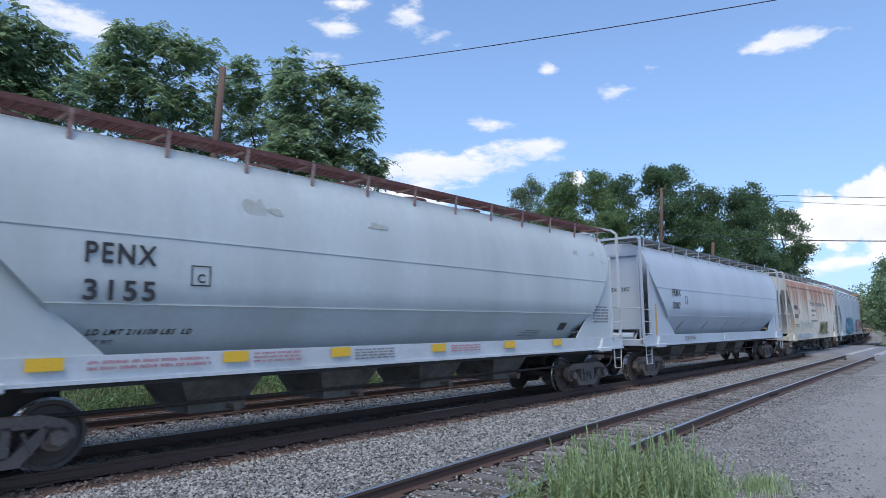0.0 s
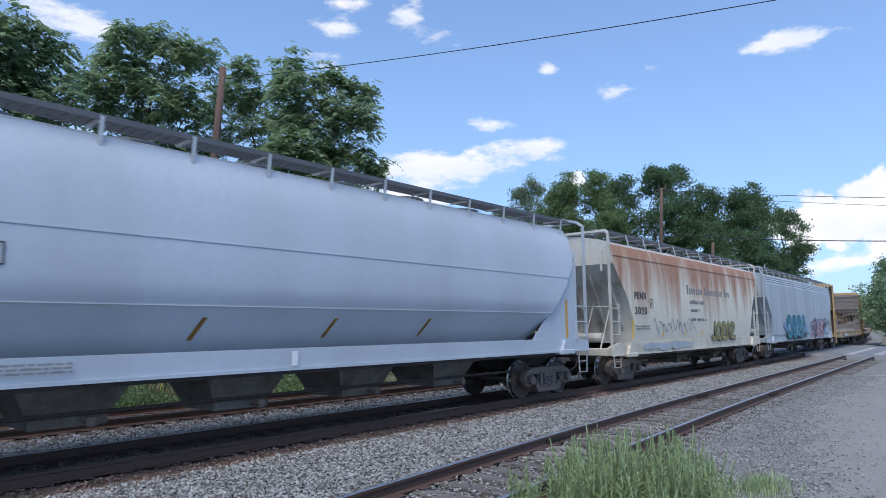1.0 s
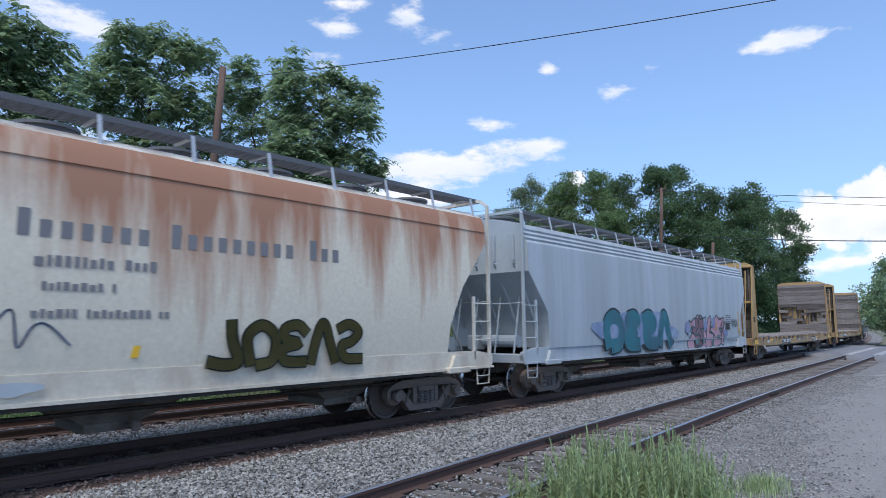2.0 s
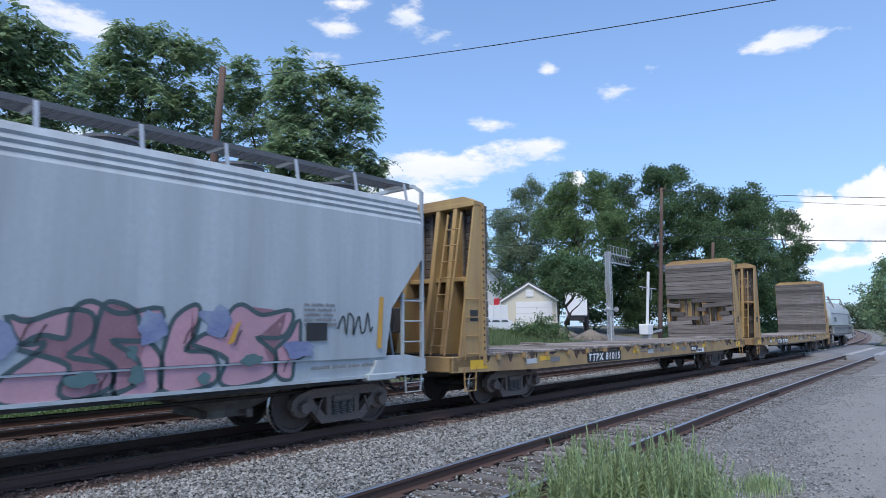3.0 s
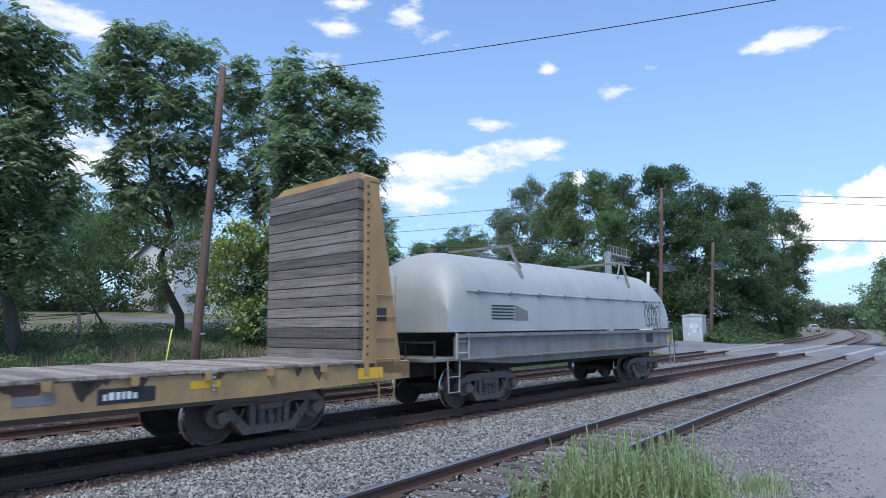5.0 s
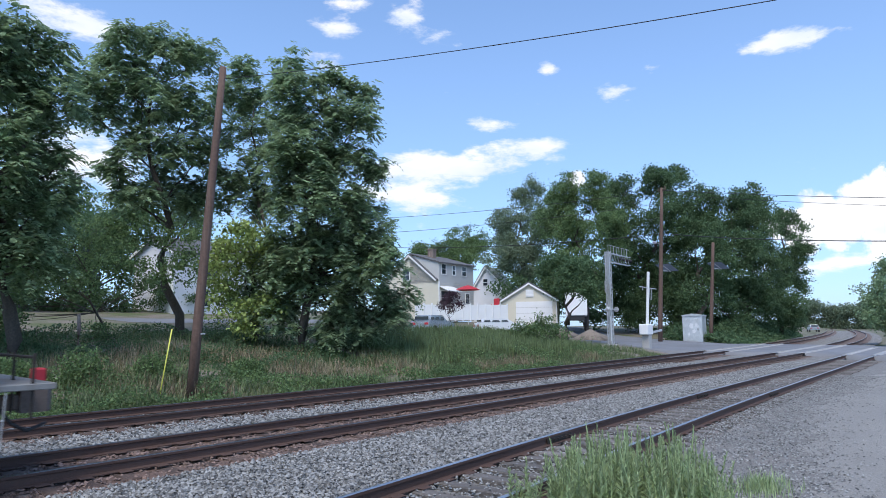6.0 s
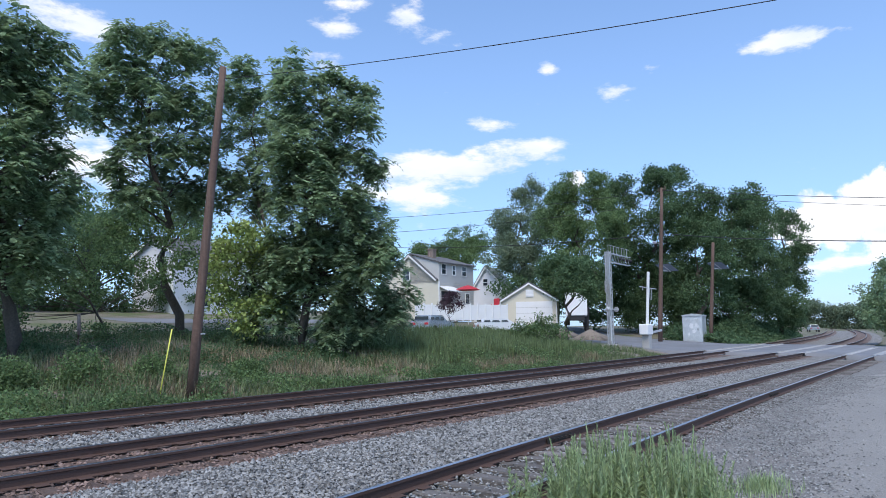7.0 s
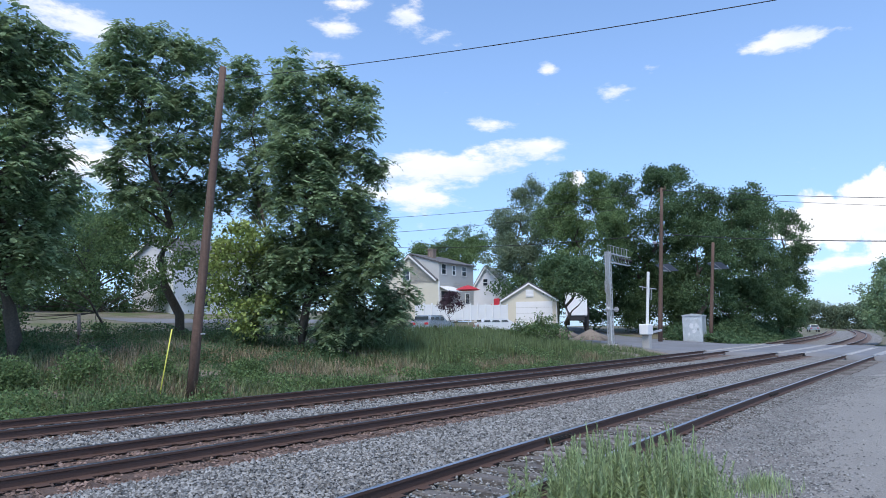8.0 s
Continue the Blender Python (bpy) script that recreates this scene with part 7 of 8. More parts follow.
def build_poles():
    t, d = pole("utility_pole", (9.59, 19.13, -0.31), (10.13, 18.85, 10.46), 0.165, 0.11, "pole", "leaning brown wooden pole beside the far track")
    bm = bmesh.new()
    c = d * 0.185
    bar(bm, c + Vector((0.02, -0.24, 0)), c + Vector((0.16, -0.2, 0)), 0.03, n=6)
    part("tag", bm, "galv", t)
    t, d = pole("utility_pole", (60.83, 26.12, 0.0), (61.18, 25.3, 15.54), 0.23, 0.15, "pole", "tall brown wooden utility pole at the crossing")
    bm = bmesh.new()
    bar(bm, d * 0.985 + Vector((-0.3, -0.5, 0)), d * 0.985 + Vector((0.3, 0.5, 0)), 0.1, 0.1)
    for s in (-1, 0, 1):
        bar(bm, d * 0.985 + Vector((s * 0.28, s * 0.45, 0)), d * 0.985 + Vector((s * 0.28, s * 0.45, 0.28)), 0.06, n=6)
    part("crossarm", bm, "pole", t)
    solar(t, d, 0.485)
    bm = bmesh.new()
    bar(bm, d * 0.63, d * 0.63 + Vector((-0.9, 0.2, 0.2)), 0.03, n=6)
    lathe(bm, ((0.05, 0.1), (0.22, 0.0), (0.18, -0.12), (0.02, -0.16)), 12, Matrix.Translation(d * 0.63 + Vector((-1.05, 0.22, 0.18))))
    part("street_lamp", bm, "galv", t, "small grey street lamp head")
    t, d = pole("utility_pole", (67.69, 23.65, 0.0), (67.95, 22.9, 10.4), 0.2, 0.15, "pole", "brown wooden pole with a solar panel")
    solar(t, d, 0.77)
    # cables
    wire("overhead_cable", (10.1, 18.86, 10.05), (15.5, -4.0, 8.15), 0.3, 0.012)
    wire("overhead_cable", (61.2, 25.3, 15.3), (118, -22, 17.0), 0.9, 0.03)
    wire("overhead_cable", (61.2, 25.3, 14.9), (118, -22, 15.6), 1.0, 0.02)
    wire("overhead_cable", (61.2, 25.3, 10.9), (42.0, 1.8, 6.04), 0.25, 0.03)
    wire("overhead_cable", (61.2, 25.3, 10.9), (47.0, 66.0, 12.4), 0.9, 0.03)
    wire("overhead_cable", (61.2, 25.3, 15.3), (33.0, 66.0, 13.4), 0.9, 0.02)
    wire("overhead_cable", (61.2, 25.3, 14.0), (33.0, 66.0, 11.6), 0.9, 0.02)
    # yellow marker rod and old fence post
    t = thing("marker_stake", Matrix.Translation((8.57, 19.06, -0.36)), "thin yellow marker rod leaning beside the track", "marker")
    tube("rod", [(0, 0, 0), (0.13, -0.06, 1.1), (0.26, -0.12, 2.2)], 0.022, "yellow", t, n=6)
    t = thing("fence_post", Matrix.Translation((9.97, 30.2, 1.05)), "old grey wooden fence post", "post")
    tube("shaft", [(0, 0, -0.1), (0.02, 0, 0.8), (-0.02, 0, 1.5)], 0.09, "greypole", t, n=8, r2=0.07)


def build_crossing():
    t = thing("crossing_cantilever", Matrix.Translation((49.25, 25.36, 0.0)), "grey steel crossing signal mast with a lattice arm", "crossing signal")
    H = 8.1
    bm = bmesh.new()
    for sx, sy in ((-1, -1), (-1, 1), (1, -1), (1, 1)):
        bar(bm, (sx * 0.17, sy * 0.17, 0.3), (sx * 0.17, sy * 0.17, H), 0.07, 0.07)
    for k in range(18):
        z = 0.4 + k * 0.43
        for s in (-1, 1):
            bar(bm, (-0.17, s * 0.17, z), (0.17, s * 0.17, z + 0.43), 0.04, 0.02)
            bar(bm, (s * 0.17, 0.17, z), (s * 0.17, -0.17, z + 0.43), 0.04, 0.02)
    box(bm, (-0.12, -0.12, 0.3), (0.12, 0.12, H))
    part("mast", bm, "galv", t, "lattice steel mast")
    bm = bmesh.new()
    box(bm, (-0.45, -0.45, 0.0), (0.45, 0.45, 0.3), bevel=0.04)
    part("base", bm, "concrete", t)
    bm = bmesh.new()
    E = Vector((5.0, 0.5, 0))
    for s in (0, 0.75):
        bar(bm, (0.1, -0.12, H - 0.1 - s), Vector((0.1, -0.12, H - 0.1 - s)) + E, 0.05, 0.05)
        bar(bm, (0.1, 0.12, H - 0.1 - s), Vector((0.1, 0.12, H - 0.1 - s)) + E, 0.05, 0.05)
    for k in range(8):
        a = E * (k / 8)
        b = E * ((k + 1) / 8)
        bar(bm, Vector((0.1, 0, H - 0.1)) + a, Vector((0.1, 0, H - 0.85)) + b, 0.04, 0.04)
        bar(bm, Vector((0.1, 0, H - 0.1)) + a, Vector((0.1, 0, H + 0.6)) + a, 0.03, 0.03)
    bar(bm, Vector((0.1, 0, H + 0.6)), Vector((0.1, 0, H + 0.6)) + E, 0.03, 0.03)
    part("arm", bm, "galv", t, "lattice arm with handrail")
    for k, f in enumerate((0.45, 0.62, 0.8, 0.96)):
        bm = bmesh.new()
        c = E * f + Vector((0, -0.2, H - 0.45))
        lathe(bm, ((0.17, -0.02), (0.17, 0.02), (0.09, 0.16), (0.02, 0.17)), 14, Matrix.Translation(c) @ pose(0, 0, 0, 90))
        part("flashing_light", bm, "black", t, "round crossing light with backing disc")
    for s in (-1, 1):
        bm = bmesh.new()
        lathe(bm, ((0.22, -0.02), (0.22, 0.02), (0.14, 0.06), (0.12, 0.25), (0.02, 0.26)), 14, Matrix.Translation((s * 0.75, -0.2, 3.2)) @ pose(0, 0, 0, 0, 90 * s))
        part("flashing_light", bm, "galv", t, "round crossing light with backing disc")
    bm = bmesh.new()
    bar(bm, (-0.75, -0.2, 3.2), (0.75, -0.2, 3.2), 0.05, n=6)
    bar(bm, (-0.5, 0.1, 4.6), (-0.5, 0.1, 5.6), 0.06, 0.06)
    part("light_bracket", bm, "galv", t)
    bm = bmesh.new()
    bar(bm, (-0.7, -0.4, 0.6), (-0.7, -0.4, 2.6), 0.06, 0.04)
    part("red_white_marker", bm, "whiteink", t)
    t = thing("crossing_gate_mast", Matrix.Translation((47.95, 21.62, -0.05)), "white crossing gate mast with a grey mechanism box", "crossing signal")
    bm = bmesh.new()
    bar(bm, (0, 0, 0.9), (0.12, -0.3, 6.1), 0.11, n=10)
    part("mast", bm, "trim", t)
    bm = bmesh.new()
    bar(bm, (-0.9, 0, 4.9), (1.0, -0.5, 4.75), 0.04, n=6)
    for x in (-0.8, 0.45, 0.75):
        bar(bm, (x, -0.2, 4.8), (x, -0.2, 3.9 if x > 0 else 4.6), 0.05, 0.03)
    part("light_bracket", bm, "galv", t)
    bm = bmesh.new()
    box(bm, (-0.62, -0.35, 1.15), (0.42, 0.35, 2.0), bevel=0.06)
    part("mechanism_box", bm, "trim", t, "pale grey gate mechanism box")
    bm = bmesh.new()
    box(bm, (-0.32, -0.3, 0.0), (0.26, 0.3, 1.15), bevel=0.04)
    part("base", bm, "concrete", t)
    bm = bmesh.new()
    bar(bm, (0.4, -0.1, 1.3), (1.9, -0.4, 1.5), 0.1, 0.16)
    part("counterweight_arm", bm, "galv", t)
    # equipment bungalow
    t = thing("signal_bungalow", pose(66.5, 24.8, 0.0, 0, 0, 8) @ Matrix.Diagonal((0.8, 0.74, 1, 1)), "silver metal railway equipment cabinet with a door", "equipment cabinet")
    bm = bmesh.new()
    box(bm, (-1.2, -1.3, 0.12), (1.2, 1.3, 2.75), bevel=0.03)
    part("body", bm, "alu", t)
    bm = bmesh.new()
    prism(bm, [(-1.4, 2.75), (-1.4, 2.82), (0, 3.0), (1.4, 2.82), (1.4, 2.75)], -1.3, 1.3, "x")
    bmesh.ops.recalc_face_normals(bm, faces=bm.faces)
    part("roof", bm, "alu", t)
    bm = bmesh.new()
    box(bm, (-1.235, -0.95, 0.3), (-1.2, 0.75, 2.45), bevel=0.01)
    door = part("door", bm, "alu", t, "sheet metal door")
    bm = bmesh.new()
    box(bm, (-1.29, -0.8, 1.3), (-1.235, -0.7, 1.5), bevel=0.01)
    part("door_handle", bm, "dark", door)
    for k, (y, z, w, h) in enumerate(((0.1, 1.75, 0.5, 0.55), (-0.55, 1.8, 0.35, 0.4), (-0.25, 1.2, 0.55, 0.35), (0.45, 0.9, 0.25, 0.3))):
        bm = bmesh.new()
        prism(bm, blob(y, z, w / 2, h / 2, k + 200, wob=0.5), -1.242, -1.237, "x")
        part("paint_patch", bm, "whiteink", t)
    for y in (-1.25, 1.25):
        bm = bmesh.new()
        box(bm, (-1.25, y - 0.06, -0.05), (-1.1, y + 0.06, 0.15))
        box(bm, (1.1, y - 0.06, -0.05), (1.25, y + 0.06, 0.15))
        part("foot", bm, "galv", t)
    # gravel heaps beside the road
    for k, (x, y, r, h) in enumerate(((57.5, 31.8, 2.4, 1.2), (61, 37.5, 2.6, 1.0))):
        bm = bmesh.new()
        bmesh.ops.create_cone(bm, segments=22, radius1=r, radius2=0.15, depth=h, cap_ends=True)
        bmesh.ops.subdivide_edges(bm, edges=bm.edges[:], cuts=2)
        for v in bm.verts:
            v.co += Vector((noise.noise(v.co * 1.3), noise.noise(v.co * 1.3 + Vector((5, 0, 0))), 0.5 * noise.noise(v.co * 2))) * 0.25
        ob = part("spoil_heap", bm, "spoil", smooth="all")
        ob.matrix_basis = pose(x, y, float(ground_z(x, y)) + h / 2 - 0.1)
        tagged(ob, label="heap of brown-grey gravel beside the road", category="heap")


def gable_house(name, corner, zb, length, width, eave, ridge, wall, side, label, peak=0.5, windows=(), front=(), door=None, dormer=None, az=8.0, roof="shingle", vent=None):
    """A house whose gable wall looks down the line and whose long side faces the tracks."""
    t = thing(name, pose(corner[0], corner[1], zb, 0, 0, az), label, "house")
    e, r, w, L = eave - zb, ridge - zb, width, length
    bm = bmesh.new()
    prism(bm, [(0, 0), (w, 0), (w, e), (w * peak, r), (0, e)], 0, L, "x")
    bmesh.ops.recalc_face_normals(bm, faces=bm.faces)
    for f in bm.faces:
        f.material_index = 1 if abs(f.normal.y) > 0.9 else 0
    walls = part("wall", bm, [wall, side], t)
    for a, b in (((0, e), (w * peak, r)), ((w, e), (w * peak, r))):
        bm = bmesh.new()
        d = Vector((b[0] - a[0], b[1] - a[1])).normalized()
        n = Vector((-d.y, d.x)) if d.x > 0 else Vector((d.y, -d.x))
        ext = -0.3 if dormer and a[0] == 0 else 0.35
        a2 = (a[0] - d.x * ext, a[1] - d.y * ext)
        prism(bm, [a2, b, (b[0] + n.x * 0.14, b[1] + n.y * 0.14 + 0.02), (a2[0] + n.x * 0.14, a2[1] + n.y * 0.14)], -0.3, L + 0.3, "x")
        bmesh.ops.recalc_face_normals(bm, faces=bm.faces)
        part("roof", bm, roof, t, "grey shingle roof slope")
        bm = bmesh.new()
        prism(bm, [a2, b, (b[0] - n.x * 0.2, b[1] - n.y * 0.2), (a2[0] - n.x * 0.2, a2[1] - n.y * 0.2)], -0.34, -0.3, "x")
        bmesh.ops.recalc_face_normals(bm, faces=bm.faces)
        part("barge_board", bm, "trim", t)
    # lap siding lines
    z = 0.35
    bm = bmesh.new()
    while z < r - 0.3:
        y0 = 0 if z < e else (z - e) / (r - e) * w * peak
        y1 = w if z < e else w - (z - e) / (r - e) * w * (1 - peak)
        box(bm, (-0.014, y0, z), (0.0, y1, z + 0.03))
        if z < e - 0.1:
            box(bm, (0, -0.014, z), (L, 0.0, z + 0.03))
        z += 0.22
    tagged(part("lap_siding", bm, wall, t), kind="stuff")
    bm = bmesh.new()
    box(bm, (-0.03, -0.03, 0), (0.1, 0.1, e))
    part("corner_board", bm, "trim", t)
    for (y, z, ww, hh) in front:
        window(t, y, z, ww, hh, "front")
    for (x, z, ww, hh) in windows:
        window(t, x, z, ww, hh, "side")
    if dormer:
        x0, x1, zt = dormer
        bm = bmesh.new()
        prism(bm, [(-0.004, e - 0.12), (w * peak, e - 0.12), (w * peak, r), (-0.004, zt - zb)], x0, x1, "x")
        bmesh.ops.recalc_face_normals(bm, faces=bm.faces)
        part("dormer", bm, side, t, "grey-sided dormer wall")
        bm = bmesh.new()
        prism(bm, [(-0.3, zt - zb - 0.02), (w * peak, r + 0.1), (w * peak, r + 0.22), (-0.3, zt - zb + 0.12)], x0 - 0.2, x1 + 0.2, "x")
        bmesh.ops.recalc_face_normals(bm, faces=bm.faces)
        part("dormer_roof", bm, "shingle", t)
    if vent:
        y0, z0, ww, hh = vent
        bm = bmesh.new()
        box(bm, (-0.06, y0, z0), (0.0, y0 + ww, z0 + hh), bevel=0.02)
        for k in range(4):
            box(bm, (-0.085, y0 + 0.08, z0 + 0.1 + k * hh / 5), (-0.055, y0 + ww - 0.08, z0 + 0.17 + k * hh / 5))
        part("gable_vent", bm, "trim", t, "white louvred gable vent")
    if door:
        y0, y1, zt = door
        bm = bmesh.new()
        box(bm, (-0.05, y0, 0), (0.02, y1, zt))
        d = part("garage_door", bm, "trim", t, "white panelled garage door")
        for k in range(1, 4):
            bm = bmesh.new()
            box(bm, (-0.058, y0, zt * k / 4 - 0.015), (-0.05, y1, zt * k / 4 + 0.015))
            part("door_joint", bm, "siding_b", d)
    return t


def window(t, u, z, w, h, wallside):
    def B(bm, u0, u1, z0, z1, d0, d1):
        if wallside == "front":
            box(bm, (-d1, u0, z0), (-d0, u1, z1))
        else:
            box(bm, (u0, -d1, z0), (u1, -d0, z1))
    bm = bmesh.new()
    f = 0.09
    B(bm, u - f, u + w + f, z + h, z + h + f, 0, 0.06)
    B(bm, u - f, u + w + f, z - f, z, 0, 0.08)
    B(bm, u - f, u, z, z + h, 0, 0.06)
    B(bm, u + w, u + w + f, z, z + h, 0, 0.06)
    B(bm, u, u + w, z + h / 2 - 0.03, z + h / 2 + 0.03, 0, 0.05)
    wn = part("window", bm, "trim", t, "white-framed sash window")
    for k in range(2):
        bm = bmesh.new()
        B(bm, u, u + w, z + k * h / 2 + 0.02, z + (k + 1) * h / 2 - 0.02, 0.01, 0.025)
        part("pane", bm, "glass", wn)


def parked_car(name, m, paint, label, length=4.6, tall=1.65):
    t = thing(name, m, label, "car")
    L = length / 2
    bm = bmesh.new()
    prism(bm, [(-L, 0.45), (-L, 0.95), (-L * 0.92, 1.05), (L * 0.55, 1.0), (L * 0.95, 0.85), (L, 0.45)], -0.9, 0.9)
    bmesh.ops.recalc_face_normals(bm, faces=bm.faces)
    bmesh.ops.bevel(bm, geom=bm.edges[:], offset=0.06, segments=2, affect="EDGES")
    part("body", bm, paint, t, smooth=True)
    bm = bmesh.new()
    prism(bm, [(-L * 0.88, 1.02), (-L * 0.72, tall), (L * 0.15, tall), (L * 0.5, 1.0)], -0.74, 0.74)
    bmesh.ops.recalc_face_normals(bm, faces=bm.faces)
    bmesh.ops.bevel(bm, geom=bm.edges[:], offset=0.05, segments=2, affect="EDGES")
    part("cabin", bm, paint, t, smooth=True)
    for s in (-1, 1):
        bm = bmesh.new()
        for a, b in ((-0.78, -0.5), (-0.45, -0.12), (-0.07, 0.22)):
            prism(bm, [(L * a, 1.1), (L * (a + 0.02), tall - 0.14), (L * (b - 0.06), tall - 0.14), (L * b, 1.1)], s * 0.752 - 0.008, s * 0.752 + 0.008)
        bmesh.ops.recalc_face_normals(bm, faces=bm.faces)
        part("side_glass", bm, "glass", t)
        for x in (-L * 0.62, L * 0.62):
            bm = bmesh.new()
            lathe(bm, ((0.2, -0.1), (0.33, -0.1), (0.34, 0.1), (0.2, 0.1)), 18, pose(x, s * 0.82, 0.34, 90))
            part("wheel", bm, "black", t)
    for s in (-0.6, 0.6):
        bm = bmesh.new()
        box(bm, (-L - 0.01, s - 0.18, 0.72), (-L + 0.03, s + 0.18, 0.9), bevel=0.01)
        part("tail_light", bm, "red", t)
    bm = bmesh.new()
    prism(bm, [(-0.64, 1.12), (0.64, 1.12), (0.6, tall - 0.1), (-0.6, tall - 0.1)], -L * 0.885, -L * 0.87, "x")
    bmesh.ops.recalc_face_normals(bm, faces=bm.faces)
    part("rear_glass", bm, "glass", t)
    return t


def build_houses():
    gable_house("house", (59.2, 53.85), 2.6, 7.5, 9.8, 7.6, 11.35, "siding_a", "siding_b", "two-storey house with cream and grey siding", peak=0.5, az=4.0,
                windows=((0.5, 6.0, 0.85, 1.25), (2.8, 6.0, 0.55, 1.2), (4.9, 6.0, 0.85, 1.15), (0.35, 2.2, 2.0, 1.6), (5.7, 2.3, 0.8, 1.3)), front=((5.0, 5.4, 1.1, 1.4),), dormer=(0.0, 7.5, 9.95))
    t = thing("porch_awning", pose(59.2, 53.85, 6.3, 0, 0, 4), "white awning over the porch of the cream house", "awning")
    bm = bmesh.new()
    prism(bm, [(0.0, 0.75), (-1.5, 0.1), (-1.5, 0.0), (0.0, 0.62)], 0.05, 2.9, "x")
    bmesh.ops.recalc_face_normals(bm, faces=bm.faces)
    part("canopy", bm, "trim", t)
    t = thing("chimney", pose(61.6, 57.3, 10.7, 0, 0, 4), "brick chimney on the grey roof", "chimney")
    bm = bmesh.new()
    box(bm, (-0.42, -0.42, -1.2), (0.42, 0.42, 1.35), bevel=0.03)
    box(bm, (-0.5, -0.5, 1.35), (0.5, 0.5, 1.5), bevel=0.02)
    part("stack", bm, "greypole", t)
    gable_house("house", (76.82, 55.89), 2.3, 9.0, 5.8, 7.15, 10.95, "siding_w", "siding_w", "white gabled house with a pale grey roof", peak=0.6, az=24.0, roof="paleroof", front=((3.2, 5.7, 0.65, 1.0),))
    gable_house("garage", (69.69, 43.21), 2.0, 6.5, 6.95, 5.3, 7.4, "siding_a", "siding_a", "cream garage with a white door", az=29.0, door=(0.55, 5.2, 3.0), vent=(2.9, 3.55, 1.0, 0.95))
    gable_house("house", (22.8, 49.0), 2.5, 9.0, 5.6, 8.0, 9.35, "siding_w", "siding_w", "white house with a grey roof behind the trees", windows=((2, 1.2, 1.2, 1.4), (5, 1.2, 1.2, 1.4), (8.5, 1.2, 1.2, 1.4), (3, 3.6, 1.2, 1.2)))
    gable_house("house", (4.5, 52.0), 2.5, 9.0, 7.0, 5.2, 6.6, "siding_w", "siding_w", "low white house seen through the trees", windows=((2, 1.0, 1.6, 1.2), (5, 1.0, 1.6, 1.2)))
    # street before the white house
    V, F = [], []
    xs, ys = np.arange(16, 38, 2.0), np.arange(40, 46, 1.0)
    for x in xs:
        for y in ys:
            V.append((x, y, float(ground_z(x, y)) + 0.02))
    n = len(ys)
    for i in range(len(xs) - 1):
        for j in range(n - 1):
            a = i * n + j
            F.append((a, a + n, a + n + 1, a + 1))
    tagged(part("side_street", np_mesh("side_street", V, F), "road", smooth="all"), label="grey asphalt street behind the trees", category="road", kind="structure")
    # fence
    t = thing("vinyl_fence", Matrix(), "white vinyl privacy fence before the house", "fence")
    a, b = Vector((48.2, 47.2, 2.55)), Vector((58.1, 42.5, 2.55))
    n = 12
    for k in range(n + 1):
        p = a.lerp(b, k / n)
        bm = bmesh.new()
        box(bm, p + Vector((-0.07, -0.07, -0.1)), p + Vector((0.07, 0.07, 1.85)), bevel=0.01)
        part("post", bm, "trim", t)
        if k < n:
            q = a.lerp(b, (k + 1) / n)
            bm = bmesh.new()
            bar(bm, (p + q) / 2 + Vector((0, 0, 0.05)), (p + q) / 2 + Vector((0, 0, 1.7)), 0.03, 0.03)
            d = (q - p).normalized() * (q - p).length / 2
            nrm = Vector((-d.y, d.x, 0)).normalized() * 0.02
            c = (p + q) / 2
            vs = [bm.verts.new(c + s * d + u * nrm + Vector((0, 0, z))) for z in (0.05, 1.7) for s, u in ((-1, -1), (1, -1), (1, 1), (-1, 1))]
            for f in ((0, 1, 5, 4), (1, 2, 6, 5), (2, 3, 7, 6), (3, 0, 4, 7), (4, 5, 6, 7), (0, 3, 2, 1)):
                bm.faces.new([vs[i] for i in f])
            bmesh.ops.recalc_face_normals(bm, faces=bm.faces)
            part("panel", bm, "trim", t)
    # porch hood, umbrella and red cover
    t = thing("patio_umbrella", Matrix.Translation((55.4, 46.0, 3.03)), "open red patio umbrella", "umbrella")
    bm = bmesh.new()
    lathe(bm, ((1.36, 2.95), (1.38, 2.99), (0.85, 3.27), (0.05, 3.52), (0.03, 3.49), (0.85, 3.22)), 8)
    part("canopy", bm, "red", t)
    bm = bmesh.new()
    bar(bm, (0, 0, -0.9), (0, 0, 3.56), 0.03, n=8)
    part("pole", bm, "trim", t)
    t = thing("red_chair", Matrix.Translation((58.9, 44.8, 3.9)), "red covered seat behind the fence", "chair")
    bm = bmesh.new()
    box(bm, (-0.4, -0.4, 0), (0.4, 0.4, 0.5), bevel=0.08)
    box(bm, (0.2, -0.4, 0.3), (0.4, 0.4, 1.2), bevel=0.06)
    part("cover", bm, "red", t)
    bm = bmesh.new()
    box(bm, (-0.35, -0.35, -1.7), (0.35, 0.35, 0.0))
    part("base", bm, "siding_b", t)
    parked_car("parked_car", pose(38.4, 35.6, 1.32, 0, 0, 12), "carpaint", "silver-blue estate car parked by the weeds", 4.2, 1.48)
    parked_car("parked_car", pose(42.6, 31.9, 1.12, 0, 0, -35), "carwhite", "white saloon car parked by the weeds", 4.2, 1.38)
    parked_car("parked_car", pose(150, 31.5, 0.2, 0, 0, 20), "carpaint", "far silver car beside the bending track", 4.6, 1.5)
    parked_car("parked_car", pose(190, 21.0, -0.1, 0, 0, 170), "red", "far red car on the road", 4.6, 1.6)
    parked_car("parked_car", pose(180, 15.5, -0.1, 0, 0, 170), "carwhite", "far white car on the road", 4.6, 1.5)
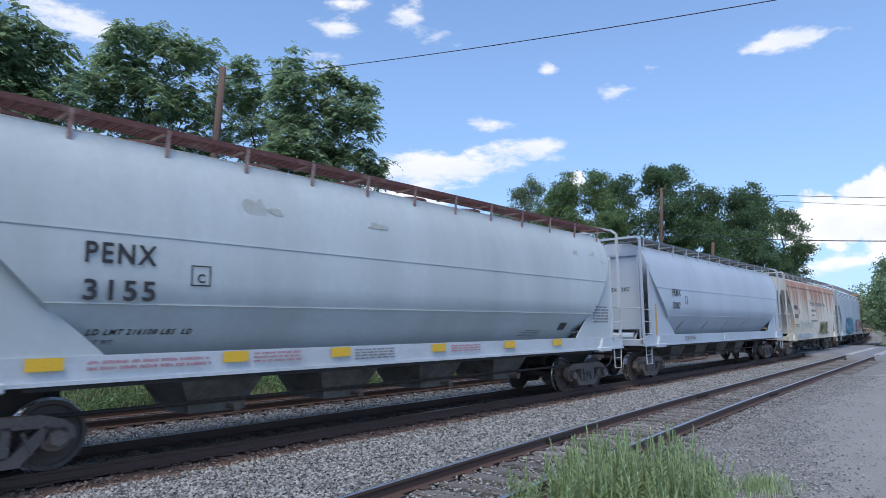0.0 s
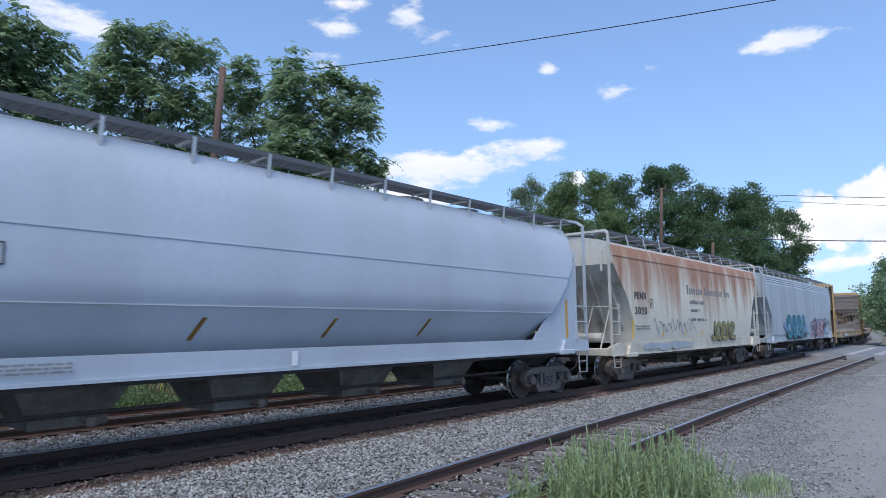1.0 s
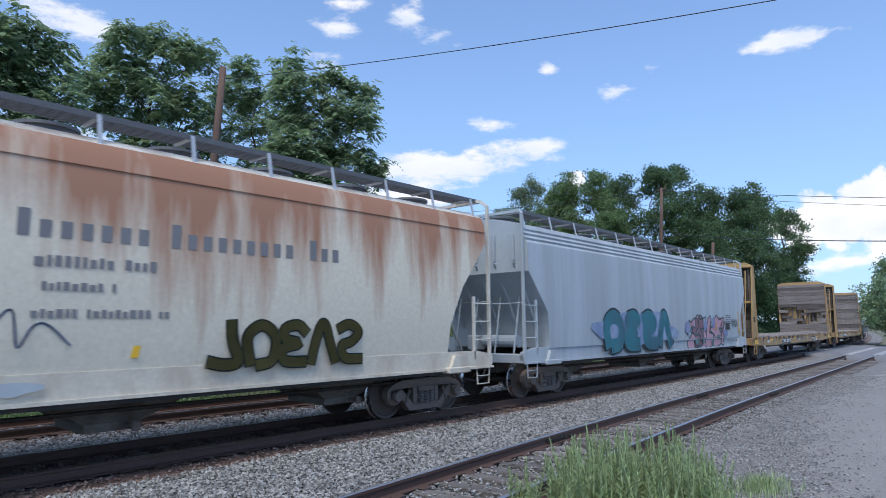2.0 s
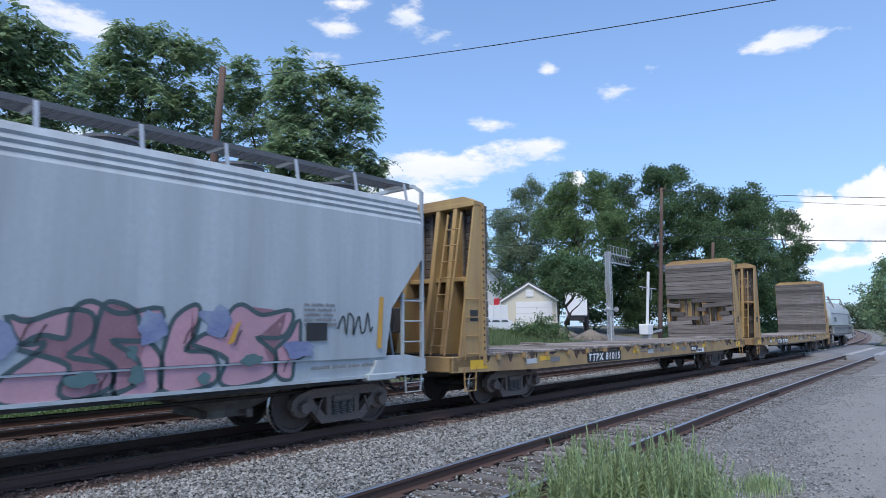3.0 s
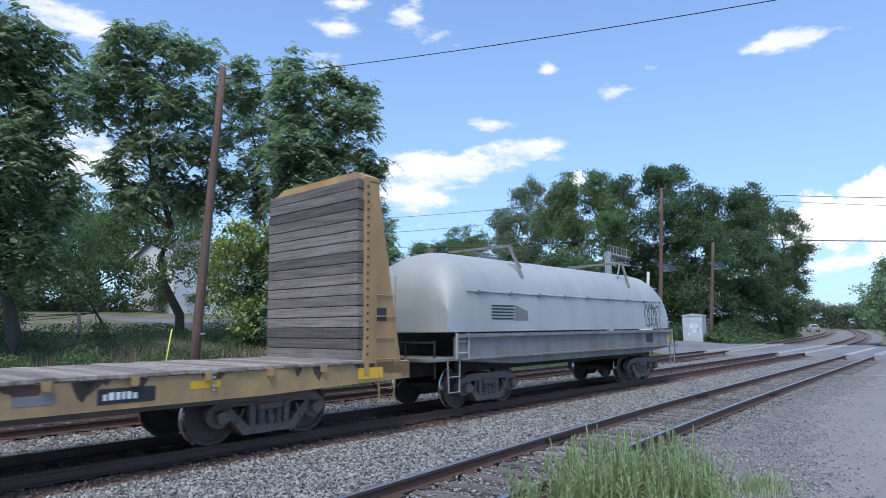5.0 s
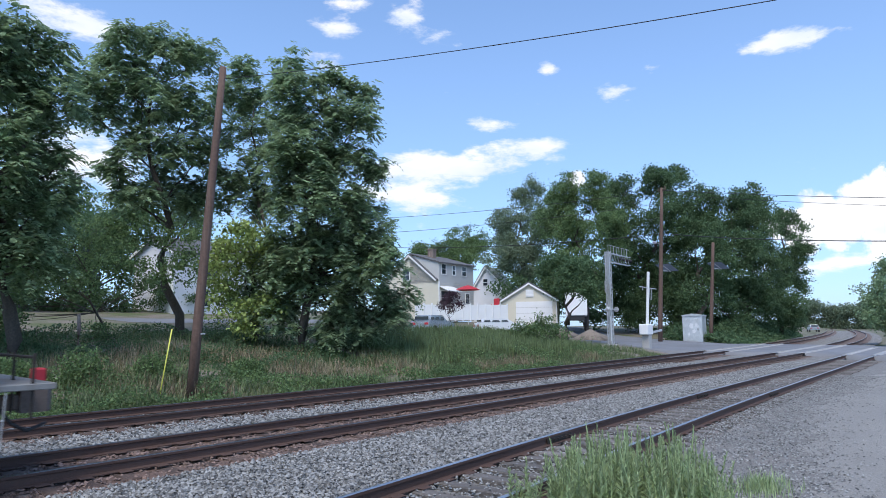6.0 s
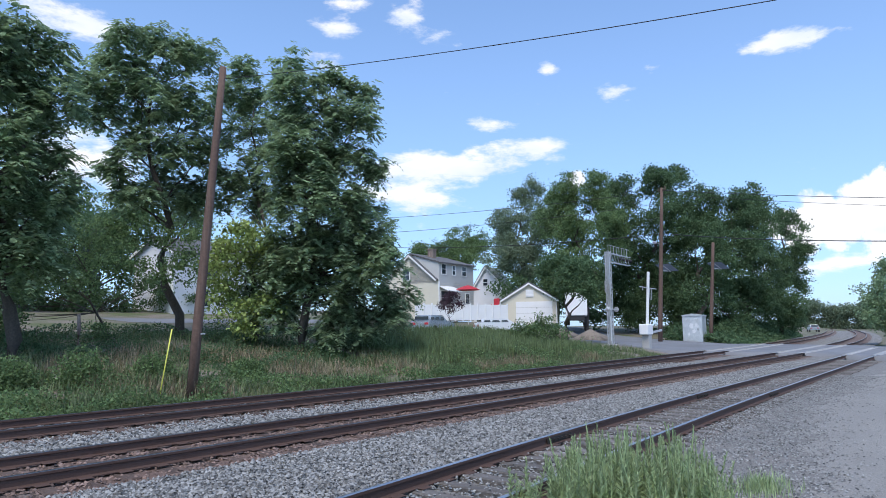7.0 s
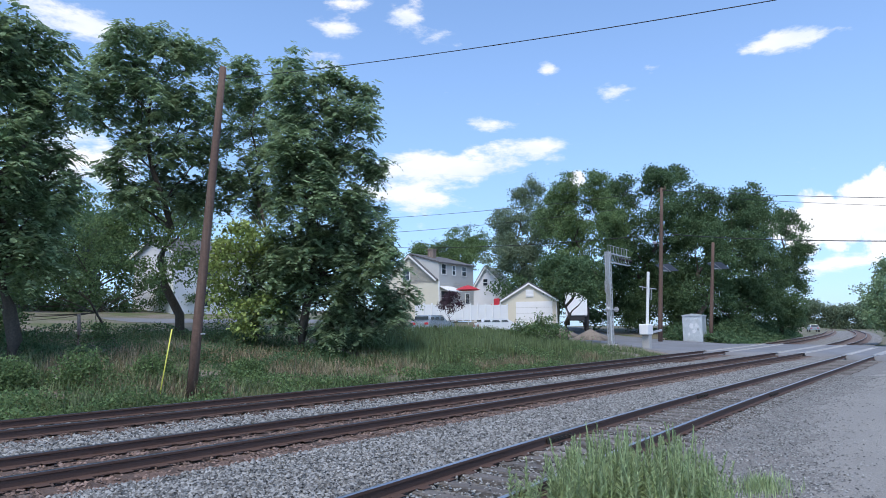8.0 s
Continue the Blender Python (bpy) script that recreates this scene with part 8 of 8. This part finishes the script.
    # white box truck behind the trees
    t = thing("box_truck", pose(66.4, 38.5, 1.9, 0, 0, 30), "white box truck parked under the trees", "truck")
    bm = bmesh.new()
    box(bm, (-3.5, -1.2, 1.1), (3.0, 1.2, 3.7), bevel=0.05)
    part("box", bm, "trim", t)
    bm = bmesh.new()
    box(bm, (-3.4, -0.9, 0.6), (4.6, 0.9, 1.1))
    part("chassis", bm, "black", t)
    bm = bmesh.new()
    prism(bm, [(3.1, 0.6), (3.1, 2.6), (4.2, 2.6), (4.9, 1.6), (5.0, 0.6)], -1.1, 1.1)
    bmesh.ops.recalc_face_normals(bm, faces=bm.faces)
    part("cab", bm, "black", t)
    for x in (-2.3, -1.3, 3.8):
        for s in (-1, 1):
            bm = bmesh.new()
            lathe(bm, ((0.2, -0.14), (0.48, -0.14), (0.5, 0.0), (0.48, 0.14), (0.2, 0.14)), 16, pose(x, s * 1.0, 0.5, 90))
            part("wheel", bm, "black", t)


build_poles()
build_crossing()
build_houses()


# ---------------------------------------------------------------- loose ballast, last
def build_ballast():
    rs = np.random.RandomState(77)
    ico = np.array([(1, 0, 0), (-1, 0, 0), (0, 1, 0), (0, -1, 0), (0, 0, 1), (0, 0, -1)], float)
    tri = np.array([(0, 2, 4), (2, 1, 4), (1, 3, 4), (3, 0, 4)])   # the buried half is left open

    def stones(name, x, y, z, s, material, label):
        n = len(x)
        v = ico[None] * (s[:, None] * rs.uniform(0.5, 1.35, (n, 6)))[:, :, None]
        a, b = rs.uniform(0, 6.28, n), rs.uniform(-0.7, 0.7, n)
        ca, sa, cb, sb = np.cos(a)[:, None], np.sin(a)[:, None], np.cos(b)[:, None], np.sin(b)[:, None]
        X, Y, Z = v[..., 0] * cb - v[..., 2] * sb, v[..., 1], v[..., 0] * sb + v[..., 2] * cb
        P = np.stack((X * ca - Y * sa + x[:, None], X * sa + Y * ca + y[:, None], Z * 0.8 + z[:, None]), -1)
        F = (np.arange(n) * 6)[:, None, None] + tri[None]
        tagged(part(name, np_mesh(name, P.reshape(-1, 3), F.reshape(-1, 3)), material), label=label, category="ballast", kind="stuff")

    def field(n, x0, x1, lo, hi):
        x = x0 + (x1 - x0) * rs.uniform(0, 1, n) ** 1.5
        return x, lo(x) + (hi(x) - lo(x)) * rs.uniform(0, 1, n)
    # between the siding and the main track
    x, y = field(88000, 1.0, 38.0, lambda x: siding_y(x) + 0.95, lambda x: line_y(x) - 1.5)
    stones("ballast", x, y, -0.2 + rs.uniform(-0.025, 0.03, len(x)), rs.uniform(0.016, 0.036, len(x)), "stone", "loose grey crushed stone between the tracks")
    x, y = field(30000, 1.0, 34.0, lambda x: line_y(x) + 0.9, lambda x: line_y(x) + far_off(x) - 0.9)
    stones("ballast", x, y, -0.19 + rs.uniform(-0.02, 0.03, len(x)), rs.uniform(0.022, 0.045, len(x)), "stone", "loose grey crushed stone between the main tracks")
    x, y = field(18000, -1.0, 34.0, lambda x: line_y(x) - 1.62, lambda x: line_y(x) + 0.7)
    stones("rusty_ballast", x, y, -0.212 + rs.uniform(-0.02, 0.025, len(x)), rs.uniform(0.02, 0.04, len(x)), "rusty_stone", "rust-dusted stones between the rails")
    x, y = field(12000, 2.0, 30.0, lambda x: siding_y(x) - 0.72, lambda x: siding_y(x) + 0.72)
    stones("rusty_ballast", x, y, -0.29 + rs.uniform(-0.03, 0.05, len(x)), rs.uniform(0.015, 0.032, len(x)), "stone", "small stones between the siding rails")
    x, y = field(46000, 4.0, 30.0, lambda x: edge_y(x) - 1.9 + 0 * x, lambda x: siding_y(x) - 0.95)
    e = edge_y(x)
    keep = rs.uniform(0, 1, len(x)) < np.where(y > e + 0.3, 1.0, np.clip(1 - (e + 0.3 - y) / 2.2, 0, 1) ** 1.6)
    x, y = x[keep], y[keep]
    stones("fine_gravel", x, y, -0.215 + rs.uniform(-0.01, 0.012, len(x)), rs.uniform(0.008, 0.024, len(x)), "stone", "fine grey gravel beside the siding")
    x, y = field(14000, -1.0, 32.0, lambda x: line_y(x) + far_off(x) - 1.5, lambda x: line_y(x) + far_off(x) + 0.75)
    stones("rusty_ballast", x, y, -0.2 + rs.uniform(-0.02, 0.025, len(x)), rs.uniform(0.02, 0.04, len(x)), "rusty_stone", "rust-dusted stones between the far rails")
    x, y = field(6000, 1.0, 34.0, lambda x: line_y(x) + far_off(x) + 0.85, lambda x: line_y(x) + far_off(x) + 2.0)
    stones("ballast", x, y, -0.2 + rs.uniform(-0.05, 0.03, len(x)), rs.uniform(0.02, 0.045, len(x)), "stone", "loose grey stone at the foot of the bank")


build_ballast()


def train_rows(s, base):
    """Poses of a car whose middle is s metres along the line at 1.5 s and whose trucks stand base apart."""
    rows = []
    for k in range(41):
        t = k * 0.2
        c = s - SPEED * (t - 1.5) + 0.5 * max(0.0, min(t, 6.5) - 4.2) ** 2
        a, b = on_line(c - base / 2)[0], on_line(c + base / 2)[0]
        d = b - a
        m = (a + b) / 2
        rows.append((t, pose(m.x, m.y, 0, 0, 0, math.degrees(math.atan2(d.y, d.x)))))
    return rows


def motions():
    for car, s, base in TRAIN:
        walk(car, train_rows(s, base))
    turn = math.degrees(SPEED / FPS / 0.46)
    for w in WHEELS:
        p = w.location.copy()
        walk(w, [(k / FPS, pose(p.x, p.y, p.z, 0, -turn * k, 0)) for k in range(8 * FPS + 1)])


motions()
